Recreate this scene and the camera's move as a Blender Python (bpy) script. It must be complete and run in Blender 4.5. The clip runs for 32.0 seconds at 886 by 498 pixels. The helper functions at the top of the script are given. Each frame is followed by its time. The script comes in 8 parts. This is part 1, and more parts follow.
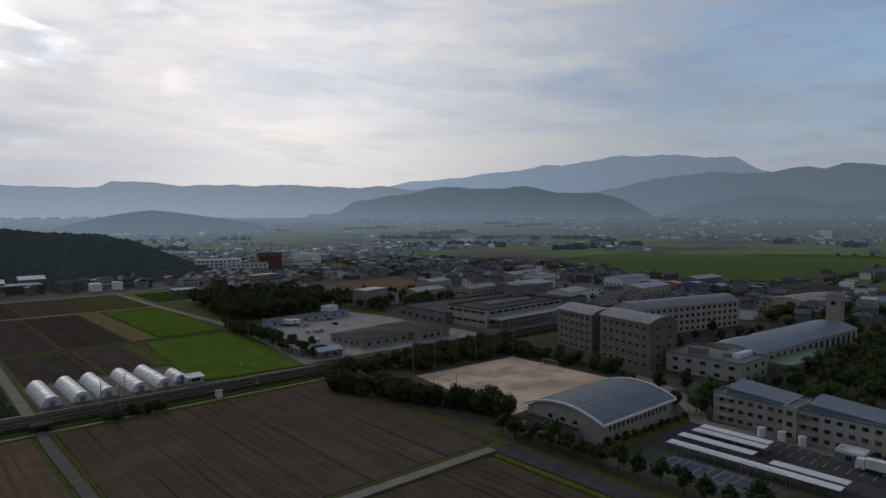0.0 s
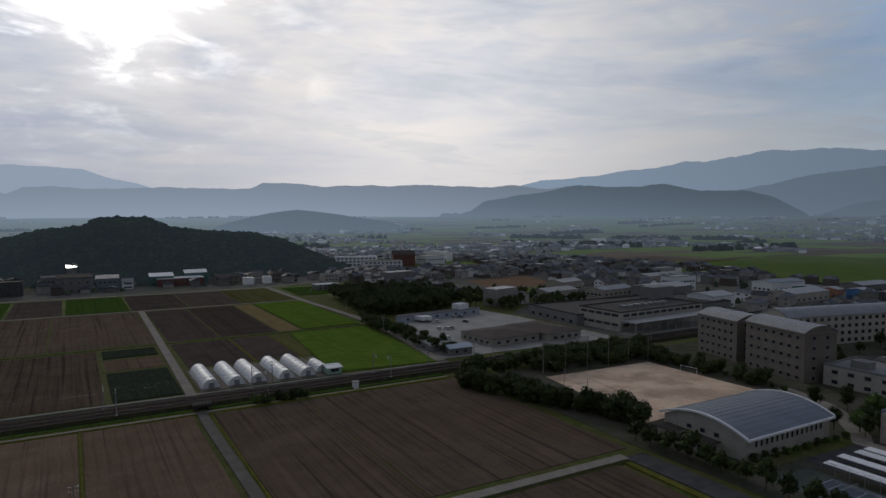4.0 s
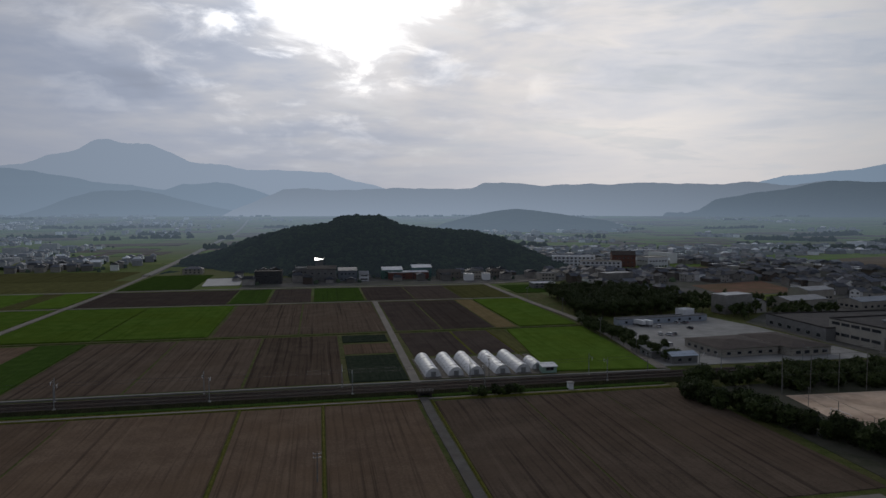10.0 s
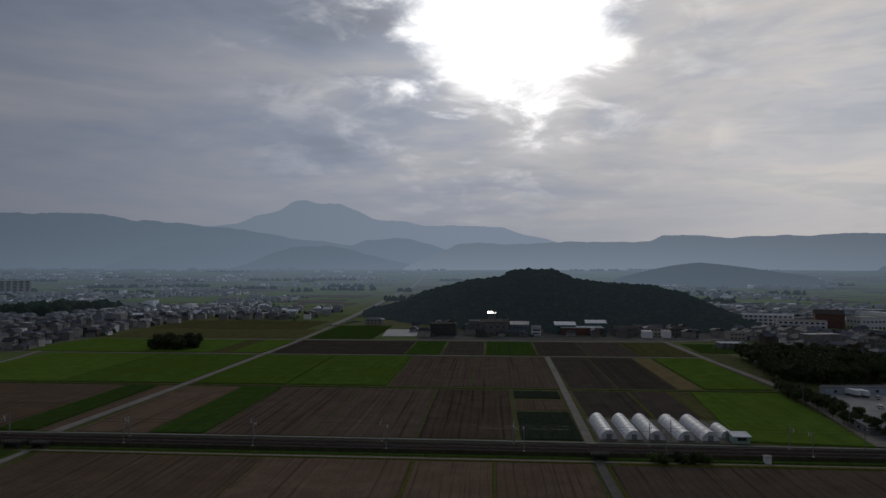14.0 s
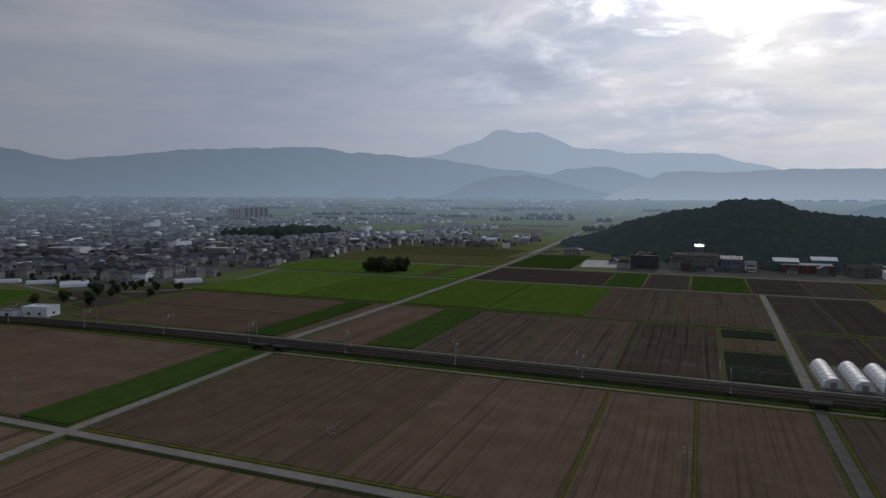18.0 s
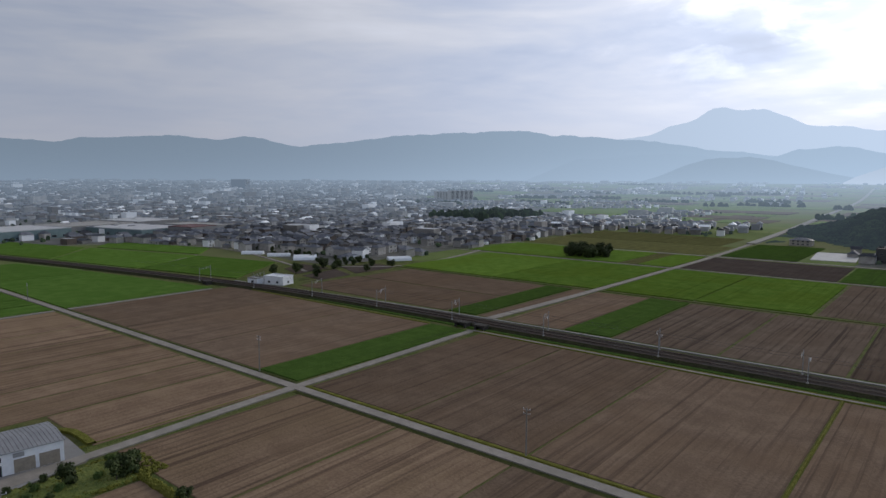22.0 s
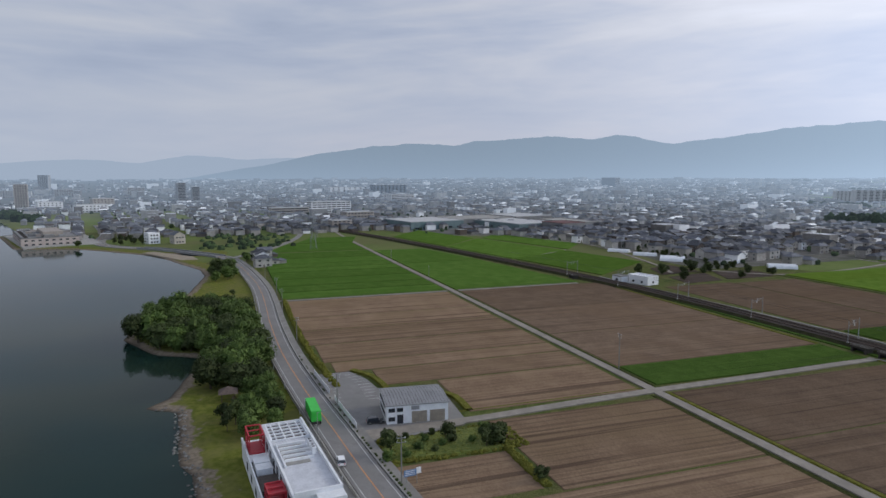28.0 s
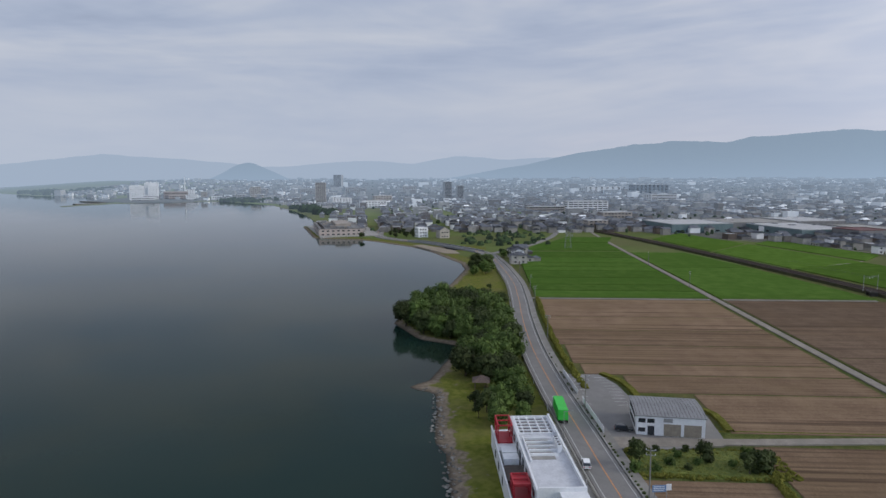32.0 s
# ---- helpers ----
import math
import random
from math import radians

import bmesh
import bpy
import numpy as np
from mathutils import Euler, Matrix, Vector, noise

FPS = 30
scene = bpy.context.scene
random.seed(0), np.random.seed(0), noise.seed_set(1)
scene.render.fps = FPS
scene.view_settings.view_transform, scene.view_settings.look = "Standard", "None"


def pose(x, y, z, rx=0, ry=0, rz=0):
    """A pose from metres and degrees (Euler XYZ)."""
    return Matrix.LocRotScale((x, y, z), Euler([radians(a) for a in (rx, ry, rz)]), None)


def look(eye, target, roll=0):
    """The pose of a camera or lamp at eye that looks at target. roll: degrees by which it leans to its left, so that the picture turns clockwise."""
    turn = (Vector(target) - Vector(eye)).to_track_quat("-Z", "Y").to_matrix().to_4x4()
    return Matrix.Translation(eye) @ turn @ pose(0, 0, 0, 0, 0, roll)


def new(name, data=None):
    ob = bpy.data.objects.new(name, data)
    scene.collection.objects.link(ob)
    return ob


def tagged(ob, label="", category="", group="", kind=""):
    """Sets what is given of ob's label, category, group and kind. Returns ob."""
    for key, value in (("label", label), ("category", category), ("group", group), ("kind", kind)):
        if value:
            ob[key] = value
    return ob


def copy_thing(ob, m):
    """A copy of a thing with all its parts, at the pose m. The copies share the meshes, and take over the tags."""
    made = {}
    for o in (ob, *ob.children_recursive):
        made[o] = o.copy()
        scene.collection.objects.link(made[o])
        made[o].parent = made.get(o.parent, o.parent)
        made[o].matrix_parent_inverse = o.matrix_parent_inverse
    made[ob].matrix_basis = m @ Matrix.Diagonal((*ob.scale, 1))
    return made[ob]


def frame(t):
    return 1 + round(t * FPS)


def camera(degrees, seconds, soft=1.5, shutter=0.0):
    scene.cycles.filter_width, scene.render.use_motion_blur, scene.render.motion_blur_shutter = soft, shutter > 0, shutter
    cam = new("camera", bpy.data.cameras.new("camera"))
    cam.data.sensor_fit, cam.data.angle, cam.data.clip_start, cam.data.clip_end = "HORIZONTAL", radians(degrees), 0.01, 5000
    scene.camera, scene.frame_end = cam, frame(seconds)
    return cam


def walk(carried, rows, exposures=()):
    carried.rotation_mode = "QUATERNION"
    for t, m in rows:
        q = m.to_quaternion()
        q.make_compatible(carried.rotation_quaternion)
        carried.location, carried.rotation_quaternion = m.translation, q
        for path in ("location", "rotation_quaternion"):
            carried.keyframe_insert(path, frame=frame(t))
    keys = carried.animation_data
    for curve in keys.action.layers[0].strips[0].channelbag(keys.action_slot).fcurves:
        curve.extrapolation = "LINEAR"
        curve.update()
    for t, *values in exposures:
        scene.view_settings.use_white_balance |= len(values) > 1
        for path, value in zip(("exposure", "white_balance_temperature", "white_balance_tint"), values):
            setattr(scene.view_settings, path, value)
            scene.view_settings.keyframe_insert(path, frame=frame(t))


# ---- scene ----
cam = camera(68.81, 32.0)
EYE = (0.0, 0.0, 60.0)
# seconds, yaw, pitch, roll of the hovering camera
PATH = [(0.0, -41.50, -3.19, 0.06), (0.5, -40.12, -3.19, 0.07), (1.0, -39.00, -3.20, 0.08), (1.5, -37.71, -3.21, 0.09), (2.0,
        -36.21, -3.22, 0.07), (2.5, -34.63, -3.23, 0.07), (3.0, -33.04, -3.22, 0.05), (3.5, -31.49, -3.23, 0.08), (5.5,
        -25.36, -3.25, 0.07), (6.0, -23.82, -3.24, 0.03), (6.5, -22.27, -3.25, 0.02), (7.0, -20.73, -3.27, 0.01), (7.5,
        -19.21, -3.28, 0.05), (8.0, -17.66, -3.27, -0.02), (8.5, -16.13, -3.28, 0.00), (9.0, -14.56, -3.28, 0.02), (9.5,
        -12.78, -3.30, 0.04), (10.0, -10.86, -3.31, 0.07), (10.5, -8.92, -3.29, -0.01), (11.0, -7.14, -3.24, 0.04), (11.5,
        -5.45, -1.63, 0.01), (12.0, -3.89, 0.66, 0.06), (12.5, -2.02, 1.49, 0.02), (13.0, 0.00, 1.49, 0.02), (13.5, 2.13,
        1.47, 0.00), (14.0, 4.31, 1.48, 0.06), (14.5, 6.57, 1.48, 0.02), (16.5, 15.56, 1.44, -0.00), (17.0, 17.58, 0.96,
        -0.00), (17.5, 19.67, -1.69, -0.06), (18.0, 21.71, -4.76, -0.09), (18.5, 23.75, -6.15, -0.04), (19.0, 25.80, -6.19,
        -0.07), (19.5, 27.88, -6.19, -0.06), (20.0, 30.05, -6.21, -0.09), (20.5, 32.39, -6.23, -0.10), (21.0, 34.77, -6.23,
        -0.11), (21.5, 37.09, -6.23, -0.09), (22.0, 39.45, -6.24, -0.14), (22.5, 41.79, -6.27, -0.15), (23.0, 44.15, -6.28,
        -0.11), (23.5, 46.54, -6.30, -0.09), (24.0, 48.99, -6.32, -0.07), (24.5, 51.62, -6.34, -0.11), (25.0, 54.37, -6.37,
        -0.06), (25.5, 57.15, -6.36, -0.03), (27.5, 68.36, -6.40, 0.12), (28.0, 71.21, -6.40, 0.11), (28.5, 73.99, -6.40,
        0.12), (29.0, 76.80, -6.39, 0.15), (29.5, 79.62, -6.41, 0.09), (30.0, 82.40, -6.39, 0.18), (30.5, 85.23, -6.40, 0.15),
        (31.0, 88.01, -6.41, 0.17), (31.5, 90.84, -6.41, 0.15), (32.0, 93.59, -6.41, 0.12)]
STOPS = [(0.0, -0.15), (6.0, -0.28), (11.0, -0.38), (12.5, -0.80), (16.5, -0.80), (18.5, 0.24), (20.0, 0.50), (22.0, 0.79), (24.0, 0.90), (28.0, 1.15), (32.0, 1.2)]
walk(cam, [(t, pose(*EYE, 90 + p, r, y)) for t, y, p, r in PATH], STOPS)

# ---------------------------------------------------------------- light
SUN = Vector((0.054, 0.933, 0.354)).normalized()
lamp = new("sun", bpy.data.lights.new("sun", "SUN"))
lamp.data.energy, lamp.data.angle, lamp.data.color = 0.55, radians(16), (1.0, 0.93, 0.83)
lamp.matrix_world = look(SUN * 300, (0, 0, 0))


class Nodes:
    """Short-hand for building a node tree."""

    def __init__(self, tree):
        self.tree = tree
        tree.nodes.clear()

    def add(self, node, **sets):
        n = self.tree.nodes.new(node)
        for k, v in sets.items():
            if k == "op":
                n.operation = v
            elif k == "sky":
                n.sky_type = v
        return n

    def link(self, a, b):
        self.tree.links.new(a, b)

    def put(self, socket, v):
        if hasattr(v, "is_output"):
            self.link(v, socket)
        elif isinstance(v, (tuple, list)) and len(v) == 3 and socket.type == "RGBA":
            socket.default_value = (*v, 1)
        else:
            socket.default_value = v

    def math(self, op, a, b=0.0, c=0.0):
        n = self.add("ShaderNodeMath", op=op)
        for s, v in zip(n.inputs, (a, b, c)):
            self.put(s, v)
        return n.outputs[0]

    def vec(self, op, a, b=(0, 0, 0)):
        n = self.add("ShaderNodeVectorMath", op=op)
        self.put(n.inputs[0], a)
        self.put(n.inputs[1], b)
        return n.outputs["Value"] if op in ("DOT_PRODUCT", "LENGTH") else n.outputs[0]

    def mix(self, fac, a, b, blend="MIX"):
        n = self.add("ShaderNodeMix")
        n.data_type, n.blend_type = "RGBA", blend
        self.put(n.inputs[0], fac)
        self.put(n.inputs[6], a)
        self.put(n.inputs[7], b)
        return n.outputs[2]

    def noise(self, vector, scale, detail=3.0, rough=0.55, distort=0.0):
        n = self.add("ShaderNodeTexNoise")
        self.put(n.inputs["Vector"], vector)
        n.inputs["Scale"].default_value = scale
        n.inputs["Detail"].default_value = detail
        n.inputs["Roughness"].default_value = rough
        n.inputs["Distortion"].default_value = distort
        return n.outputs[0]

    def ramp(self, v, lo, hi, a=0.0, b=1.0):
        n = self.add("ShaderNodeMapRange")
        n.interpolation_type = "SMOOTHSTEP"
        for s, x in zip(n.inputs, (v, lo, hi, a, b)):
            self.put(s, x)
        return n.outputs[0]


world = bpy.data.worlds.new("world")
scene.world = world
world.use_nodes = True
W = Nodes(world.node_tree)
way = W.vec("NORMALIZE", W.add("ShaderNodeTexCoord").outputs["Generated"])
sky = W.add("ShaderNodeTexSky", sky="NISHITA")
sky.sun_disc, sky.sun_elevation, sky.sun_rotation = False, radians(20.8), radians(3.3)
sky.dust_density, sky.air_density = 2.0, 1.2
blue = W.vec("MULTIPLY", sky.outputs[0], (0.10, 0.10, 0.10))
parts_ = W.add("ShaderNodeSeparateXYZ")
W.link(way, parts_.inputs[0])
up = W.math("MAXIMUM", parts_.outputs[2], 0.0)
flat = W.math("DIVIDE", 1.0, W.math("ADD", up, 0.10))
deck = W.vec("MULTIPLY", way, (1.0, 1.0, 0.0))
scaled = W.add("ShaderNodeVectorMath", op="SCALE")
W.link(deck, scaled.inputs[0])
W.link(flat, scaled.inputs["Scale"])
deck = scaled.outputs[0]
big = W.noise(deck, 0.5, 4.0, 0.50, 0.25)
small = W.noise(W.vec("ADD", deck, (7.0, 3.0, 1.0)), 1.7, 5.0, 0.52, 0.25)
cover = W.math("ADD", W.math("MULTIPLY", big, 0.68), W.math("MULTIPLY", small, 0.32))


def lobe(az, el, sharp):
    """How near the view is to a bearing in the sky, 0 to 1."""
    d = (-math.sin(radians(az)) * math.cos(radians(el)), math.cos(radians(az)) * math.cos(radians(el)), math.sin(radians(el)))
    return W.math("POWER", W.math("MAXIMUM", W.vec("DOT_PRODUCT", way, d), 0.0), sharp)


def scale(colour, k):
    n = W.add("ShaderNodeVectorMath", op="SCALE")
    W.put(n.inputs[0], colour)
    W.put(n.inputs["Scale"], k)
    return n.outputs[0]


def tint(base, *terms):
    """Adds coloured lobes of light to a sky colour."""
    for k, colour in terms:
        base = W.vec("ADD", base, scale(colour, k))
    return base



def streaks(across, upward, slant, shift, detail, distort):
    """Cloud streaks drawn out along the horizon: noise over bearing and height."""
    n = W.add("ShaderNodeCombineXYZ")
    W.put(n.inputs[0], W.math("ADD", W.math("MULTIPLY", bearing, across), shift))
    W.put(n.inputs[1], W.math("ADD", W.math("MULTIPLY", up, upward), W.math("MULTIPLY", bearing, slant)))
    W.put(n.inputs[2], shift)
    return W.noise(n.outputs[0], 1.0, detail, 0.6, distort)


bearing = W.math("ARCTAN2", W.math("MULTIPLY", parts_.outputs[0], -1.0), parts_.outputs[1])
bands = streaks(1.9, 10.0, 0.5, 4.0, 4.0, 0.5)
wisps = streaks(5.5, 30.0, -2.2, 11.0, 6.0, 0.7)
puffs = streaks(11.0, 24.0, 0.0, 23.0, 6.0, 0.5)
soft = W.ramp(cover, 0.36, 0.64)
glow = lobe(-30.0, 12.0, 12.5)
open_sky = W.mix(0.45, blue, (0.24, 0.36, 0.58))
deckcol = tint((0.212, 0.227, 0.268), (lobe(15.0, 9.0, 5.0), (0.158, 0.176, 0.216)), (glow, (0.70, 0.65, 0.59)), (lobe(7.0, 15.0, 26.0), (0.185, 0.182, 0.178)))
deckcol = W.mix(W.math("MULTIPLY", lobe(115.0, 10.0, 2.5), 0.6), deckcol, (0.194, 0.217, 0.258))
clear = W.math("MULTIPLY", lobe(-84.0, 20.0, 6.0), W.ramp(W.math("ADD", W.math("MULTIPLY", wisps, 0.55), W.math("MULTIPLY", bands, 0.45)), 0.40, 0.60, 0.98, 0.42))
deckcol = W.mix(clear, deckcol, scale(open_sky, 1.42))
gaps = W.math("MULTIPLY", W.math("MULTIPLY", lobe(-32.0, 16.0, 9.0), 0.62), W.ramp(W.math("ADD", W.math("MULTIPLY", wisps, 0.6), W.math("MULTIPLY", small, 0.4)), 0.50, 0.64))
deckcol = W.mix(gaps, deckcol, (0.56, 0.62, 0.69))
near_sun = lobe(-2.0, 21.0, 15.0)
aloft = W.ramp(up, 0.04, 0.20, 0.35, 1.0)
swing = W.math("MULTIPLY", aloft, W.math("ADD", 0.055, W.math("MULTIPLY", near_sun, 0.30)))
body = W.math("ADD", 1.0, W.math("MULTIPLY", swing, W.math("SUBTRACT", W.math("MULTIPLY", soft, 2.0), 1.0)))
drawn = W.math("ADD", W.math("MULTIPLY", W.math("SUBTRACT", bands, 0.5), 0.80), W.math("MULTIPLY", W.math("SUBTRACT", wisps, 0.5), W.math("ADD", 0.16, W.math("MULTIPLY", lobe(-45.0, 14.0, 5.0), 0.34))))
body = W.math("ADD", body, W.math("MULTIPLY", drawn, aloft))
deckcol = W.vec("MULTIPLY", scale(deckcol, body), W.mix(W.ramp(body, 0.82, 1.16), (0.92, 0.98, 1.085), (1.03, 1.0, 0.965)))
fluff = W.math("ADD", W.math("MULTIPLY", W.noise(W.vec("ADD", deck, (2.0, 9.0, 4.0)), 2.0, 5.0, 0.50, 0.15), 0.45), W.math("MULTIPLY", puffs, 0.55))
fringe = W.math("MULTIPLY", W.ramp(fluff, 0.49, 0.66), W.math("MULTIPLY", lobe(0.0, 20.0, 26.0), W.math("MULTIPLY", aloft, 0.66)))
edge = W.math("ADD", lobe(-1.4, 23.4, 42.0), W.math("MULTIPLY", W.math("SUBTRACT", W.math("ADD", W.math("MULTIPLY", fluff, 0.75), W.math("MULTIPLY", cover, 0.25)), 0.5), 1.9))
core = W.math("ADD", W.math("MULTIPLY", W.ramp(edge, 0.40, 0.98), 2.2), W.math("MULTIPLY", lobe(-3.0, 24.0, 60.0), 0.45))
skyrgb = tint(deckcol, (fringe, (1.0, 0.95, 0.88)), (core, (1.0, 0.98, 0.95)))
rim = W.math("POWER", W.math("SUBTRACT", 1.0, up), 20.0)
rimcol = tint((0.225, 0.235, 0.270), (lobe(15.0, 3.0, 5.0), (0.135, 0.155, 0.185)), (lobe(-30.0, 3.0, 6.0), (0.53, 0.48, 0.45)), (lobe(-82.0, 3.0, 6.0), (0.22, 0.26, 0.30)))
rimcol = W.mix(W.math("MULTIPLY", lobe(115.0, 3.0, 2.5), 0.75), rimcol, (0.183, 0.218, 0.268))
rimcol = W.mix(W.math("MULTIPLY", W.ramp(bands, 0.42, 0.60), W.math("MULTIPLY", lobe(55.0, 5.0, 7.0), 0.55)), rimcol, (0.300, 0.262, 0.285))
skyrgb = W.mix(W.math("MULTIPLY", rim, 0.75), skyrgb, rimcol)
bg = W.add("ShaderNodeBackground")
W.link(skyrgb, bg.inputs[0])
W.link(bg.outputs[0], W.add("ShaderNodeOutputWorld").inputs[0])

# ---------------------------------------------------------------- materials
# Blue-grey glow colour that paints haze onto distant surfaces.
HAZE_GLOW = (0.180, 0.236, 0.312)


def surf(name, a, b, size=3.0, rough=0.85, metal=0.0, bump=0.0, fine=None, vary=0.0, island=0.0, rows=0.0, rowmix=0.5,
         air=0.0, start=800.0, blotch=None, spec=0.35, c=None, speck=None, haze=0.0, mist=0.0, pale=1.0, haze_tint=HAZE_GLOW):
    """A weathered surface: two colours over patches of that size in metres, finer grain, and a spread of brightness per
    object (vary) or per loose piece (island). rows: spacing of drill rows along y. air, haze: haze painted as blue
    emission, by metres of air past start or evenly, mainly for the far backdrop; mist thickens it low down."""
    m = bpy.data.materials.new(name)
    m.use_nodes = True
    N = Nodes(m.node_tree)
    at = N.add("ShaderNodeNewGeometry")
    p = at.outputs["Position"]
    n1 = N.noise(p, 1.0 / size, 4.0, 0.6)
    n2 = N.noise(p, 1.0 / (fine or size * 0.12), 3.0, 0.6)
    f = N.ramp(N.math("ADD", N.math("MULTIPLY", n1, 0.6), N.math("MULTIPLY", n2, 0.4)), 0.35, 0.65)
    col = N.mix(f, a, b)
    if blotch:
        big_ = N.ramp(N.noise(p, 1.0 / blotch[0], 3.0, 0.6), 0.42, 0.62)
        col = N.mix(N.math("MULTIPLY", big_, blotch[2]), col, blotch[1])
    height = f
    if rows:
        drill = N.noise(N.vec("MULTIPLY", p, (1.0, 0.010, 0.0)), 1.1 / rows, 3.0, 0.65)
        line = N.ramp(drill, 0.53, 0.66)
        col = N.mix(N.math("MULTIPLY", line, rowmix), col, c or tuple(v * 0.5 for v in a))
        chaff = N.noise(N.vec("ADD", N.vec("MULTIPLY", p, (1.0, 0.014, 0.0)), (31.0, 7.0, 0.0)), 0.8 / rows, 4.0, 0.7)
        col = N.mix(N.math("MULTIPLY", N.ramp(chaff, 0.54, 0.72), rowmix * 0.6), col, tuple(min(1.0, v * 1.45) for v in b))
        bed = N.add("ShaderNodeSeparateXYZ")
        N.link(p, bed.inputs[0])
        bent = N.math("ADD", bed.outputs[0], N.math("MULTIPLY", N.noise(p, 0.05, 2.0), 2.5))
        fine_line = N.ramp(N.math("ABSOLUTE", N.math("SUBTRACT", N.math("FRACT", N.math("DIVIDE", bent, rows * 1.35)), 0.5)), 0.30, 0.46)
        fine_line = N.math("MULTIPLY", fine_line, N.ramp(N.noise(N.vec("ADD", p, (90.0, 40.0, 0.0)), 0.035, 3.0), 0.36, 0.62, 0.12, 0.85))
        col = N.mix(N.math("MULTIPLY", fine_line, rowmix * 0.62), col, c or tuple(v * 0.55 for v in a))
        height = N.math("SUBTRACT", f, line)
    if vary or island:
        rnd = at.outputs["Random Per Island"] if island else N.add("ShaderNodeObjectInfo").outputs["Random"]
        k = island or vary
        if speck:
            col = N.mix(N.ramp(rnd, 1.0 - speck, 1.02 - speck), col, (0.55, 0.55, 0.55))
            col = N.mix(N.ramp(rnd, 0.22, 0.20, 0.0, 0.7), col, (0.16, 0.11, 0.085))
        tone = N.ramp(rnd, 0.0, 1.0, 1.0 - k, 1.0 + k)
        s = N.add("ShaderNodeVectorMath", op="SCALE")
        N.link(col, s.inputs[0])
        N.link(tone, s.inputs["Scale"])
        col = s.outputs[0]
    bs = N.add("ShaderNodeBsdfPrincipled")
    N.put(bs.inputs["Base Color"], col)
    bs.inputs["Roughness"].default_value = rough
    bs.inputs["Metallic"].default_value = metal
    bs.inputs["Specular IOR Level"].default_value = spec
    if bump:
        bn = N.add("ShaderNodeBump")
        bn.inputs["Distance"].default_value = bump
        N.link(height, bn.inputs["Height"])
        N.link(bn.outputs[0], bs.inputs["Normal"])
    out = bs.outputs[0]
    # Haze painted on: emission mixed in by distance, brighter towards the sun's bearing.
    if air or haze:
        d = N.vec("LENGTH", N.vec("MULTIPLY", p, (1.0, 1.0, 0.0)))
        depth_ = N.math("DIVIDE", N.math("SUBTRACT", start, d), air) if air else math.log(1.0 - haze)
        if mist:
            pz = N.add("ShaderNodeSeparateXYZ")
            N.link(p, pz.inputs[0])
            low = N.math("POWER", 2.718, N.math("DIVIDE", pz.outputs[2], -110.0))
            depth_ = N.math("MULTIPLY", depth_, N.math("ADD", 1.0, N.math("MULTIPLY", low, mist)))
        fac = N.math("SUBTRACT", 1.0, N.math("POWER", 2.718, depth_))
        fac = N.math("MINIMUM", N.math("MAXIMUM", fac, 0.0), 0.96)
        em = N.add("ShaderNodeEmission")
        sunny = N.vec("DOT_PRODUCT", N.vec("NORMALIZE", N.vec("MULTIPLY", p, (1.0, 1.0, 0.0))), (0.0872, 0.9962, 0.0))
        em.inputs[0].default_value = (*haze_tint, 1)
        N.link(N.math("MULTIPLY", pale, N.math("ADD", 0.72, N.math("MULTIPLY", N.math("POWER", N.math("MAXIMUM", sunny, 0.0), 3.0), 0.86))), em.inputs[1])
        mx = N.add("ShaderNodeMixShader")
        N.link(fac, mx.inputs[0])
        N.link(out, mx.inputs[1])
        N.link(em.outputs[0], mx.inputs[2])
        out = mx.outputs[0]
    N.link(out, N.add("ShaderNodeOutputMaterial").inputs[0])
    return m


SOIL = surf("dry_soil", (0.114, 0.081, 0.058), (0.164, 0.118, 0.083), 9.0, 0.95, bump=0.12, fine=0.7, vary=0.16, rows=1.9,
            rowmix=0.50, c=(0.050, 0.037, 0.030), blotch=(38.0, (0.135, 0.092, 0.060), 0.55), spec=0.0)
# Paler copy of the soil: front light on the western fields put into colour.
PALESOIL = surf("frontlit_stubble_soil", (0.166, 0.113, 0.076), (0.228, 0.160, 0.106), 9.0, 0.95, bump=0.12, fine=0.7, vary=0.12, rows=1.9,
                rowmix=0.7, c=(0.070, 0.048, 0.036), blotch=(30.0, (0.185, 0.130, 0.080), 0.6), spec=0.0)
# Darker copy of the soil: dimness against the sun put into colour.
BROWNSOIL = surf("backlit_brown_soil", (0.092, 0.070, 0.053), (0.134, 0.102, 0.077), 9.0, 0.95, bump=0.12, fine=0.7, vary=0.14, rows=1.9,
                 rowmix=0.6, c=(0.036, 0.027, 0.023), blotch=(34.0, (0.10, 0.072, 0.052), 0.5), spec=0.0)
DITCH = surf("ditch_grass", (0.030, 0.036, 0.014), (0.060, 0.066, 0.024), 2.0, 0.95, bump=0.2, fine=0.4, spec=0.0)
# Darkest soil copy, mostly for backlit fields beyond the railway, their dimness in the colour.
DARKSOIL = surf("dark_backlit_soil", (0.064, 0.051, 0.045), (0.092, 0.074, 0.063), 11.0, 0.95, bump=0.1, fine=0.8, vary=0.15, rows=2.6,
                rowmix=0.4, blotch=(30.0, (0.08, 0.062, 0.05), 0.5), spec=0.0)
RICE = surf("rice_leaves", (0.073, 0.128, 0.020), (0.112, 0.176, 0.032), 7.0, 0.7, bump=0.25, fine=0.5, vary=0.14, rows=2.4,
            rowmix=0.2, blotch=(45.0, (0.088, 0.132, 0.018), 0.5), spec=0.0)
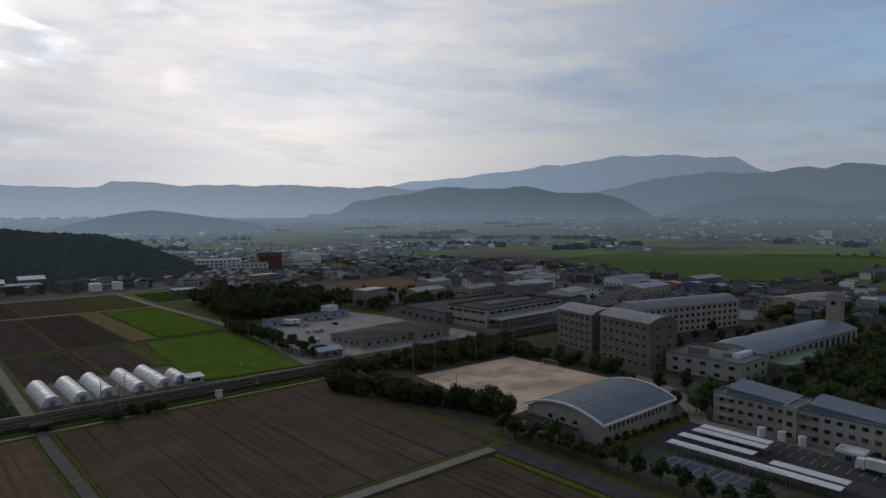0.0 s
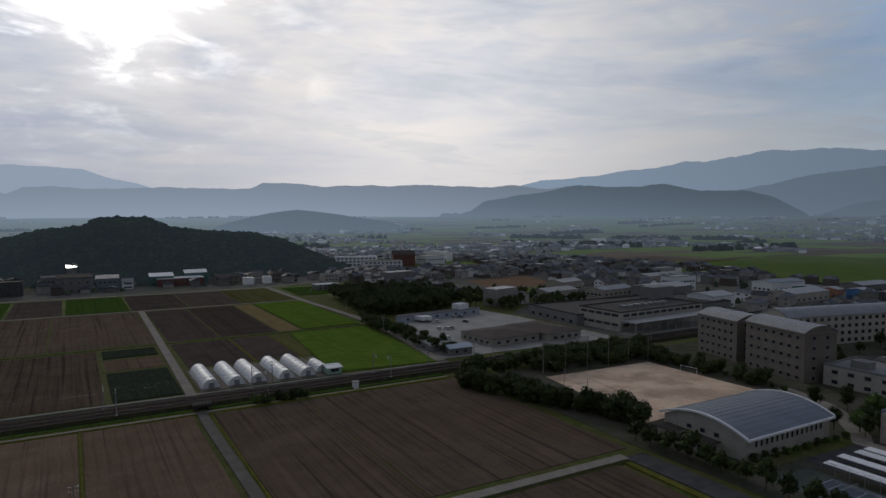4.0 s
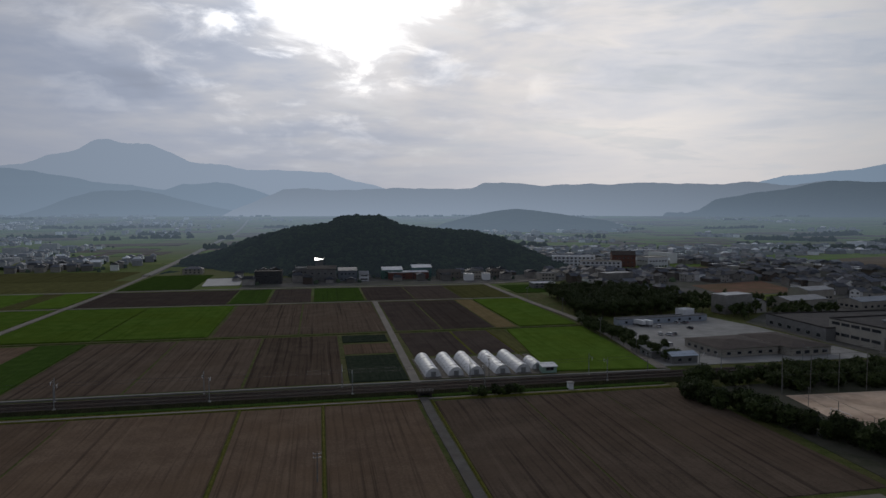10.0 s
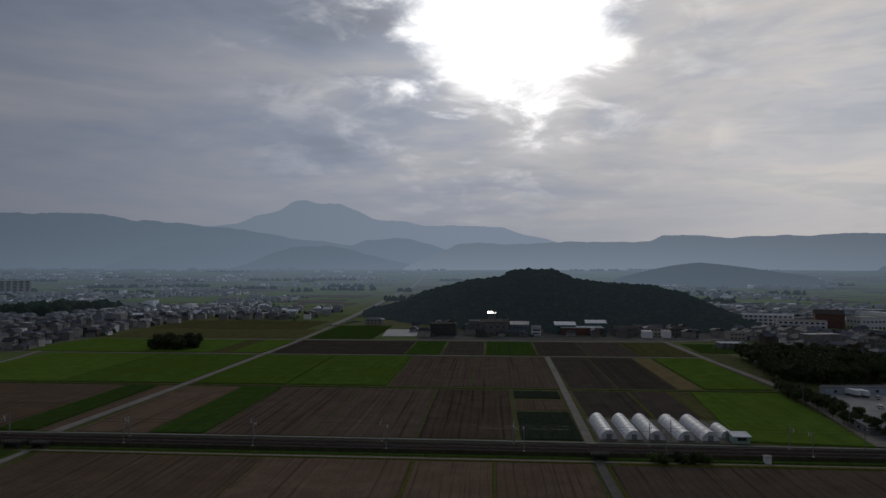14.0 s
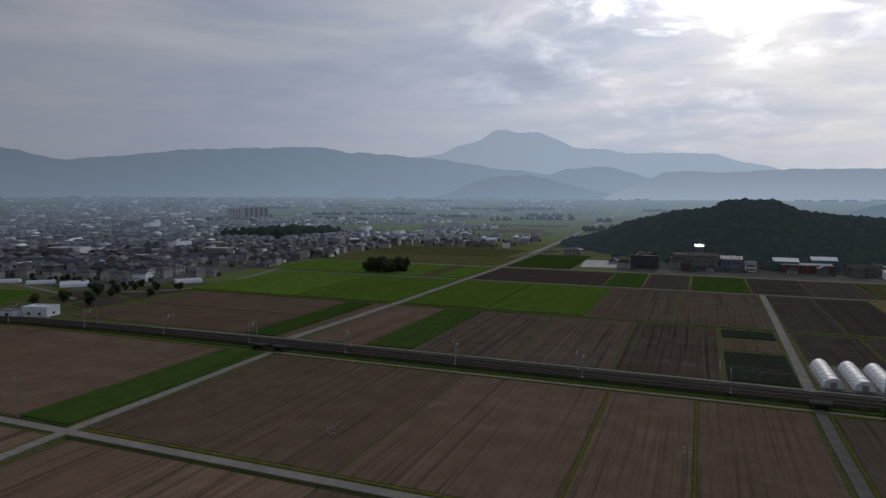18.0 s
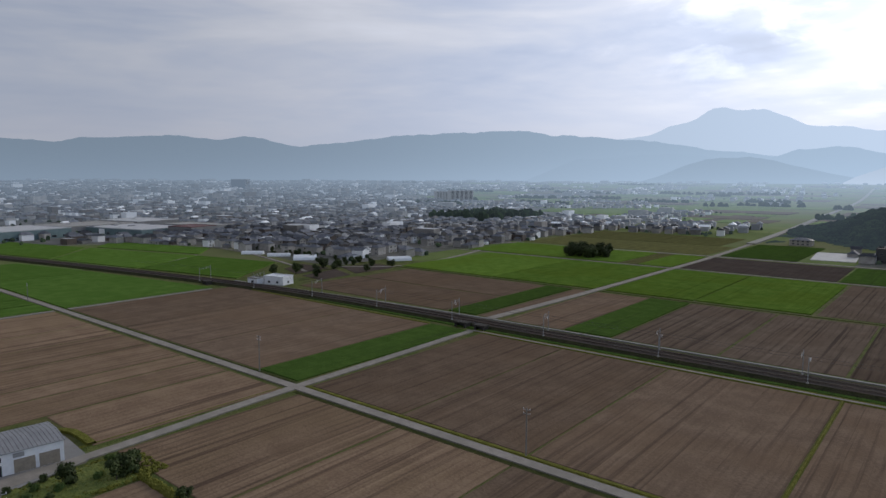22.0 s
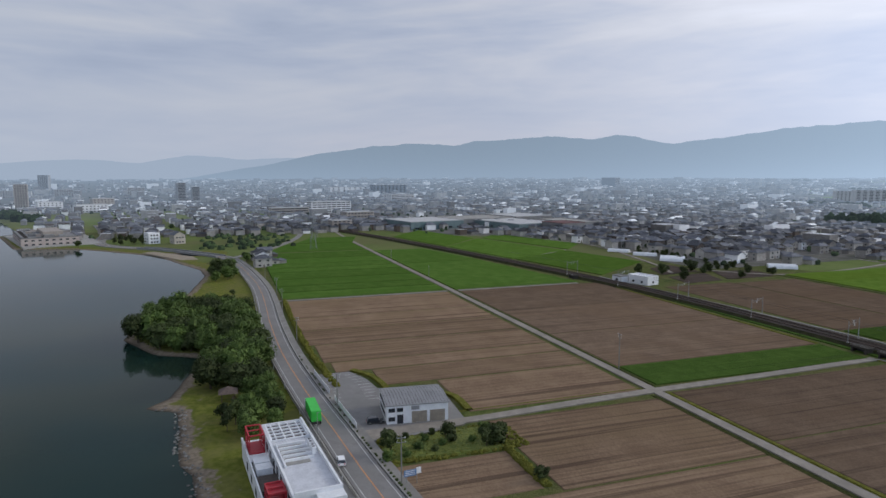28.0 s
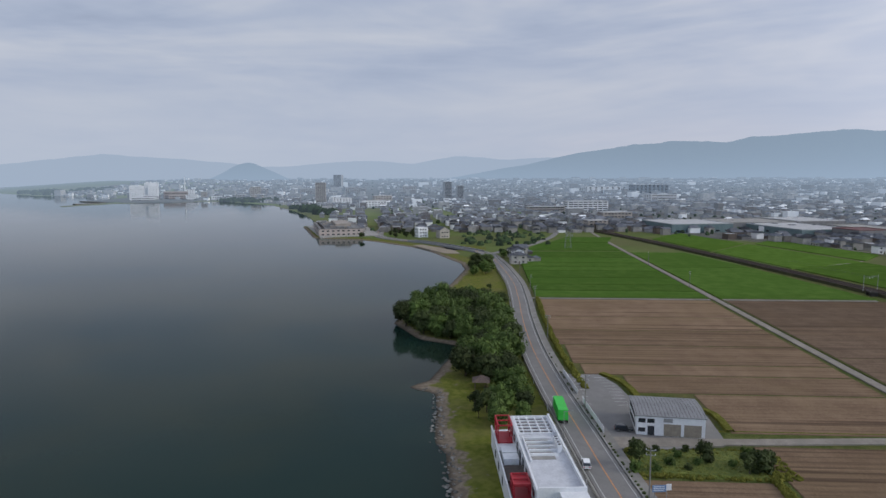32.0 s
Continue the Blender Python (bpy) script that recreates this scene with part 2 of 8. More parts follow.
DEEPRICE = surf("deep_rice_leaves", (0.060, 0.116, 0.022), (0.090, 0.154, 0.033), 7.0, 0.7, bump=0.25, fine=0.5, vary=0.10, rows=2.4,
                rowmix=0.2, blotch=(45.0, (0.062, 0.122, 0.022), 0.5), spec=0.0)
MIDRICE = surf("mid_rice_leaves", (0.064, 0.122, 0.021), (0.098, 0.166, 0.033), 7.0, 0.7, bump=0.25, fine=0.5, vary=0.12, rows=2.4,
               rowmix=0.2, blotch=(45.0, (0.070, 0.126, 0.020), 0.5), spec=0.0)
YOUNG = surf("soybean_leaves", (0.042, 0.078, 0.016), (0.062, 0.104, 0.023), 5.0, 0.75, bump=0.3, fine=0.5, vary=0.12, rows=1.6,
             rowmix=0.35, c=(0.035, 0.045, 0.022), spec=0.0)
STUBBLE = surf("straw_stubble", (0.17, 0.13, 0.065), (0.23, 0.175, 0.09), 6.0, 0.95, bump=0.1, vary=0.1, rows=1.8, spec=0.0)
OLIVE = surf("weedy_field", (0.085, 0.085, 0.035), (0.13, 0.125, 0.05), 6.0, 0.95, bump=0.15, vary=0.1, rows=2.2, spec=0.0)
NETTED = surf("netted_vegetable_rows", (0.028, 0.038, 0.026), (0.050, 0.060, 0.042), 2.0, 0.8, bump=0.2, rows=1.3, c=(0.02, 0.03, 0.02), spec=0.0)
VERGE = surf("rough_grass", (0.060, 0.080, 0.022), (0.110, 0.125, 0.040), 4.0, 0.9, bump=0.25, fine=0.5,
             blotch=(16.0, (0.12, 0.10, 0.05), 0.5), spec=0.02)
BUND = surf("yellow_weeds", (0.095, 0.10, 0.020), (0.155, 0.15, 0.034), 2.0, 0.9, bump=0.3, fine=0.4, spec=0.02)
LAWN = surf("mown_grass", (0.080, 0.125, 0.022), (0.125, 0.165, 0.035), 5.0, 0.9, bump=0.15, fine=0.4, blotch=(9.0, (0.15, 0.14, 0.05), 0.45), spec=0.02)
PLAIN = surf("plain", (0.090, 0.130, 0.036), (0.125, 0.155, 0.052), 60.0, 0.95, fine=9.0, blotch=(170.0, (0.125, 0.105, 0.06), 0.55), spec=0.02)
DARKASPHALT = surf("dark_asphalt", (0.042, 0.042, 0.045), (0.07, 0.07, 0.072), 3.0, 0.9, fine=0.3, blotch=(12.0, (0.085, 0.083, 0.08), 0.5), spec=0.1)
# Town ground takes on painted haze, as emission, beyond 650 m.
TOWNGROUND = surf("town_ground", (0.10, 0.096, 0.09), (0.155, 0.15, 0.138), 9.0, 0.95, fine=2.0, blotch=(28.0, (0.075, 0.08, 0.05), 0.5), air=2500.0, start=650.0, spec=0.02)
ASPHALT = surf("asphalt", (0.165, 0.158, 0.152), (0.220, 0.212, 0.204), 3.0, 0.9, bump=0.01, fine=0.25, blotch=(12.0, (0.15, 0.148, 0.142), 0.5), spec=0.25)
LANE = surf("farm_road", (0.215, 0.192, 0.166), (0.285, 0.258, 0.226), 3.0, 0.95, fine=0.4, blotch=(14.0, (0.19, 0.175, 0.15), 0.5), spec=0.02)
PATHSTONE = surf("footpath_concrete", (0.19, 0.182, 0.17), (0.26, 0.25, 0.235), 2.5, 0.9, fine=0.3, blotch=(7.0, (0.16, 0.15, 0.135), 0.5), spec=0.1)
CONCRETE = surf("concrete", (0.24, 0.235, 0.22), (0.34, 0.33, 0.31), 2.5, 0.9, bump=0.01, fine=0.3, blotch=(7.0, (0.22, 0.21, 0.19), 0.4), vary=0.06)
BALLAST = surf("ballast", (0.040, 0.034, 0.031), (0.072, 0.062, 0.055), 1.2, 0.95, bump=0.08, fine=0.25, blotch=(9.0, (0.075, 0.05, 0.04), 0.5), spec=0.02)
RAILSTEEL = surf("rail_steel", (0.07, 0.052, 0.042), (0.11, 0.085, 0.07), 1.0, 0.7, 0.2)
SLEEPER = surf("sleeper_concrete", (0.045, 0.040, 0.036), (0.075, 0.068, 0.06), 1.0, 0.95, spec=0.02)
SAND = surf("sports_ground_sand", (0.60, 0.44, 0.32), (0.72, 0.56, 0.42), 10.0, 0.95, fine=1.0, bump=0.02,
            blotch=(19.0, (0.26, 0.18, 0.135), 0.55), spec=0.02)
BEACH = surf("shore_sand", (0.20, 0.165, 0.12), (0.30, 0.25, 0.19), 3.0, 0.95, bump=0.05, fine=0.4)
ROCK = surf("shore_stone", (0.12, 0.112, 0.10), (0.25, 0.24, 0.215), 1.5, 0.9, bump=0.05, island=0.4)
WHITE = surf("white_paint", (0.62, 0.63, 0.65), (0.74, 0.75, 0.76), 2.5, 0.55, fine=0.4, vary=0.04)
ROADWHITE = surf("white_road_paint", (0.42, 0.42, 0.41), (0.58, 0.58, 0.56), 1.5, 0.8, fine=0.2)
ORANGE = surf("orange_road_paint", (0.48, 0.21, 0.08), (0.58, 0.28, 0.11), 1.5, 0.8, fine=0.2)
CREAM = surf("cream_render", (0.33, 0.305, 0.265), (0.42, 0.39, 0.34), 4.0, 0.85, fine=0.5, vary=0.08)
BEIGE = surf("beige_tile_wall", (0.150, 0.134, 0.114), (0.200, 0.180, 0.154), 3.0, 0.75, fine=0.3, vary=0.05)
GREYWALL = surf("grey_render", (0.15, 0.15, 0.148), (0.215, 0.213, 0.21), 3.0, 0.85, fine=0.4, vary=0.08)
ROOFBLUE = surf("blue_grey_steel_roof", (0.125, 0.145, 0.175), (0.165, 0.185, 0.215), 5.0, 0.5, 0.1, fine=0.8, vary=0.08)
ROOFGREY = surf("grey_steel_roof", (0.20, 0.20, 0.205), (0.275, 0.275, 0.28), 4.0, 0.5, 0.25, fine=0.5, vary=0.1)
ROOFDARK = surf("dark_steel_roof", (0.048, 0.044, 0.043), (0.075, 0.069, 0.066), 4.0, 0.8, fine=0.5, vary=0.1, spec=0.1)
ROOFBROWN = surf("brown_steel_roof", (0.062, 0.05, 0.045), (0.09, 0.073, 0.064), 4.0, 0.8, fine=0.5, vary=0.1, spec=0.1)
TILE = surf("glazed_roof_tile", (0.060, 0.064, 0.075), (0.110, 0.115, 0.130), 1.5, 0.65, fine=0.35, vary=0.5, spec=0.12)
HOUSEWALL = surf("house_wall", (0.26, 0.245, 0.225), (0.36, 0.345, 0.32), 3.0, 0.85, fine=0.4, vary=0.5, speck=0.14)
GLASS = surf("window_glass", (0.018, 0.022, 0.028), (0.035, 0.04, 0.048), 1.5, 0.08, spec=0.6)
PLASTIC = surf("greenhouse_film", (0.58, 0.59, 0.60), (0.74, 0.75, 0.76), 2.0, 0.5, fine=0.5, spec=0.6, vary=0.05)
STEEL = surf("galvanised_steel", (0.22, 0.225, 0.23), (0.31, 0.315, 0.32), 0.8, 0.55, 0.4)
POLE = surf("pole_concrete", (0.15, 0.145, 0.135), (0.21, 0.205, 0.19), 1.0, 0.9)
DARKMETAL = surf("dark_metal", (0.035, 0.035, 0.038), (0.06, 0.06, 0.063), 0.8, 0.5, 0.4)
RED = surf("red_paint", (0.33, 0.016, 0.026), (0.42, 0.028, 0.04), 1.0, 0.5, fine=0.2)
GREEN = surf("green_tarpaulin", (0.035, 0.42, 0.045), (0.05, 0.50, 0.07), 1.5, 0.55, fine=0.25)
RUBBER = surf("tyre_rubber", (0.015, 0.015, 0.016), (0.028, 0.028, 0.028), 0.3, 0.85)
CARWHITE = surf("white_car_paint", (0.72, 0.73, 0.74), (0.78, 0.79, 0.80), 1.0, 0.25, spec=0.6)
CARDARK = surf("dark_car_paint", (0.02, 0.022, 0.026), (0.035, 0.037, 0.04), 1.0, 0.25, spec=0.6)
CARBLUE = surf("blue_paint", (0.03, 0.13, 0.33), (0.05, 0.18, 0.42), 1.0, 0.4)
COURT = surf("tennis_court", (0.052, 0.068, 0.095), (0.072, 0.092, 0.125), 4.0, 0.9, fine=0.5)
COURTEDGE = surf("court_surround", (0.045, 0.060, 0.048), (0.066, 0.082, 0.066), 4.0, 0.9, fine=0.5)
BARK = surf("bark", (0.06, 0.045, 0.033), (0.10, 0.078, 0.058), 0.4, 0.95, bump=0.02)
WOOD = surf("weathered_wood", (0.10, 0.07, 0.05), (0.16, 0.115, 0.085), 0.6, 0.9)
LEAF = surf("tree_leaves", (0.024, 0.036, 0.011), (0.048, 0.064, 0.017), 1.6, 0.75, vary=0.28, spec=0.2, fine=0.4)
LEAFLIGHT = surf("light_tree_leaves", (0.040, 0.070, 0.016), (0.088, 0.130, 0.028), 1.6, 0.75, vary=0.2, spec=0.2, fine=0.4)
# Woodland and the far materials: haze painted in as emission growing with distance.
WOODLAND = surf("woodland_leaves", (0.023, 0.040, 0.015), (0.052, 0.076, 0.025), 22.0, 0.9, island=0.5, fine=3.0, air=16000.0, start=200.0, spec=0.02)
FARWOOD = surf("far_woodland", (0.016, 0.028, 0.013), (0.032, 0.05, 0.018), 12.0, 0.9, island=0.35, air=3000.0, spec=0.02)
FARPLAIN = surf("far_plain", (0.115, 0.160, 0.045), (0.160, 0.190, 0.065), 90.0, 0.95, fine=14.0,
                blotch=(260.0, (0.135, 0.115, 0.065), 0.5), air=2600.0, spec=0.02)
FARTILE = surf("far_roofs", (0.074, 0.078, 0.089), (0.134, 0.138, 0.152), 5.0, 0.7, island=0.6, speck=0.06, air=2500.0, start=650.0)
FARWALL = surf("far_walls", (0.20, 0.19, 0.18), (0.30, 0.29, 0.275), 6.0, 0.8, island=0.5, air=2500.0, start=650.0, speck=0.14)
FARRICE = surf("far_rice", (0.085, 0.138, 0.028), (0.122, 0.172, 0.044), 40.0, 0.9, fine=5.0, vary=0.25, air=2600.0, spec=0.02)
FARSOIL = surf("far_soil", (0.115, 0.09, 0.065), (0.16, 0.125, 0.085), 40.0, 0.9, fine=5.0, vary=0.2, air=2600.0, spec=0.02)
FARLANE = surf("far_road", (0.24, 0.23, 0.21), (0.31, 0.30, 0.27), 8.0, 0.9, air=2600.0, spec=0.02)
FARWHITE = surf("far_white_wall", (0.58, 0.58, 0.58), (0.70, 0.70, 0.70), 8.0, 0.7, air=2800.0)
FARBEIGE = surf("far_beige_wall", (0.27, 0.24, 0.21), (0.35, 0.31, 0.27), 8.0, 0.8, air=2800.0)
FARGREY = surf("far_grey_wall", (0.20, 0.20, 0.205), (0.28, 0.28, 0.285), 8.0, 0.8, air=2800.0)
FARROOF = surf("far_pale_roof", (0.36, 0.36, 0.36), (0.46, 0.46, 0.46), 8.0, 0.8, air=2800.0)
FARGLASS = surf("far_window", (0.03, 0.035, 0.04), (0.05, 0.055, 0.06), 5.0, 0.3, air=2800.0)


# Forest colours with a set share of haze painted over them as emission.
def hazy(name, haze, mist=0.8, pale=1.0, tone=HAZE_GLOW):
    return surf(name, (0.014, 0.032, 0.016), (0.036, 0.060, 0.028), 60.0, 0.95, fine=14.0, haze=haze, mist=mist, spec=0.0, pale=pale, haze_tint=tone)


# Less saturated haze glow for the milkier ranges.
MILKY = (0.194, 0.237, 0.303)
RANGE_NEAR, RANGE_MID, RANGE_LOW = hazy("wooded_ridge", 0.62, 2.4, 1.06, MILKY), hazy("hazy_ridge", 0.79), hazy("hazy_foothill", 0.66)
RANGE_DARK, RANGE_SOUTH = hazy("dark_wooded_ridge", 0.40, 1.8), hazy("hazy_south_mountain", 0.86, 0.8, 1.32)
RANGE_FAR, RANGE_PEAK, RANGE_LAKE = hazy("hazy_mountain", 0.75, 1.5, 1.03), hazy("hazed_peak", 0.96, 0.2, 1.10, MILKY), hazy("hazed_far_range", 0.95, 0.2, 1.14, MILKY)

shore = bpy.data.materials.new("lake_shore")
shore.use_nodes = True
N = Nodes(shore.node_tree)
sp = N.add("ShaderNodeNewGeometry").outputs["Position"]
sep = N.add("ShaderNodeSeparateXYZ")
N.link(sp, sep.inputs[0])
ragged = N.math("MULTIPLY", N.math("SUBTRACT", N.noise(sp, 0.35, 4.0, 0.6), 0.5), 0.9)
grass = N.mix(N.ramp(N.noise(sp, 0.5, 4.0), 0.35, 0.65), (0.090, 0.108, 0.020), (0.145, 0.148, 0.034))
grass = N.mix(N.math("MULTIPLY", N.ramp(N.noise(sp, 0.09, 3.0), 0.42, 0.62), 0.5), grass, (0.135, 0.125, 0.05))
sand = N.mix(N.ramp(N.noise(sp, 0.8, 4.0), 0.35, 0.65), (0.145, 0.118, 0.088), (0.225, 0.185, 0.140))
sand = N.mix(N.ramp(sep.outputs[2], -0.75, -0.45), (0.06, 0.05, 0.04), sand)
sb = N.add("ShaderNodeBsdfPrincipled")
N.put(sb.inputs["Base Color"], N.mix(N.ramp(N.math("ADD", sep.outputs[2], ragged), -0.26, -0.10), sand, grass))
sb.inputs["Roughness"].default_value = 0.95
sb.inputs["Specular IOR Level"].default_value = 0.02
N.link(sb.outputs[0], N.add("ShaderNodeOutputMaterial").inputs[0])
SHOREMIX = shore

water = bpy.data.materials.new("lake_water")
water.use_nodes = True
N = Nodes(water.node_tree)
wp = N.add("ShaderNodeNewGeometry").outputs["Position"]
wb = N.add("ShaderNodeBsdfPrincipled")
N.put(wb.inputs["Base Color"], N.mix(N.ramp(N.noise(wp, 0.012, 3.0), 0.4, 0.6), (0.009, 0.026, 0.022), (0.017, 0.029, 0.019)))
N.put(wb.inputs["Roughness"], N.ramp(N.noise(N.vec("MULTIPLY", wp, (0.4, 1.0, 1.0)), 0.02, 4.0), 0.4, 0.65, 0.04, 0.07))
wb.inputs["IOR"].default_value = 1.13
wn = N.add("ShaderNodeBump")
wn.inputs["Distance"].default_value = 0.01
N.link(N.noise(wp, 0.9, 4.0, 0.6), wn.inputs["Height"])
N.link(wn.outputs[0], wb.inputs["Normal"])
N.link(wb.outputs[0], N.add("ShaderNodeOutputMaterial").inputs[0])
WATER = water


# ---------------------------------------------------------------- building blocks
class Geo:
    """Collects the faces of one mesh."""

    def __init__(self):
        self.v, self.f, self.s = [], [], []

    def face(self, *pts, slot=0):
        n = len(self.v)
        self.v += [tuple(p) for p in pts]
        self.f.append(tuple(range(n, n + len(pts))))
        self.s.append(slot)
        return self

    def solid(self, pts, faces, slot=0):
        n = len(self.v)
        self.v += [tuple(p) for p in pts]
        for f in faces:
            self.f.append(tuple(n + i for i in f))
            self.s.append(slot)
        return self

    def box(self, x0, x1, y0, y1, z0, z1, slot=0, inset=0.0):
        i = inset
        return self.solid([(x0, y0, z0), (x1, y0, z0), (x1, y1, z0), (x0, y1, z0),
                           (x0 + i, y0 + i, z1), (x1 - i, y0 + i, z1), (x1 - i, y1 - i, z1), (x0 + i, y1 - i, z1)],
                          [(3, 2, 1, 0), (4, 5, 6, 7), (0, 1, 5, 4), (1, 2, 6, 5), (2, 3, 7, 6), (3, 0, 4, 7)], slot)

    def slab(self, corners, z0, z1, inset=0.0, slot=0):
        """A flat plate over any convex plan."""
        n = len(corners)
        cx, cy = sum(c[0] for c in corners) / n, sum(c[1] for c in corners) / n
        top = []
        for x, y in corners:
            d = math.hypot(x - cx, y - cy) or 1.0
            top.append((x + (cx - x) * inset / d, y + (cy - y) * inset / d, z1))
        area = sum(corners[i][0] * corners[(i + 1) % n][1] - corners[(i + 1) % n][0] * corners[i][1] for i in range(n))
        if area < 0:
            corners, top = corners[::-1], top[::-1]
        return self.solid([(x, y, z0) for x, y in corners] + top,
                          [tuple(range(2 * n - 1, n - 1, -1))[::-1]] + [(i, (i + 1) % n, n + (i + 1) % n, n + i) for i in range(n)], slot)

    def gable(self, x0, x1, y0, y1, z0, h, over=0.5, thick=0.18, along="x", slot=0):
        """A pitched roof of two thick slopes with its ridge along that axis."""
        if along == "x":
            m = (y0 + y1) / 2
            a = [(x0 - over, y0 - over), (x1 + over, y0 - over), (x1 + over, m), (x0 - over, m)]
            b = [(x0 - over, m), (x1 + over, m), (x1 + over, y1 + over), (x0 - over, y1 + over)]
            rise = lambda x, y: h * (1 - abs(y - m) / ((y1 - y0) / 2))
        else:
            m = (x0 + x1) / 2
            a = [(x0 - over, y0 - over), (m, y0 - over), (m, y1 + over), (x0 - over, y1 + over)]
            b = [(m, y0 - over), (x1 + over, y0 - over), (x1 + over, y1 + over), (m, y1 + over)]
            rise = lambda x, y: h * (1 - abs(x - m) / ((x1 - x0) / 2))
        for q in (a, b):
            self.solid([(x, y, z0 + rise(x, y)) for x, y in q] + [(x, y, z0 + rise(x, y) + thick) for x, y in q],
                       [(3, 2, 1, 0), (4, 5, 6, 7), (0, 1, 5, 4), (1, 2, 6, 5), (2, 3, 7, 6), (3, 0, 4, 7)], slot)
        return self

    def gabled_walls(self, x0, x1, y0, y1, z0, z1, h, along="x", slot=0):
        self.box(x0, x1, y0, y1, z0, z1, slot)
        if along == "x":
            m = (y0 + y1) / 2
            self.face((x0, y1, z1), (x0, y0, z1), (x0, m, z1 + h), slot=slot)
            self.face((x1, y0, z1), (x1, y1, z1), (x1, m, z1 + h), slot=slot)
        else:
            m = (x0 + x1) / 2
            self.face((x0, y0, z1), (x1, y0, z1), (m, y0, z1 + h), slot=slot)
            self.face((x1, y1, z1), (x0, y1, z1), (m, y1, z1 + h), slot=slot)
        return self

    def hip(self, x0, x1, y0, y1, z0, h, over=0.6, slot=0):
        x0, x1, y0, y1 = x0 - over, x1 + over, y0 - over, y1 + over
        r = min(x1 - x0, y1 - y0) / 2
        if x1 - x0 >= y1 - y0:
            a, b = (x0 + r, (y0 + y1) / 2, z0 + h), (x1 - r, (y0 + y1) / 2, z0 + h)
            fs = [(0, 1, 5, 4), (1, 2, 5), (2, 3, 4, 5), (3, 0, 4), (3, 2, 1, 0)]
        else:
            a, b = ((x0 + x1) / 2, y0 + r, z0 + h), ((x0 + x1) / 2, y1 - r, z0 + h)
            fs = [(0, 1, 4), (1, 2, 5, 4), (2, 3, 5), (3, 0, 4, 5), (3, 2, 1, 0)]
        return self.solid([(x0, y0, z0), (x1, y0, z0), (x1, y1, z0), (x0, y1, z0), a, b], fs, slot)

    def rod(self, a, b, r0, r1=None, n=6, slot=0):
        """A tapered round bar from a to b."""
        a, b, r1 = Vector(a), Vector(b), r0 if r1 is None else r1
        d = (b - a).normalized()
        s = d.orthogonal().normalized()
        t = d.cross(s)
        ring = [(math.cos(2 * math.pi * i / n), math.sin(2 * math.pi * i / n)) for i in range(n)]
        return self.solid([a + (s * c + t * e) * r0 for c, e in ring] + [b + (s * c + t * e) * r1 for c, e in ring],
                          [(i, (i + 1) % n, n + (i + 1) % n, n + i) for i in range(n)] + [tuple(range(n))[::-1], tuple(range(n, 2 * n))], slot)

    def vault(self, x0, x1, y0, y1, z0, rise, thick=0.0, n=12, along="x", slot=0, ends=False, power=1.0):
        """A curved roof whose crown runs along that axis."""
        lo, hi = (y0, y1) if along == "x" else (x0, x1)
        prof = []
        for i in range(n + 1):
            k = -1 + 2 * i / n
            prof.append((lo + (hi - lo) * (k + 1) / 2, z0 + rise * (1 - abs(k) ** 2) ** power))
        e0, e1 = (x0, x1) if along == "x" else (y0, y1)
        P = (lambda e, q, z: (e, q, z)) if along == "x" else (lambda e, q, z: (q, e, z))
        if thick:
            m = len(prof)
            pts = [P(e, q, z + t) for e in (e0, e1) for t in (0, thick) for q, z in prof]
            fs = []
            for i in range(m - 1):
                fs += [(m + i, 3 * m + i, 3 * m + i + 1, m + i + 1), (i + 1, 2 * m + i + 1, 2 * m + i, i), (i, m + i, m + i + 1, i + 1), (2 * m + i + 1, 3 * m + i + 1, 3 * m + i, 2 * m + i)]
            fs += [(0, 2 * m, 3 * m, m), (2 * m - 1, 4 * m - 1, 3 * m - 1, m - 1)]
            self.solid(pts, fs, slot)
        else:
            for (q0, za), (q1, zb) in zip(prof, prof[1:]):
                self.face(P(e0, q0, za), P(e1, q0, za), P(e1, q1, zb), P(e0, q1, zb), slot=slot)
        if ends:
            for e in (e0, e1):
                self.face(*[P(e, q, z) for q, z in prof], slot=slot)
        return self


def mesh_of(name, g, mats, smooth=False):
    me = bpy.data.meshes.new(name)
    me.from_pydata(g.v, [], g.f)
    mats = mats if isinstance(mats, (list, tuple)) else [mats]
    for m in mats:
        me.materials.append(m)
    if len(mats) > 1:
        me.polygons.foreach_set("material_index", g.s)
    if smooth:
        me.polygons.foreach_set("use_smooth", [True] * len(me.polygons))
    me.update()
    return me


def part(name, g, mats, parent, label="", smooth=False, at=None):
    ob = new(name, g if isinstance(g, bpy.types.Mesh) else mesh_of(name, g, mats, smooth))
    ob.parent = parent
    if at is not None:
        ob.matrix_basis = at if isinstance(at, Matrix) else Matrix.Translation(at)
    return tagged(ob, label)


def thing(name, label, category, x=0.0, y=0.0, z=0.0, turn=0.0, group="", kind=""):
    ob = new(name)
    ob.empty_display_size = 0.5
    ob.matrix_basis = pose(x, y, z, 0, 0, turn)
    return tagged(ob, label, category, group, kind)


def setting(name, g, mats, label="", category="", smooth=False, kind="structure"):
    return tagged(new(name, mesh_of(name, g, mats, smooth)), label, category, kind=kind)


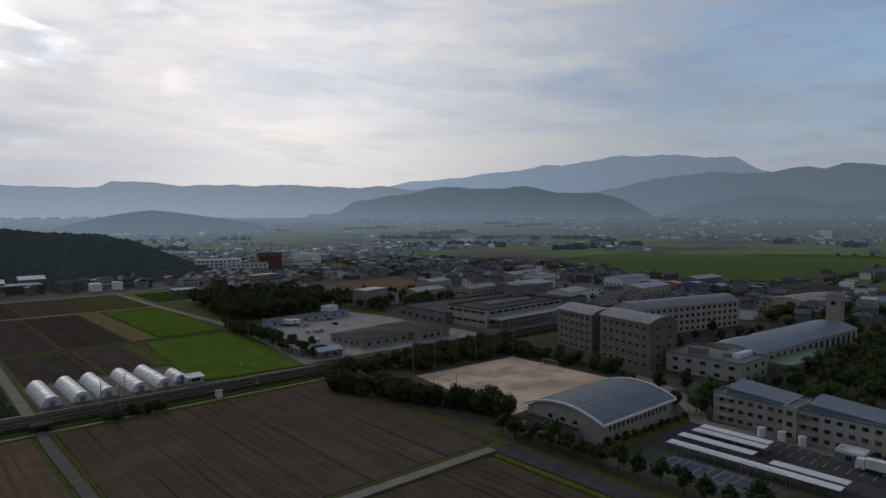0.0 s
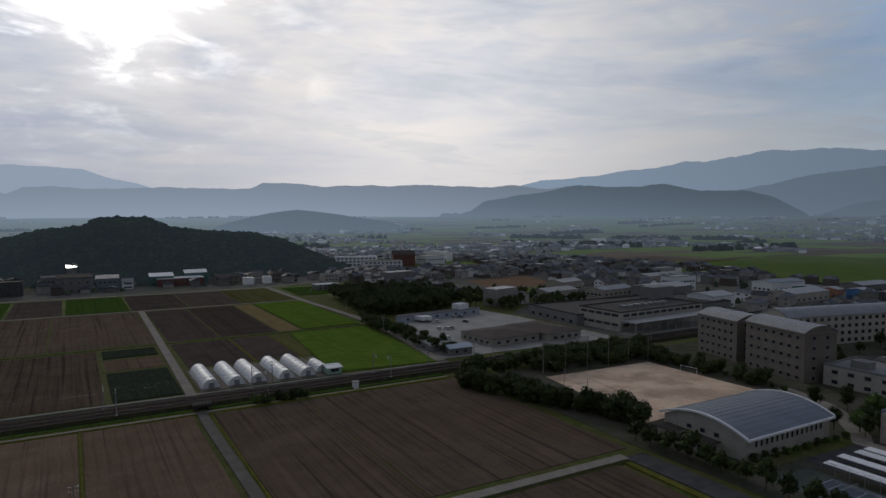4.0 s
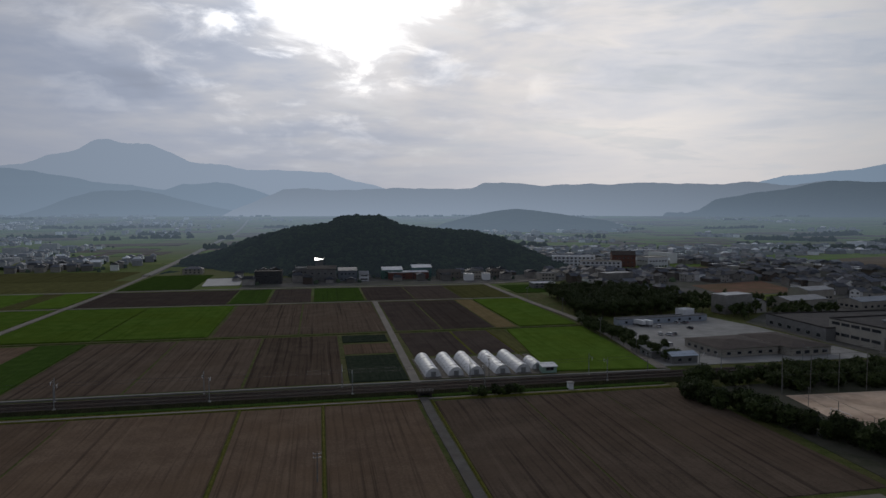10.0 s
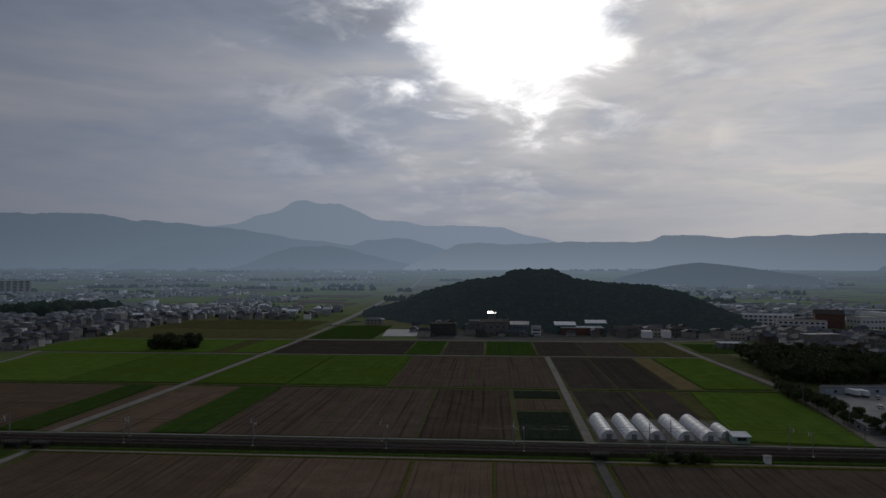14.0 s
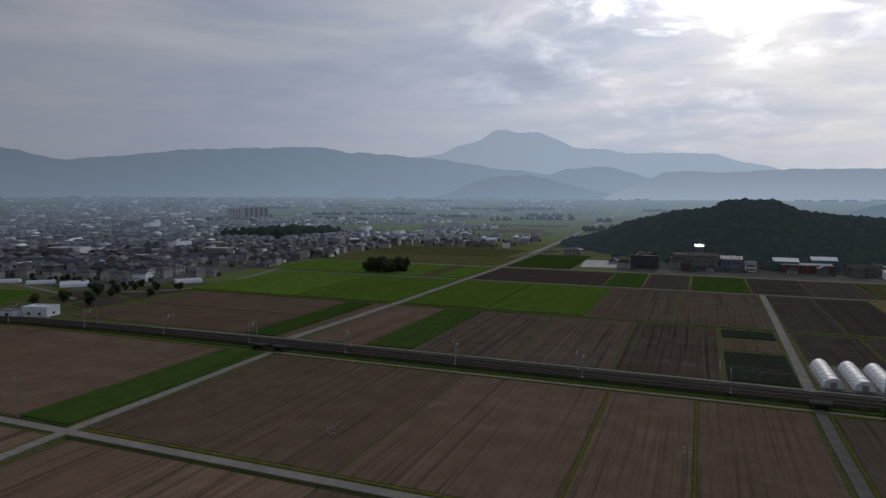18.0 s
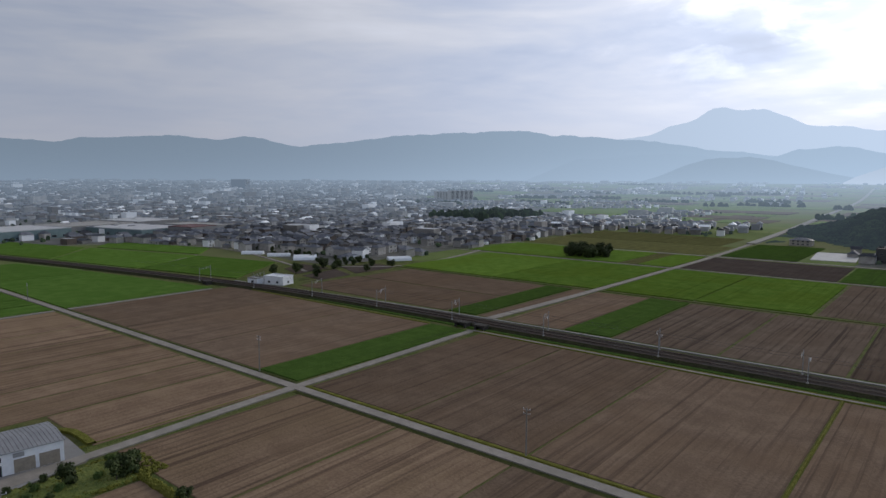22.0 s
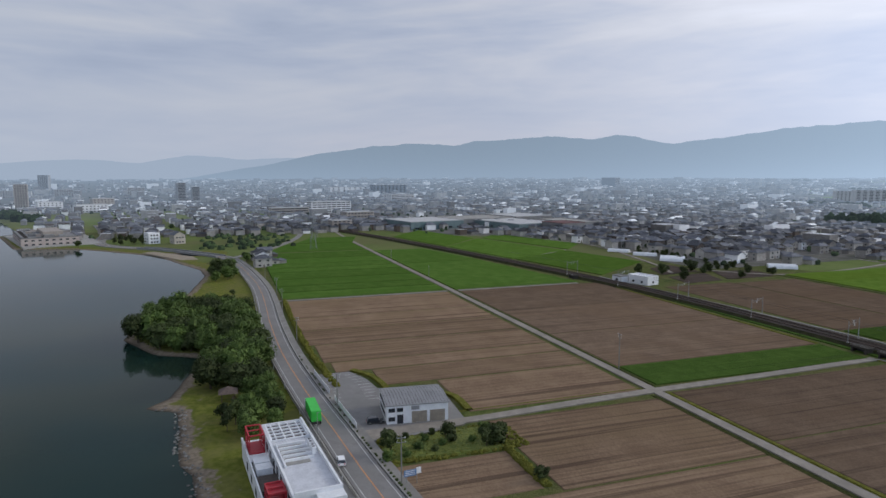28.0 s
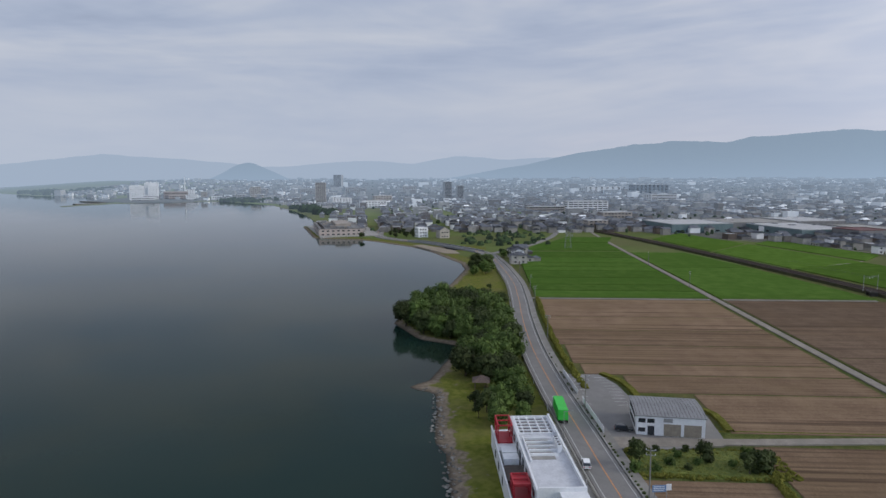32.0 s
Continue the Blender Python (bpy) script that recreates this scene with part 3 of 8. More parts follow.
def curve_points(pts, step=6.0):
    """A smooth way through the given plan points."""
    P = [Vector((*p, 0)) for p in pts]
    out = []
    for i in range(len(P) - 1):
        a, b, c, d = P[max(i - 1, 0)], P[i], P[i + 1], P[min(i + 2, len(P) - 1)]
        n = max(1, int((c - b).length / step))
        for k in range(n):
            t = k / n
            out.append(0.5 * (2 * b + (c - a) * t + (2 * a - 5 * b + 4 * c - d) * t * t + (3 * b - a - 3 * c + d) * t ** 3))
    return [(p.x, p.y) for p in out] + [tuple(pts[-1])]


def ribbon(g, way_, off0, off1, z0, z1, slot=0, dash=None):
    """A strip between two offsets to the left of a way, with a thickness."""
    side = []
    for i, (x, y) in enumerate(way_):
        a, b = way_[max(i - 1, 0)], way_[min(i + 1, len(way_) - 1)]
        d = math.hypot(b[0] - a[0], b[1] - a[1]) or 1.0
        side.append((-(b[1] - a[1]) / d, (b[0] - a[0]) / d))
    n0 = len(g.v)
    for (x, y), (sx, sy) in zip(way_, side):
        for o, z in ((off0, z0), (off0, z1), (off1, z1), (off1, z0)):
            g.v.append((x + sx * o, y + sy * o, z))
    for i in range(len(way_) - 1):
        if dash and i % dash[0] >= dash[1]:
            continue
        q = n0 + 4 * i
        for k in range(3):
            g.f.append((q + k + 1, q + k, q + k + 4, q + k + 5))
            g.s.append(slot)
    return g

# ---------------------------------------------------------------- ground, lake and distance
SHORE_NEAR = [(160, -14), (-60, -4), (-115, -6), (-136, -8), (-142, -11), (-176, -13), (-180, -22), (-188, -16), (-227, -8),
              (-236, -24), (-262, -37), (-285, -36), (-300, -26), (-327, -25), (-364, -18), (-420, -12), (-449, -16), (-490, -32)]
SHORE_FAR = [(-526, -45), (-533, -12), (-546, -14), (-548, -58), (-590, -95), (-612, -118), (-628, -168), (-775, -220), (-800, -205), (-1000, -280), (-1179, -362),
             (-1350, -450), (-1560, -640), (-1565, -760), (-1420, -830), (-1263, -859), (-1300, -885), (-1571, -895),
             (-1780, -1060), (-2100, -1560), (-2600, -2120), (-3650, -2830), (-4000, -3300)]
LAKE = np.array(SHORE_NEAR + SHORE_FAR + [(-3600, -4900), (160, -4900)], float)


def shore_distance(x, y):
    """Metres inland of the lake's edge; negative over the water."""
    best, inside = np.full(x.shape, 1e9), np.zeros(x.shape, bool)
    for (ax, ay), (bx, by) in zip(LAKE, np.roll(LAKE, -1, 0)):
        dx, dy = bx - ax, by - ay
        t = np.clip(((x - ax) * dx + (y - ay) * dy) / (dx * dx + dy * dy), 0, 1)
        best = np.minimum(best, np.hypot(x - ax - t * dx, y - ay - t * dy))
        hit = (ay > y) != (by > y)
        inside ^= hit & (x < ax + dx * (y - ay) / (dy if dy else 1e-9))
    return np.where(inside, -best, best)


def inland(x, y):
    return float(shore_distance(np.array([x], float), np.array([y], float))[0])


SHX, SHY = np.arange(-4900, 400, 40), np.arange(-3400, 400, 40)
SHG = shore_distance(*np.meshgrid(SHX, SHY))


def inland_fast(x, y):
    i, j = int((x + 4900) / 40), int((y + 3400) / 40)
    return float(SHG[j, i]) if 0 <= i < len(SHX) and 0 <= j < len(SHY) else 999.0


def rise_of(r, sd):
    """The far plain climbs gently towards the mountains, away from the lake."""
    t = np.clip((r - 1600) / 2200, 0, 1)
    return 36 * t * t * (3 - 2 * t) * np.clip((sd - 60) / 500, 0, 1)


def lift(x, y):
    r = math.hypot(x, y)
    return float(rise_of(r, inland_fast(x, y))) if r > 1600 else 0.0


def graded(edges):
    out = []
    for a, b, step in edges:
        out += list(np.arange(a, b, step))
    return np.array(out + [edges[-1][1]])


gx = graded([(-4900, -1700, 130), (-1700, -800, 15), (-800, -340, 6), (-340, -80, 3), (-80, 600, 40), (600, 4900, 140)])
gy = graded([(-4900, -1100, 150), (-1100, -250, 17), (-250, 30, 3.5), (30, 900, 40), (900, 4900, 140)])
X, Y = np.meshgrid(gx, gy)
SD = shore_distance(X, Y)
Z = np.clip(-0.7 + 0.16 * SD, -4.0, 0.0)
rough = np.array([noise.noise(Vector((x * 0.15, y * 0.15, 0))) for x, y in zip(X.ravel(), Y.ravel())]).reshape(X.shape)
Z = np.where((SD > 0) & (SD < 12), Z + 0.12 * rough, Z) + rise_of(np.hypot(X, Y), SD)
ny, nx = X.shape
idx = np.arange(nx * ny).reshape(ny, nx)
quads = np.stack([idx[:-1, :-1], idx[:-1, 1:], idx[1:, 1:], idx[1:, :-1]], -1).reshape(-1, 4)
cx, cy = X[:-1, :-1].ravel() + np.diff(gx)[None, :].repeat(ny - 1, 0).ravel() / 2, Y[:-1, :-1].ravel() + np.diff(gy)[:, None].repeat(nx - 1, 1).ravel() / 2
cs = shore_distance(cx, cy)
far_d = np.hypot(cx, cy)
slots = np.where(far_d > 800, 2, np.where(far_d > 480, 1, 0))
bear = np.degrees(np.arctan2(-cx, cy))
slots = np.where((far_d > 1250) & (bear > 41) & (bear < 112) & (cs > 30), 4, slots)
slots = np.where((cs < 14) & (far_d < 800) | (cx > -440) & (cx < 60) & (cy < 18), 3, slots)
me = bpy.data.meshes.new("ground")
me.from_pydata(np.stack([X.ravel(), Y.ravel(), Z.ravel()], -1).tolist(), [], quads.tolist())
for m in (VERGE, PLAIN, FARPLAIN, SHOREMIX, TOWNGROUND):
    me.materials.append(m)
me.polygons.foreach_set("material_index", slots.astype(np.int32))
me.update()
tagged(new("ground", me), "flat plain of grass verges and far fields", "ground", kind="structure")
setting("water", Geo().face((-4300, -4900, -0.7), (200, -4900, -0.7), (200, 20, -0.7), (-4300, 20, -0.7)), WATER, "calm dark lake water", "lake")


def ridge(name, crest, radius, depth, mat, label, rough_=1.0, seed=0.0):
    """A mountain range: a crest of given bearing and angular height, with spurs and gullies down its near side."""
    az = np.arange(crest[0][0], crest[-1][0], 0.12)
    pts = sorted(crest)
    el = np.interp(az, [p[0] for p in pts], [p[1] for p in pts])
    k = np.array([0.06, 0.2, 0.5, 0.2, 0.06])
    el = np.convolve(np.pad(el, 2, mode="edge"), k / k.sum(), "valid")
    g, rows_ = Geo(), 14
    for j in range(rows_ + 1):
        s = j / rows_
        r = radius - depth * (1 - s)
        for a, e in zip(az, el):
            top = EYE[2] + radius * math.tan(radians(e))
            wob = noise.fractal(Vector((a * 0.55 + seed, s * 1.6, seed)), 0.9, 2.1, 5)
            h = top * (s ** 0.85) * (1 + 0.45 * rough_ * wob * (1 - s) * s * 2) + top * 0.03 * rough_ * wob * s
            g.v.append((-r * math.sin(radians(a)), r * math.cos(radians(a)), h - 4 * (1 - s)))
    n = len(az)
    for j in range(rows_):
        for i in range(n - 1):
            q = j * n + i
            g.f.append((q, q + n, q + n + 1, q + 1))
            g.s.append(0)
    return setting(name, g, mat, label, "mountains", smooth=True)


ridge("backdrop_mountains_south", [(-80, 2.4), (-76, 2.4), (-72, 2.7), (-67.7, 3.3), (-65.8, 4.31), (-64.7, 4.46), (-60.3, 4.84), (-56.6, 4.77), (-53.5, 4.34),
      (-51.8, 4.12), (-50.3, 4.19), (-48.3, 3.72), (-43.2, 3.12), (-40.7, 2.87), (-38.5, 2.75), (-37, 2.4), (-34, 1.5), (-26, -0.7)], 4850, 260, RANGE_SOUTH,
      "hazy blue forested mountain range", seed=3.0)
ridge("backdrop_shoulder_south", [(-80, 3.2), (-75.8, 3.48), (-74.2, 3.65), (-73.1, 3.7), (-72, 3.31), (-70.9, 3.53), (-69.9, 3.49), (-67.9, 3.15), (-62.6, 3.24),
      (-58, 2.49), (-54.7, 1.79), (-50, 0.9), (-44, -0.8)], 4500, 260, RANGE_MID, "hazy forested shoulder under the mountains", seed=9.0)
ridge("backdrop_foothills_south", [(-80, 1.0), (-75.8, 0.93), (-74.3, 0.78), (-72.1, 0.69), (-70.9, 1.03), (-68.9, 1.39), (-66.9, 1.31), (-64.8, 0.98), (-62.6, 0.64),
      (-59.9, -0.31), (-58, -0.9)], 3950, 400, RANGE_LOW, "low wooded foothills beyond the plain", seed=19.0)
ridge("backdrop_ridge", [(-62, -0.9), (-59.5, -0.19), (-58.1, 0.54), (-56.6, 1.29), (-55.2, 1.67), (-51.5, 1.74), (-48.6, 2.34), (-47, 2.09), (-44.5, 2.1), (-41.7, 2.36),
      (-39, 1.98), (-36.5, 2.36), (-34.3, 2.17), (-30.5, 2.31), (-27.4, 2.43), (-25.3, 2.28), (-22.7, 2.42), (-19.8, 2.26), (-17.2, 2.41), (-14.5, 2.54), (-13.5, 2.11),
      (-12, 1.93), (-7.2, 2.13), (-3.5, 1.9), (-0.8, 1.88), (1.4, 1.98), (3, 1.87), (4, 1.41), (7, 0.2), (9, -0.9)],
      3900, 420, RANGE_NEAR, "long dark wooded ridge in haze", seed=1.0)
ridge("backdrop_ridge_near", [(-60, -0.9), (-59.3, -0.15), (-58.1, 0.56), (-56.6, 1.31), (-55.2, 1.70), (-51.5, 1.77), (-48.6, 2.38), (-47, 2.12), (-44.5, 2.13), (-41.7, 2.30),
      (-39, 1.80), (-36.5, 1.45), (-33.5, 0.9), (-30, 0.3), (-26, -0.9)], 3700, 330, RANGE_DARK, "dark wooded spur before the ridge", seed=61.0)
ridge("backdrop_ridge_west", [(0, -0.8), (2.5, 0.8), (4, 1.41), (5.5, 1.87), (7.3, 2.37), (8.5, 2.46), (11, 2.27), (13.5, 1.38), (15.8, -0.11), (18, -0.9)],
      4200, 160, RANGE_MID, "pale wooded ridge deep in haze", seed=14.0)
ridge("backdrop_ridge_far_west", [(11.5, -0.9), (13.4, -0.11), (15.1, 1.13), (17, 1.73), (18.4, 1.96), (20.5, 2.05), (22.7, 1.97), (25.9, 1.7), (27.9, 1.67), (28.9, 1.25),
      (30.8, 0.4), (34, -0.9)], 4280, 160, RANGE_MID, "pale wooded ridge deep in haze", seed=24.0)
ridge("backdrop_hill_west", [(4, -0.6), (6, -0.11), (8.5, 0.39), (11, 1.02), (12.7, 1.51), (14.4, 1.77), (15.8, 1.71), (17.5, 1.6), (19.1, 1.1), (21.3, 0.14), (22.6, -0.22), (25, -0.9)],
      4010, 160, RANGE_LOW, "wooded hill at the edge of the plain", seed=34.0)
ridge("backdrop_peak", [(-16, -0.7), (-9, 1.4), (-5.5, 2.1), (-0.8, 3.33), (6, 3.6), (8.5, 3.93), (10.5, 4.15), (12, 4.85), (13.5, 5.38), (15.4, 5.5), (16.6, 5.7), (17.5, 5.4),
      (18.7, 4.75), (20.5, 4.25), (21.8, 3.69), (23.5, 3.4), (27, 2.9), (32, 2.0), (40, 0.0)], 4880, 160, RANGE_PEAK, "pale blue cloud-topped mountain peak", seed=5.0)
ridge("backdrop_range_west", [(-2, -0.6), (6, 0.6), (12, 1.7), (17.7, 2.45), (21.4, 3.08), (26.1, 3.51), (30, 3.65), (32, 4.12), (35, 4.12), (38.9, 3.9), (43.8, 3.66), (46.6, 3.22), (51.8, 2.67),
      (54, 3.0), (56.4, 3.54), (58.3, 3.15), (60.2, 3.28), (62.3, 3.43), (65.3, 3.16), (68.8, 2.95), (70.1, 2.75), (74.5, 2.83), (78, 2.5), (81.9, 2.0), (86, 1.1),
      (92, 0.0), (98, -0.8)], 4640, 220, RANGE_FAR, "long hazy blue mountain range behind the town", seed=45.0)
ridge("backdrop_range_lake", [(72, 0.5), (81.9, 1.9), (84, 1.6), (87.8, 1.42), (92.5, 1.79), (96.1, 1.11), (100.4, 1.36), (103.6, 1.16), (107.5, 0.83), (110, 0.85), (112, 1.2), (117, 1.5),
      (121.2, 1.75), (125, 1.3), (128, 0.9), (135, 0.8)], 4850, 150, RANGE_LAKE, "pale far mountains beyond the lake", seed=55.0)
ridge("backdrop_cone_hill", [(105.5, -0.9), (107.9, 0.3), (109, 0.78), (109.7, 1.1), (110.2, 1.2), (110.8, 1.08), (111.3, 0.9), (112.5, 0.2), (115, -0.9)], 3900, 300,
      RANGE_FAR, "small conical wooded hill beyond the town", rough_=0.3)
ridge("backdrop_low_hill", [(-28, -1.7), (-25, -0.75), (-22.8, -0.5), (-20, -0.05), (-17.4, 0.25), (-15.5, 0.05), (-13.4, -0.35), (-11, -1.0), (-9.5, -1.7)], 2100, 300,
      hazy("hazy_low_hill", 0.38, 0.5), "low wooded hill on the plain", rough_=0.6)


# ---------------------------------------------------------------- fields
def plot(name, mat, corners, label, h=0.22, inset=0.25):
    return tagged(new(name, mesh_of(name, Geo().slab(corners, -0.05, h, inset), mat)), label, "field", kind="structure")


KINDS = {"soil": ("ploughed_field", SOIL, "dry brown harvested field with drill rows", 0.16),
         "pale": ("ploughed_field", PALESOIL, "harvested field with drill rows, paled for front light", 0.16),
         "brown": ("ploughed_field", BROWNSOIL, "ploughed field with drill rows, darkened for backlight", 0.16),
         "dark": ("ploughed_field", DARKSOIL, "dark ploughed field, toned down for backlight", 0.16),
         "rice": ("rice_paddy", RICE, "bright green rice paddy", 0.5),
         "deep": ("rice_paddy", DEEPRICE, "deep green rice paddy in rows", 0.5),
         "bean": ("soybean_field", YOUNG, "deep green soybean rows", 0.4),
         "straw": ("stubble_strip", STUBBLE, "pale straw stubble strip", 0.16),
         "weed": ("weedy_field", OLIVE, "olive weedy fallow field", 0.2),
         "net": ("vegetable_bed", NETTED, "vegetable beds under dark green netting", 0.35)}


def field(kind, x0, x1, y0, y1, skew=0.0):
    """A field between x0..x1 and y0..y1; skew shifts its far end along x."""
    name, mat, label, h = KINDS[kind]
    return plot(name, mat, [(x0, y0), (x1, y0), (x1 + skew, y1), (x0 + skew, y1)], label, h)


# south of the railway, between the farm lane and the line
for kind, a, b in (("soil", -314.8, -262), ("soil", -261.4, -216), ("soil", -215.4, -171.5), ("bean", -170, -151.5), ("soil", -146, -109.6),
                   ("soil", -109.0, -71.8), ("soil", -71.2, -24.7), ("soil", -23.5, 0.0), ("soil", 1.1, 29.6)):
    field(kind, a, b, 116.5, 199.5) if a < -160 or a > -120 else field(kind, a + 1.2, b, 116.5, 199.5)
for a, b in ((35.2, 63.7), (64.2, 91.2), (91.7, 121)):
    field("brown", a, b, 116.5, 198.5)
# south of the lane
for a, b, y in ((-142.0, -104.6, 60), (-103.8, -71.6, 50), (-71.1, -24.5, 50), (-23, 30, 45), (34.6, 111, 45)):
    field("pale" if a < -100 else "soil" if a < 0 else "brown", a, b, y, 109.5)
field("pale", -124.5, -106.5, 31, 57)
for a, b, y in ((-314.8, -276, 26), (-275, -252, 26.5), (-251, -229, 27), (-228, -205.5, 29), (-204.5, -194, 31), (-193, -177.5, 42), (-176.5, -149.5, 58)):
    field("pale", a, b, y, 109.5)
# west of the cross lane
setting("ground_paddy_ditches", Geo().slab([(-516, 26.5), (-319.5, 26.5), (-319.5, 110), (-516, 110)], -.1, .1), DITCH, "dark weedy ditches between the paddies", "ditch")
for a, b in ((-516, -479.5), (-478, -449.7), (-448.3, -429.4), (-428, -411.4), (-410, -383), (-381.6, -358.2), (-356.8, -338.8), (-337.4, -319.2)):
    field("deep", a, b, 26, 110.5)
for q in ([(-512, 115.5), (-430, 115.5), (-430, 173), (-512, 156)], [(-429, 115.5), (-319.2, 115.5), (-319.2, 190), (-429, 173)],
          [(-585, 52), (-524, 32), (-524, 110), (-585, 110)], [(-640, 80), (-588, 60), (-588, 112), (-640, 125)]):
    plot("rice_paddy", DEEPRICE, q, "deep green rice paddy", 0.5)
for q in ([(-338, 217), (-425, 200), (-460, 262), (-382, 277)], [(-427, 199), (-520, 181), (-580, 232), (-462, 262)],
          [(-522, 180), (-625, 160), (-690, 205), (-584, 230)], [(-468, 268), (-582, 238), (-620, 268), (-505, 299)]):
    plot("rice_paddy", MIDRICE, q, "green rice paddy beside the railway", 0.5)
# north of the railway
field("soil", -290, -184, 226, 270)
field("soil", -288, -184, 271.5, 314)
field("bean", -182.5, -167, 226, 314)
field("soil", -165.5, -157.5, 226, 314)
field("soil", -152, -124, 226, 314)
field("bean", -123, -103.5, 226, 314)
for a, b in ((-102.5, -65), (-64, -27), (-26, 8)):
    field("brown", a, b, 226, 314)
for y0, y1, k in ((226, 268, "net"), (272, 292, "soil"), (296, 312, "net")):
    field(k, 10, 31, y0, y1)
field("dark", 38, 63, 262, 314)
field("dark", 64.5, 82, 262, 314)
field("weed", 83, 91, 262, 314)
plot("rice_paddy", RICE, [(84, 228), (126, 224), (134, 314), (93, 314)], "bright green rice paddy", 0.5)
for k, a, b in (("rice", -302, -226), ("rice", -225, -157.5), ("rice", -151.5, -104.5), ("rice", -103.5, -53), ("brown", -51, -11), ("brown", -10, 33), ("dark", 38, 61),
                ("dark", 62, 89), ("straw", 90, 101), ("rice", 102.5, 134)):
    field(k, a, b, 322, 427)
for k, a, b in (("rice", -330, -196), ("weed", -195, -182), ("rice", -181, -157.5), ("dark", -151.5, -60), ("bean", -58.5, -35.5), ("dark", -33.5, -6), ("bean", -4, 30),
                ("dark", 31.5, 64), ("dark", 65, 97), ("weed", 98, 133)):
    field(k, a, b, 436, 512)
field("weed", -330, -161, 524, 601)
field("bean", -151, -98, 524, 640)
field("weed", -330, -175, 604, 690)
field("bean", 143, 172, 455, 505)
for q in ([(585, 330), (640, 235), (1020, 230), (1030, 300)], [(585, 335), (1030, 305), (900, 480), (720, 548), (555, 494)]):
    plot("rice_paddy", RICE, q, "broad bright green rice paddy", 0.4)
for q in ([(-296, 246), (-318, 250), (-324, 282), (-298, 272)], [(-326, 252), (-352, 262), (-362, 284), (-332, 284)], [(-300, 278), (-330, 292), (-322, 322), (-300, 312)]):
    plot("vegetable_plot", DARKSOIL, q, "small dark vegetable plot at the town edge", 0.2)
# bunds of yellow weeds between the fields
for x0, x1, y0, y1 in ((-24.5, -23.6, 114.5, 201), (0.15, 0.95, 114.5, 201), (-150, 33, 199.9, 200.9), (-150, 33, 202.4, 203.4), (38, 118, 199.5, 201.5), (-146, -24, 114.7, 116.3), (-318, -172, 199.8, 201.5),
                       (34.3, 35.2, 114, 200), (-150.8, -150.1, 54, 110), (82, 83, 228, 314), (63.2, 64.3, 262, 314)):
    setting("grass_bund", Geo().box(x0, x1, y0, y1, -0.05, 0.3, inset=0.3), BUND, "narrow bund of yellow-green weeds", "bund")

# the far plain: a patchwork of paddies and dry fields
rnd = random.Random(4)
patches = {0: Geo(), 1: Geo()}
for _ in range(900):
    a, r = rnd.uniform(-64, 44), 700 + 3000 * rnd.random() ** 1.5
    x, y = -r * math.sin(radians(a)), r * math.cos(radians(a))
    if -140 < x < 290 and 500 < y < 930 or (x < -180 and y < 700 + 0.6 * abs(x)):
        continue
    w, d = rnd.uniform(50, 150) * (1 + r / 3000), rnd.uniform(30, 90) * (1 + r / 3000)
    z = 0.35 + rnd.random() * 0.6 + r / 6000
    if abs(x + float(np.interp(y, [640, 860, 1300, 2010, 2900], [158, 168, 195, 235, 300]))) < w / 2 + 7:
        continue
    q = [(x - w / 2, y - d / 2), (x + w / 2, y - d / 2), (x + w / 2, y + d / 2), (x - w / 2, y + d / 2)]
    base = [(px, py, lift(px, py)) for px, py in q]
    patches[0 if rnd.random() < 0.7 else 1].solid([(px, py, pz - 1.0) for px, py, pz in base] + [(px, py, pz + z) for px, py, pz in base],
                                                  [(3, 2, 1, 0), (4, 5, 6, 7), (0, 1, 5, 4), (1, 2, 6, 5), (2, 3, 7, 6), (3, 0, 4, 7)])
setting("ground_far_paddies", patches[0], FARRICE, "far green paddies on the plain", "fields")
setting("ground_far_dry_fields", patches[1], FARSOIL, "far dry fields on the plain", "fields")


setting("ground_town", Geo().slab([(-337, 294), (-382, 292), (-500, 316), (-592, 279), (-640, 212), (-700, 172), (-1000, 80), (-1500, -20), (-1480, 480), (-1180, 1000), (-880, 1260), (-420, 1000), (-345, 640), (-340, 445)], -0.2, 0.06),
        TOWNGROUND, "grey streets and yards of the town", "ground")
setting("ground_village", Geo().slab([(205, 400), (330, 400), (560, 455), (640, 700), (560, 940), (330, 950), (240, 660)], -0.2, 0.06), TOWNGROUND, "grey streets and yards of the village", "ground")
setting("ground_workshops", Geo().slab([(228, 205), (620, 210), (560, 300), (545, 460), (330, 395), (226, 310)], -0.2, 0.05), TOWNGROUND, "grey yards between the workshops", "ground")
setting("ground_hill_foot", Geo().slab([(-62, 524), (200, 524), (280, 600), (250, 640), (-58, 600)], -0.2, 0.05), TOWNGROUND, "grey yards under the hill", "ground")

# ---------------------------------------------------------------- roads
def lane(name, pts, w, mat=LANE, z=0.3, label="narrow pale farm lane", step=12.0):
    return setting(name, ribbon(Geo(), curve_points(pts, step), -w / 2, w / 2, -0.1, z), mat, label, "lane")


lane("road_farm_lane", [(-1000, 121), (-640, 114), (-526, 113), (-330, 113), (-150, 112.8), (116, 112.4)], 3.0)
lane("road_cross_lane", [(-150.6, 201), (-148.6, 150), (-147.6, 113), (-146.2, 87), (-144.3, 62), (-143.6, 46), (-143, 30)], 3.2, z=0.32)
setting("ditch_farm_lane", ribbon(Geo(), [(-144.5, 110.3), (-100, 110.2), (0, 110.1), (118, 110)], -0.8, 0.8, -0.1, 0.12), DITCH, "dark grassy ditch beside the lane", "ditch")
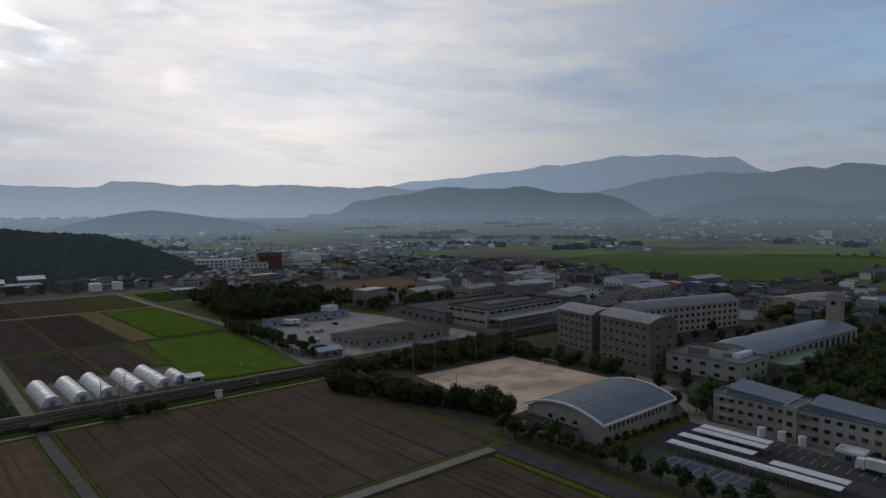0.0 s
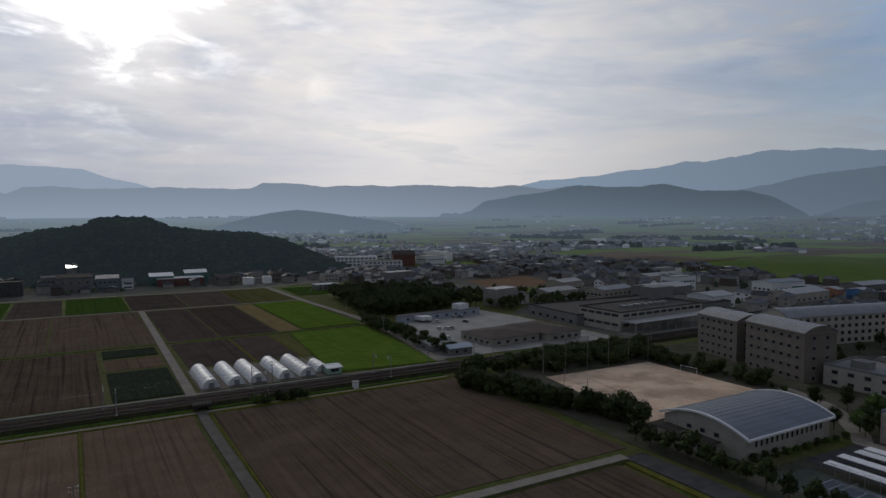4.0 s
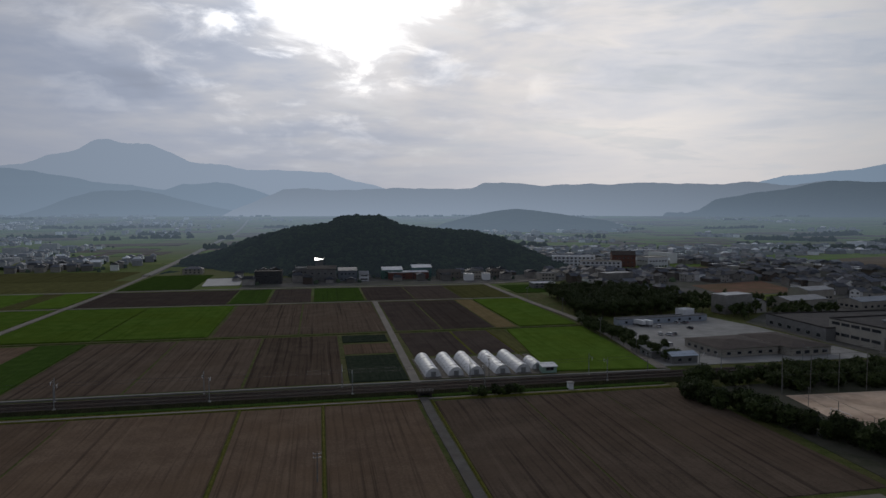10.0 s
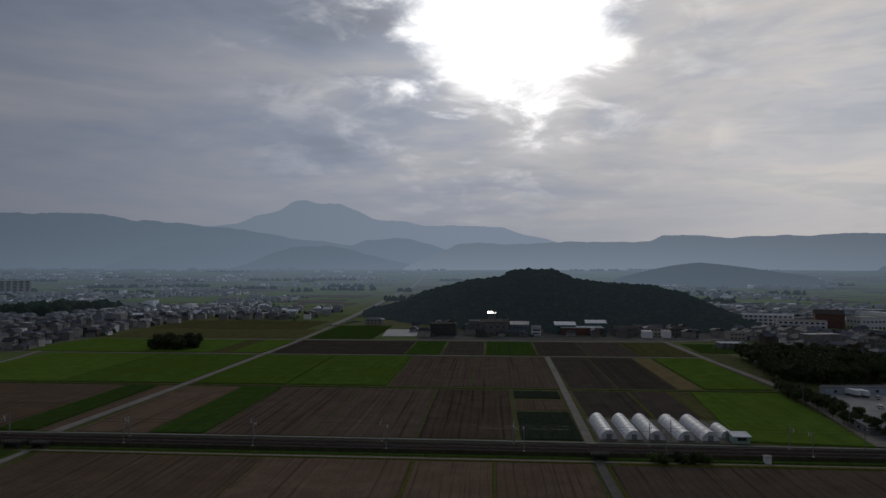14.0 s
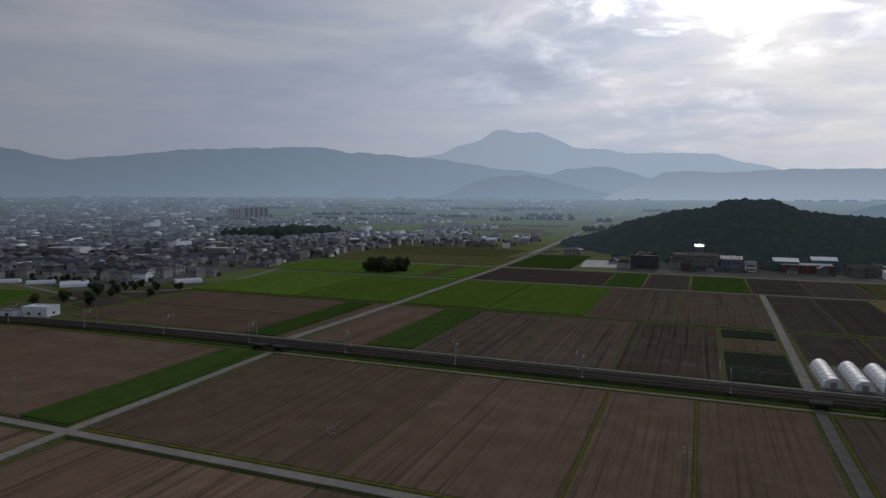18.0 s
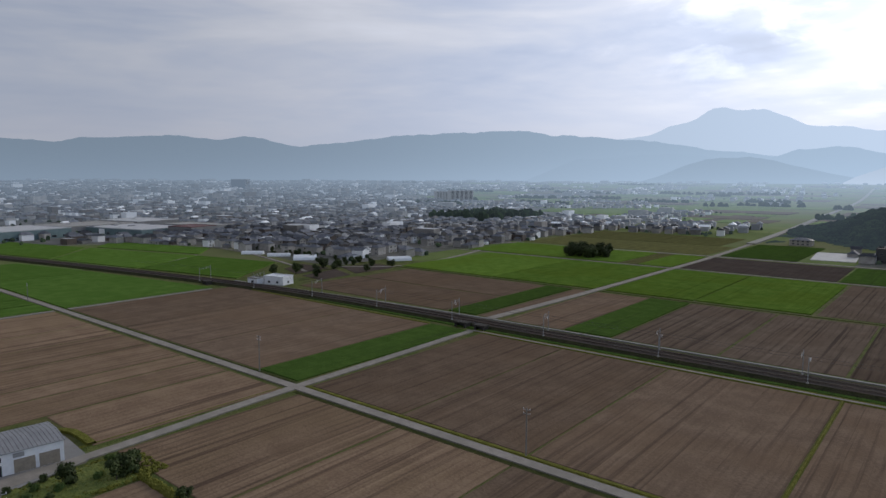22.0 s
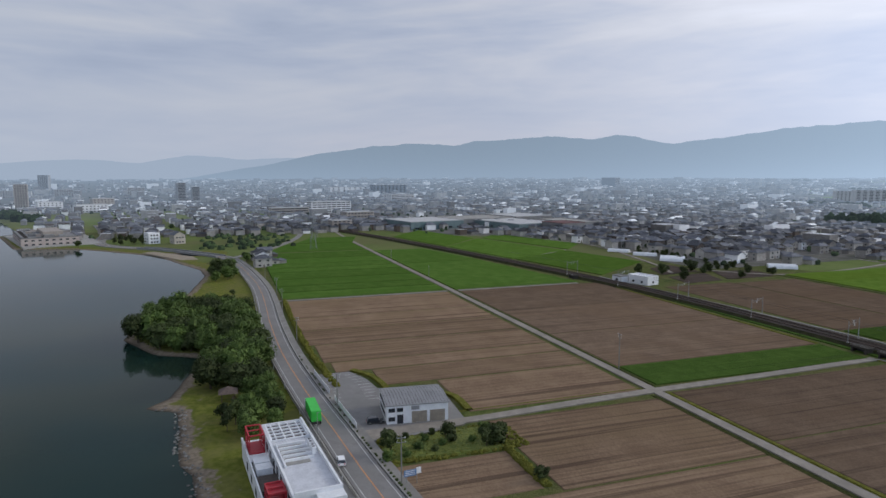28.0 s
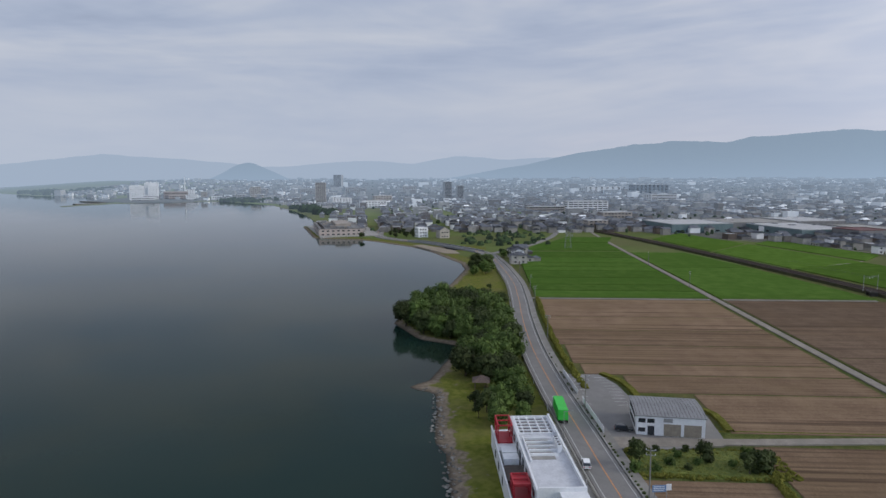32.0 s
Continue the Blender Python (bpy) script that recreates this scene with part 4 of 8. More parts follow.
setting("ditch_farm_lane_west", ribbon(Geo(), [(-318, 115.0), (-240, 115), (-151, 115)], -0.6, 0.6, -0.1, 0.12), DITCH, "dark grassy ditch beside the lane", "ditch")
lane("road_greenhouse_lane", [(32.4, 203), (32.2, 184), (32.5, 140), (32.6, 60), (32.6, 30)], 2.8, mat=surf("worn_asphalt", (.098, .090, .083), (.140, .131, .121), 3.0, .95, fine=.4, blotch=(11.0, (.11, .095, .08), .5), spec=.05), z=0.32, label="narrow grey asphalt farm lane")
lane("road_greenhouse_lane_north", [(32.9, 221), (33.9, 287), (35.0, 360), (35.8, 430)], 3.2, z=0.32)
lane("road_diagonal_lane", [(-158, 224), (-155.5, 300), (-154.5, 420), (-154, 514), (-158, 640)], 4.2, z=0.34)
far_lane = ribbon(Geo(), curve_points([(-158, 640), (-168, 860), (-195, 1300), (-235, 2010), (-300, 2900)], 60), -3.8, 3.8, -0.1, 1.0)
far_lane.v = [(x, y, z + lift(x, y)) for x, y, z in far_lane.v]
setting("road_diagonal_lane_far", far_lane, FARLANE, "pale farm road over the plain", "road")
lane("road_hill_lane", [(-420, 505), (-154, 517.5), (-39, 518), (134, 518), (210, 560)], 4.0, z=0.36)
lane("road_east_lane", [(134.5, 521), (136.5, 420), (140, 316), (128, 224)], 4.4, z=0.38, label="pale lane beside the paddies")
lane("road_mid_lane", [(-340, 431.5), (-154, 431.5), (135, 431.5)], 2.2)
lane("road_low_lane", [(-340, 318), (-154, 318), (139, 318)], 1.6, mat=VERGE, z=0.28, label="grassy ditch bank")
lane("road_rail_path", [(-332, 212), (-160, 222.6), (130, 221.6)], 1.3, mat=PATHSTONE, z=0.4, label="concrete path beside the railway")
lane("road_paddy_lane", [(-317, 110), (-317, 22)], 2.4, z=0.31)
lane("road_paddy_lane_north", [(-317, 116), (-317.2, 188)], 2.4, z=0.31)
lane("road_paddy_track", [(-467, 265), (-424, 205)], 1.6, z=0.31)
lane("road_paddy_edge", [(-640, 190), (-592, 262), (-500, 303), (-380, 281), (-330, 262)], 2.6, z=0.33)
lane("road_town_edge", [(-330, 520), (-345, 470), (-320, 440), (-300, 330), (-335, 290)], 3.0, z=0.33)

MAIN = curve_points([(90, 40), (-30, 36), (-90, 29), (-122, 25.3), (-147, 23.0), (-179, 20.0), (-221, 17.3), (-268, 16.6), (-314, 17.3), (-360, 17.0), (-405, 14.0),
                     (-450, 9.5), (-500, 1), (-540, -22), (-580, -52), (-618, -92), (-660, -110), (-760, -120), (-900, -150)], 5.0)
setting("road_lakeside", ribbon(Geo(), MAIN, -3.8, 3.8, -0.3, 0.42), ASPHALT, "grey two-lane asphalt lakeside road", "road")
marks = Geo()
ribbon(marks, MAIN, 3.0, 3.12, 0.40, 0.432)
ribbon(marks, MAIN, -3.12, -3.0, 0.40, 0.432)
setting("trim_edge_lines", marks, ROADWHITE, "white edge lines", "road marking")
setting("trim_centre_line", ribbon(Geo(), MAIN, -0.11, 0.11, 0.40, 0.434), ORANGE, "orange centre line", "road marking")
setting("pavement_lakeside", ribbon(Geo(), MAIN, -6.6, -4.3, -0.3, 0.55), PATHSTONE, "pale concrete footpath beside the road", "pavement")
setting("kerb_lakeside", ribbon(Geo(), MAIN, -4.3, -4.05, -0.3, 0.62), CONCRETE, "concrete kerb", "kerb")
setting("kerb_wall_lake", ribbon(Geo(), MAIN[:100], 4.3, 4.6, -0.3, 1.0), CONCRETE, "low concrete barrier on the lake side", "barrier")
setting("road_branch", ribbon(Geo(), curve_points([(-496, 4), (-522, 18), (-560, 38), (-640, 66), (-760, 90)], 8), -2.6, 2.6, -0.1, 0.40), ASPHALT, "grey side road past the paddies", "road")

# ---------------------------------------------------------------- railway
setting("ground_rail_verge", Geo().box(-330, 118, 203.6, 206.2, -0.1, 0.35, inset=0.3), YOUNG, "green grass strip below the railway", "verge")
lane("road_rail_track", [(-150, 201.6), (118, 201.6)], 1.2, z=0.26, label="narrow worn path beside the railway")
LINE = curve_points([(1100, 196), (700, 203), (480, 209), (300, 212), (120, 212), (-60, 212), (-200, 212), (-270, 209), (-331, 202), (-420, 187), (-522, 167), (-627, 144),
                     (-760, 108), (-960, 50)], 10.0)
bank = Geo()
ribbon(bank, LINE, -4.6, 4.6, 0.2, 1.3)
for s in (-1, 1):
    for i in range(len(LINE) - 1):
        (ax, ay), (bx, by) = LINE[i], LINE[i + 1]
        d = math.hypot(bx - ax, by - ay)
        ox, oy = -(by - ay) / d * s, (bx - ax) / d * s
        q = [(ax + ox * 4.6, ay + oy * 4.6, 1.3), (bx + ox * 4.6, by + oy * 4.6, 1.3), (bx + ox * 6.8, by + oy * 6.8, -0.1), (ax + ox * 6.8, ay + oy * 6.8, -0.1)]
        bank.face(*(q if s > 0 else q[::-1]), slot=1)
setting("railway_embankment", bank, [BALLAST, surf("embankment_weeds", (0.028, 0.030, 0.016), (0.052, 0.050, 0.025), 3.0, 0.95, bump=0.3, fine=0.5, spec=0.02)],
        "low ballasted railway embankment with weedy slopes", "railway")
for c in (-2.0, 2.0):
    for s in (-0.53, 0.53):
        setting("rail", ribbon(Geo(), LINE, c + s - 0.04, c + s + 0.04, 1.35, 1.57), RAILSTEEL, "rusty steel rail of a double track", "rail")
sleepers = Geo()
NEARLINE = curve_points([(250, 212), (120, 212), (-60, 212), (-200, 212), (-270, 209), (-331, 202)], 0.75)
for i, (x, y) in enumerate(NEARLINE[:-1]):
    for c in (-2.0, 2.0):
        sleepers.box(x - 0.13, x + 0.13, y + c - 1.0, y + c + 1.0, 1.28, 1.4)
setting("sleepers", sleepers, SLEEPER, "concrete sleepers", "railway", kind="stuff")

# ---------------------------------------------------------------- kit for buildings
WINDOWS = {}
FACE = {"S": (0, 0), "E": (1, 90), "N": (2, 180), "W": (3, 270)}


def window_mesh(w, h, frame_mat):
    """One window: a slim frame standing proud and a dark pane set back in it."""
    key = (round(w, 2), round(h, 2), frame_mat.name)
    if key not in WINDOWS:
        t = min(0.09, w * 0.12)
        ring = lambda x, z0, z1, y: [(-x, y, z0), (x, y, z0), (x, y, z1), (-x, y, z1)]
        g = Geo().solid(ring(w / 2, 0, h, -0.09) + ring(w / 2 - t, t, h - t, -0.09) + ring(w / 2 - t, t, h - t, -0.03) + ring(w / 2, 0, h, 0.02),
                        [(i, (i + 1) % 4, 4 + (i + 1) % 4, 4 + i) for i in range(4)] + [(4 + i, 4 + (i + 1) % 4, 8 + (i + 1) % 4, 8 + i) for i in range(4)]
                        + [(12 + i, 12 + (i + 1) % 4, (i + 1) % 4, i) for i in range(4)] + [(8, 9, 10, 11)])
        g.s[-1] = 1
        WINDOWS[key] = mesh_of("window", g, [frame_mat, GLASS])
    return WINDOWS[key]


def windows(parent, side, x0, x1, y0, y1, zs, count, w, h, frame_mat=None, margin=1.2, skip=()):
    """Rows of windows on one face of a box, each a part of its own."""
    me_ = window_mesh(w, h, frame_mat or STEEL)
    lo, hi = (x0, x1) if side in "SN" else (y0, y1)
    for j, z in enumerate(zs):
        for i in range(count):
            if (j, i) in skip:
                continue
            c = lo + margin + (hi - lo - 2 * margin) * (i + 0.5) / count
            at_ = {"S": (c, y0), "N": (c, y1), "W": (x0, c), "E": (x1, c)}[side]
            part("window", me_, None, parent, at=pose(at_[0], at_[1], z, 0, 0, FACE[side][1]))


def parapet_roof(x0, x1, y0, y1, z, h=0.7, t=0.3):
    g = Geo().box(x0 + t, x1 - t, y0 + t, y1 - t, z - 0.1, z + 0.12)
    g.box(x0, x1, y0, y0 + t, z, z + h).box(x0, x1, y1 - t, y1, z, z + h)
    return g.box(x0, x0 + t, y0 + t, y1 - t, z, z + h).box(x1 - t, x1, y0 + t, y1 - t, z, z + h)


def block(name, label, category, x, y, w, d, h, wall, roof, floors=1, rows_=None, turn=0.0, shape="flat", rise=2.0, win=(1.6, 1.3), group="", along="x", z=0.0, frame_mat=None, first=1.0):
    """A building of one volume, centred at x, y: wall, roof and windows. rows_: how many windows on which face."""
    b = thing(name, label, category, x, y, z + lift(x, y), turn, group)
    x0, x1, y0, y1 = -w / 2, w / 2, -d / 2, d / 2
    if shape == "gable":
        part("wall", Geo().gabled_walls(x0, x1, y0, y1, -0.1, h, rise, along), wall, b)
        part("roof", Geo().gable(x0, x1, y0, y1, h, rise, 0.4, 0.2, along), roof, b)
    elif shape == "vault":
        part("wall", Geo().box(x0, x1, y0, y1, -0.1, h).vault(x0, x1, y0, y1, h, rise, 0, 10, along, ends=True), wall, b)
        part("roof", Geo().vault(x0 - 0.3, x1 + 0.3, y0 - 0.3, y1 + 0.3, h, rise, 0.25, 14, along), roof, b)
    elif shape == "hip":
        part("wall", Geo().box(x0, x1, y0, y1, -0.1, h), wall, b)
        part("roof", Geo().hip(x0, x1, y0, y1, h, rise, 0.8), roof, b)
    elif shape == "shed":
        part("wall", Geo().box(x0, x1, y0, y1, -0.1, h), wall, b)
        part("roof", Geo().solid([(x0 - .4, y0 - .4, h), (x1 + .4, y0 - .4, h), (x1 + .4, y1 + .4, h + rise), (x0 - .4, y1 + .4, h + rise),
                                  (x0 - .4, y0 - .4, h + .2), (x1 + .4, y0 - .4, h + .2), (x1 + .4, y1 + .4, h + rise + .2), (x0 - .4, y1 + .4, h + rise + .2)],
                                 [(3, 2, 1, 0), (4, 5, 6, 7), (0, 1, 5, 4), (1, 2, 6, 5), (2, 3, 7, 6), (3, 0, 4, 7)]), roof, b)
    else:
        part("wall", Geo().box(x0, x1, y0, y1, -0.1, h), wall, b)
        part("roof", parapet_roof(x0, x1, y0, y1, h), roof, b)
    step = h / max(floors, 1)
    for side, n in (rows_ or {}).items():
        windows(b, side, x0, x1, y0, y1, [first + i * step for i in range(floors)], n, win[0], win[1], frame_mat)
    return b


# ---------------------------------------------------------------- trees
def crown_mesh(seed, w, h, lumps, leaves, size, mat):
    """A crown of leaf tufts scattered over several uneven lumps, with gaps between them."""
    r = random.Random(seed)
    g = Geo()
    for _ in range(lumps):
        a, k, v = r.uniform(0, 6.283), r.random() ** 0.6, r.uniform(-0.9, 0.9)
        wide = math.sqrt(max(0.05, 1 - v * v))
        c = Vector((math.cos(a) * k * w * 0.36 * wide, math.sin(a) * k * w * 0.36 * wide, h * (0.5 + 0.33 * v)))
        rad = w * r.uniform(0.17, 0.27)
        for _ in range(leaves // lumps):
            n = Vector((r.gauss(0, 1), r.gauss(0, 1), r.gauss(0.25, 1))).normalized()
            p = c + n * rad * r.uniform(0.72, 1.08)
            n = (n + Vector((r.gauss(0, .45), r.gauss(0, .45), r.gauss(0.2, .45)))).normalized()
            s = n.orthogonal().normalized()
            s = (Matrix.Rotation(r.uniform(0, 6.28), 3, n) @ s)
            t = n.cross(s)
            e = size * r.uniform(0.6, 1.35)
            g.face(p - s * e, p - t * e * 0.6, p + s * e, p + t * e * 0.6 + n * e * 0.2)
        # dark heart of the tuft
        q = [(1, 0, 0), (0, 1, 0), (-1, 0, 0), (0, -1, 0), (0, 0, 1), (0, 0, -1)]
        g.solid([c + Vector(u) * rad * 0.78 for u in q], [(0, 1, 4), (1, 2, 4), (2, 3, 4), (3, 0, 4), (1, 0, 5), (2, 1, 5), (3, 2, 5), (0, 3, 5)])
    return mesh_of("crown", g, mat)


def tree_kind(seed, w, h, label, mat=None, lumps=15, leaves=840, size=0.36, bare=0.22):
    """A tree at the origin: tapered trunk with limbs, and a crown."""
    r = random.Random(seed)
    t = thing("tree", label, "tree", 0, 0, -500)
    g = Geo().rod((0, 0, -0.3), (0, 0, h * 0.45), w * 0.035, w * 0.022, 7)
    for _ in range(5):
        a = r.uniform(0, 6.283)
        g.rod((0, 0, h * r.uniform(0.22, 0.4)), (math.cos(a) * w * 0.28, math.sin(a) * w * 0.28, h * r.uniform(0.5, 0.75)), w * 0.018, w * 0.006, 5)
    part("trunk", g, BARK, t)
    ch = h * (1 - bare)
    part("crown", crown_mesh(seed, w, ch, lumps, leaves, size, mat or LEAF), None, t, at=(0, 0, h * bare))
    return t


BROAD = [tree_kind(11, 8.0, 9.0, "broad dark green leafy tree"), tree_kind(12, 7.0, 9.5, "tall dark green leafy tree"),
         tree_kind(13, 9.0, 8.0, "wide-spreading green leafy tree", LEAFLIGHT)]
GROVE = [tree_kind(31, 10.0, 8.5, "spreading lakeside tree with low branches", LEAFLIGHT, 18, 1250, .40, .04), tree_kind(32, 9.0, 9.0, "dense green lakeside tree", LEAFLIGHT, 18, 1250, .40, .06),
         tree_kind(33, 9.0, 8.0, "dense dark green lakeside tree", LEAF, 18, 1250, .40, .04)]
HEDGE = [tree_kind(41, 6.5, 5.0, "dense dark green shrubby tree", LEAF, 14, 760, .34, .03), tree_kind(42, 5.5, 6.0, "dark green tree with low branches", LEAF, 14, 760, .34, .04)]
SMALL = [tree_kind(14, 4.6, 5.2, "small round garden tree", lumps=9, leaves=420, size=0.3), tree_kind(15, 4.0, 6.0, "small dark street tree", lumps=9, leaves=420, size=0.3)]
BUSH = [tree_kind(16, 3.6, 2.6, "dense light green bush", LEAFLIGHT, lumps=8, leaves=360, size=0.26, bare=0.0), tree_kind(17, 3.2, 2.8, "low dark green bush", lumps=8, leaves=360, size=0.26, bare=0.0)]
TREES = random.Random(21)


def plant(kinds, x, y, s=1.0, z=0.0, group=""):
    k = kinds[TREES.randrange(len(kinds))]
    f = s * TREES.uniform(0.85, 1.18)
    t = copy_thing(k, pose(x, y, z, 0, 0, TREES.uniform(0, 360)) @ Matrix.Diagonal((f, f, f * TREES.uniform(0.88, 1.12), 1)))
    if group:
        t["group"] = group
    return t


def plant_area(kinds, x0, x1, y0, y1, n, s, group, near=3.5, ok=None):
    done = []
    for _ in range(n * 12):
        x, y = TREES.uniform(x0, x1), TREES.uniform(y0, y1)
        if (ok and not ok(x, y)) or any((x - a) ** 2 + (y - b) ** 2 < near * near for a, b in done):
            continue
        done.append((x, y))
        plant(kinds, x, y, s, group=group)
        if len(done) >= n:
            break


def wood_stuff(name, kinds, spots, label):
    """Leafy trees too many to count, joined: the crowns and trunks of the given kinds at x, y, size."""
    V, F, S, n = [], [], [], 0
    for x, y, s in spots:
        k = kinds[TREES.randrange(len(kinds))]
        a, s = TREES.uniform(0, 6.283), s * TREES.uniform(.85, 1.18)
        R = np.array([[math.cos(a), -math.sin(a), 0], [math.sin(a), math.cos(a), 0], [0, 0, TREES.uniform(.9, 1.1)]]) * s
        for o in k.children:
            co = np.empty(len(o.data.vertices) * 3)
            o.data.vertices.foreach_get("co", co)
            V.append((co.reshape(-1, 3) + np.array(o.matrix_basis.translation)) @ R.T + (x, y, 0))
            F += [tuple(n + i for i in p.vertices) for p in o.data.polygons]
            S += [0 if o.name.startswith("crown") else 1] * len(o.data.polygons)
            n += len(o.data.vertices)
    me_ = bpy.data.meshes.new(name)
    me_.from_pydata(np.concatenate(V).tolist(), [], F)
    me_.materials.append(LEAF)
    me_.materials.append(BARK)
    me_.polygons.foreach_set("material_index", S)
    me_.update()
    tagged(new(name, me_), label, "trees", kind="stuff")


def scatter(x0, x1, y0, y1, n, s, near, ok=None):
    done = []
    for _ in range(n * 12):
        x, y = TREES.uniform(x0, x1), TREES.uniform(y0, y1)
        if (ok is None or ok(x, y)) and all((x - a) ** 2 + (y - b) ** 2 > near * near for a, b, _ in done):
            done.append((x, y, s))
        if len(done) >= n:
            break
    return done


def main_distance(x, y):
    return min(math.hypot(x - a, y - b) for a, b in MAIN)


# lakeside grove
plant_area(GROVE, -300, -232, -37, 9, 52, 1.05, "lakeside grove", 4.8, lambda x, y: inland(x, y) > 0.2 and main_distance(x, y) > 7.5)
plant_area(GROVE, -232, -186, -6, 10, 22, 1.0, "lakeside grove", 4.5, lambda x, y: inland(x, y) > 7 and main_distance(x, y) > 7.0)
plant_area(GROVE, -186, -150, 3, 11, 11, 0.68, "lakeside grove", 4.2, lambda x, y: main_distance(x, y) > 6.5 and math.hypot(x + 179, y + 1) > 6)
for x, y in ((-163, -2), (-160, 1), (-156, -1), (-153, 3)):
    plant(SMALL, x, y, 0.95, group="lakeside grove")
for x, y, s in ((-423, -5, 1.1), (-417, 2, 1.0), (-428, 3, 1.0), (-412, -4, 0.8), (-408, 5, 0.7), (-620, -118, 0.8), (-340, 3, 0.5)):
    plant(BROAD, x, y, s)

# ---------------------------------------------------------------- wooded hill
HILL = [(-170, 0), (-150, 3), (-114, 12), (-84, 26), (-28, 41), (10, 46), (26, 54), (66, 54), (91, 43), (130, 39), (168, 37), (202, 30), (235, 15), (262, 3), (280, 0)]


def hill_height(x, y):
    c = np.interp(x, [p[0] for p in HILL], [p[1] for p in HILL])
    back = 720 + max(0.0, -x) * 1.05
    k = (y - back) / (128 if y < back else 170)
    return float(c * max(0.0, 1 - abs(k) ** 1.8) ** 0.9)


g = Geo()
hx, hy = np.arange(-180, 292, 10), np.arange(580, 1000, 10)
for y in hy:
    for x in hx:
        g.v.append((x, y, hill_height(x, y) - 0.4 + 1.2 * noise.noise(Vector((x * .03, y * .03, 0)))))
for j in range(len(hy) - 1):
    for i in range(len(hx) - 1):
        q = j * len(hx) + i
        g.f.append((q, q + 1, q + 1 + len(hx), q + len(hx)))
        g.s.append(0)
# Dark leaves with a little haze painted in as emission past 200 m.
HILLWOOD = surf("hill_woodland_leaves", (0.011, 0.021, 0.010), (0.027, 0.041, 0.016), 26.0, 0.95, island=0.42, fine=3.0, air=9000.0, start=200.0, spec=0.0)
setting("ground_hill", g, HILLWOOD, "steep wooded hill on the plain", "hill", smooth=True)


def clump_template(seed, fine_=2):
    bm = bmesh.new()
    bmesh.ops.create_icosphere(bm, subdivisions=fine_, radius=1.0)
    for v in bm.verts:
        v.co *= 1 + 0.38 * noise.noise(v.co * 1.7 + Vector((seed * 3.1, 0, 0))) + 0.22 * noise.noise(v.co * 4.5 + Vector((0, seed, 0)))
    bm.verts.ensure_lookup_table()
    out = np.array([v.co[:] for v in bm.verts]), np.array([[v.index for v in f.verts] for f in bm.faces])
    bm.free()
    return out


CLUMPS = [clump_template(s) for s in range(5)]
TUFTS = [clump_template(s, 1) for s in range(5)]


def canopy(name, spots, mat, label, category="trees", kind="stuff", shapes=CLUMPS):
    """Many tree crowns that nobody could count, as one mesh. spots: x, y, z, radius, height."""
    r = random.Random(len(spots))
    V, F, n = [], [], 0
    for x, y, z, rad, hgt_ in spots:
        v, f = shapes[r.randrange(5)]
        a = r.uniform(0, 6.283)
        R = np.array([[math.cos(a), -math.sin(a), 0], [math.sin(a), math.cos(a), 0], [0, 0, 1]])
        V.append((v @ R.T) * (rad, rad, hgt_) + (x, y, z + lift(x, y)))
        F.append(f + n)
        n += len(v)
    me_ = bpy.data.meshes.new(name)
    me_.from_pydata(np.concatenate(V).tolist(), [], np.concatenate(F).tolist())
    me_.materials.append(mat)
    me_.update()
    return tagged(new(name, me_), label, category, kind=kind)


r = random.Random(5)
spots = []
while len(spots) < 9000:
    x, y = r.uniform(-168, 278), r.uniform(592, 900)
    h = hill_height(x, y)
    if h < 0.8:
        continue
    if y > 760 + max(0.0, -x) * 1.05 or abs(x) < 6 and y < 624:
        continue
    rad = r.uniform(1.2, 2.7) * (1.7 if r.random() < .13 else 1.0)
    spots.append((x, y, h + rad * 0.05, rad * 1.1, rad * r.uniform(0.6, 1.0)))
canopy("hill_woodland", spots, HILLWOOD, "dense dark green woodland canopy over the hill", "woodland", shapes=TUFTS)

# ---------------------------------------------------------------- greenhouses
def greenhouse(x, w, length, y0, h=3.0):
    b = thing("greenhouse", "white plastic-film tunnel greenhouse beside the railway", "greenhouse", x, y0, 0, 0, "row of tunnel greenhouses")
    part("film", Geo().vault(-w / 2, w / 2, 0, length, 0.15, h, 0.05, 14, "y", power=0.62), PLASTIC, b, smooth=False)
    n = 14
    for yy in (0.06, length - 0.06):
        part("end_wall", Geo().face(*[(-w / 2 + w * i / n, yy, 0.15 + h * max(0.0, 1 - (-1 + 2 * i / n) ** 2) ** 0.62) for i in range(n + 1)]), PLASTIC, b)
    for k in range(int(length / 4.5) + 1):
        part("hoop", Geo().vault(-w / 2 - .05, w / 2 + .05, k * 4.5 - .05, k * 4.5 + .05, .16, h + .06, .05, 12, "y", power=.62), STEEL, b)
    part("door", Geo().box(-0.9, 0.9, -0.03, 0.05, 0.1, 2.0), STEEL, b, "grey sliding door")
    return b


for x in (40.2, 48.7, 56.3, 66.3, 74.3):
    greenhouse(x, 6.0, 27, 228.3)
greenhouse(81.4, 5.2, 12, 232, 2.6)
block("storage_shed", "small pale storage shed by the greenhouses", "shed", 83.6, 227.6, 5.4, 4, 2.4, surf("pale_green_sheet", (.25, .38, .32), (.32, .46, .4), 1.5, .5), WHITE, 1, {"S": 2}, shape="shed", rise=0.6)
setting("ground_greenhouse_yard", Geo().box(36.4, 86, 225.5, 258, -0.1, 0.14), surf("yard_gravel", (.075, .066, .055), (.13, .115, .095), 2.0, .95), "bare gravel yard under the greenhouses", "yard")

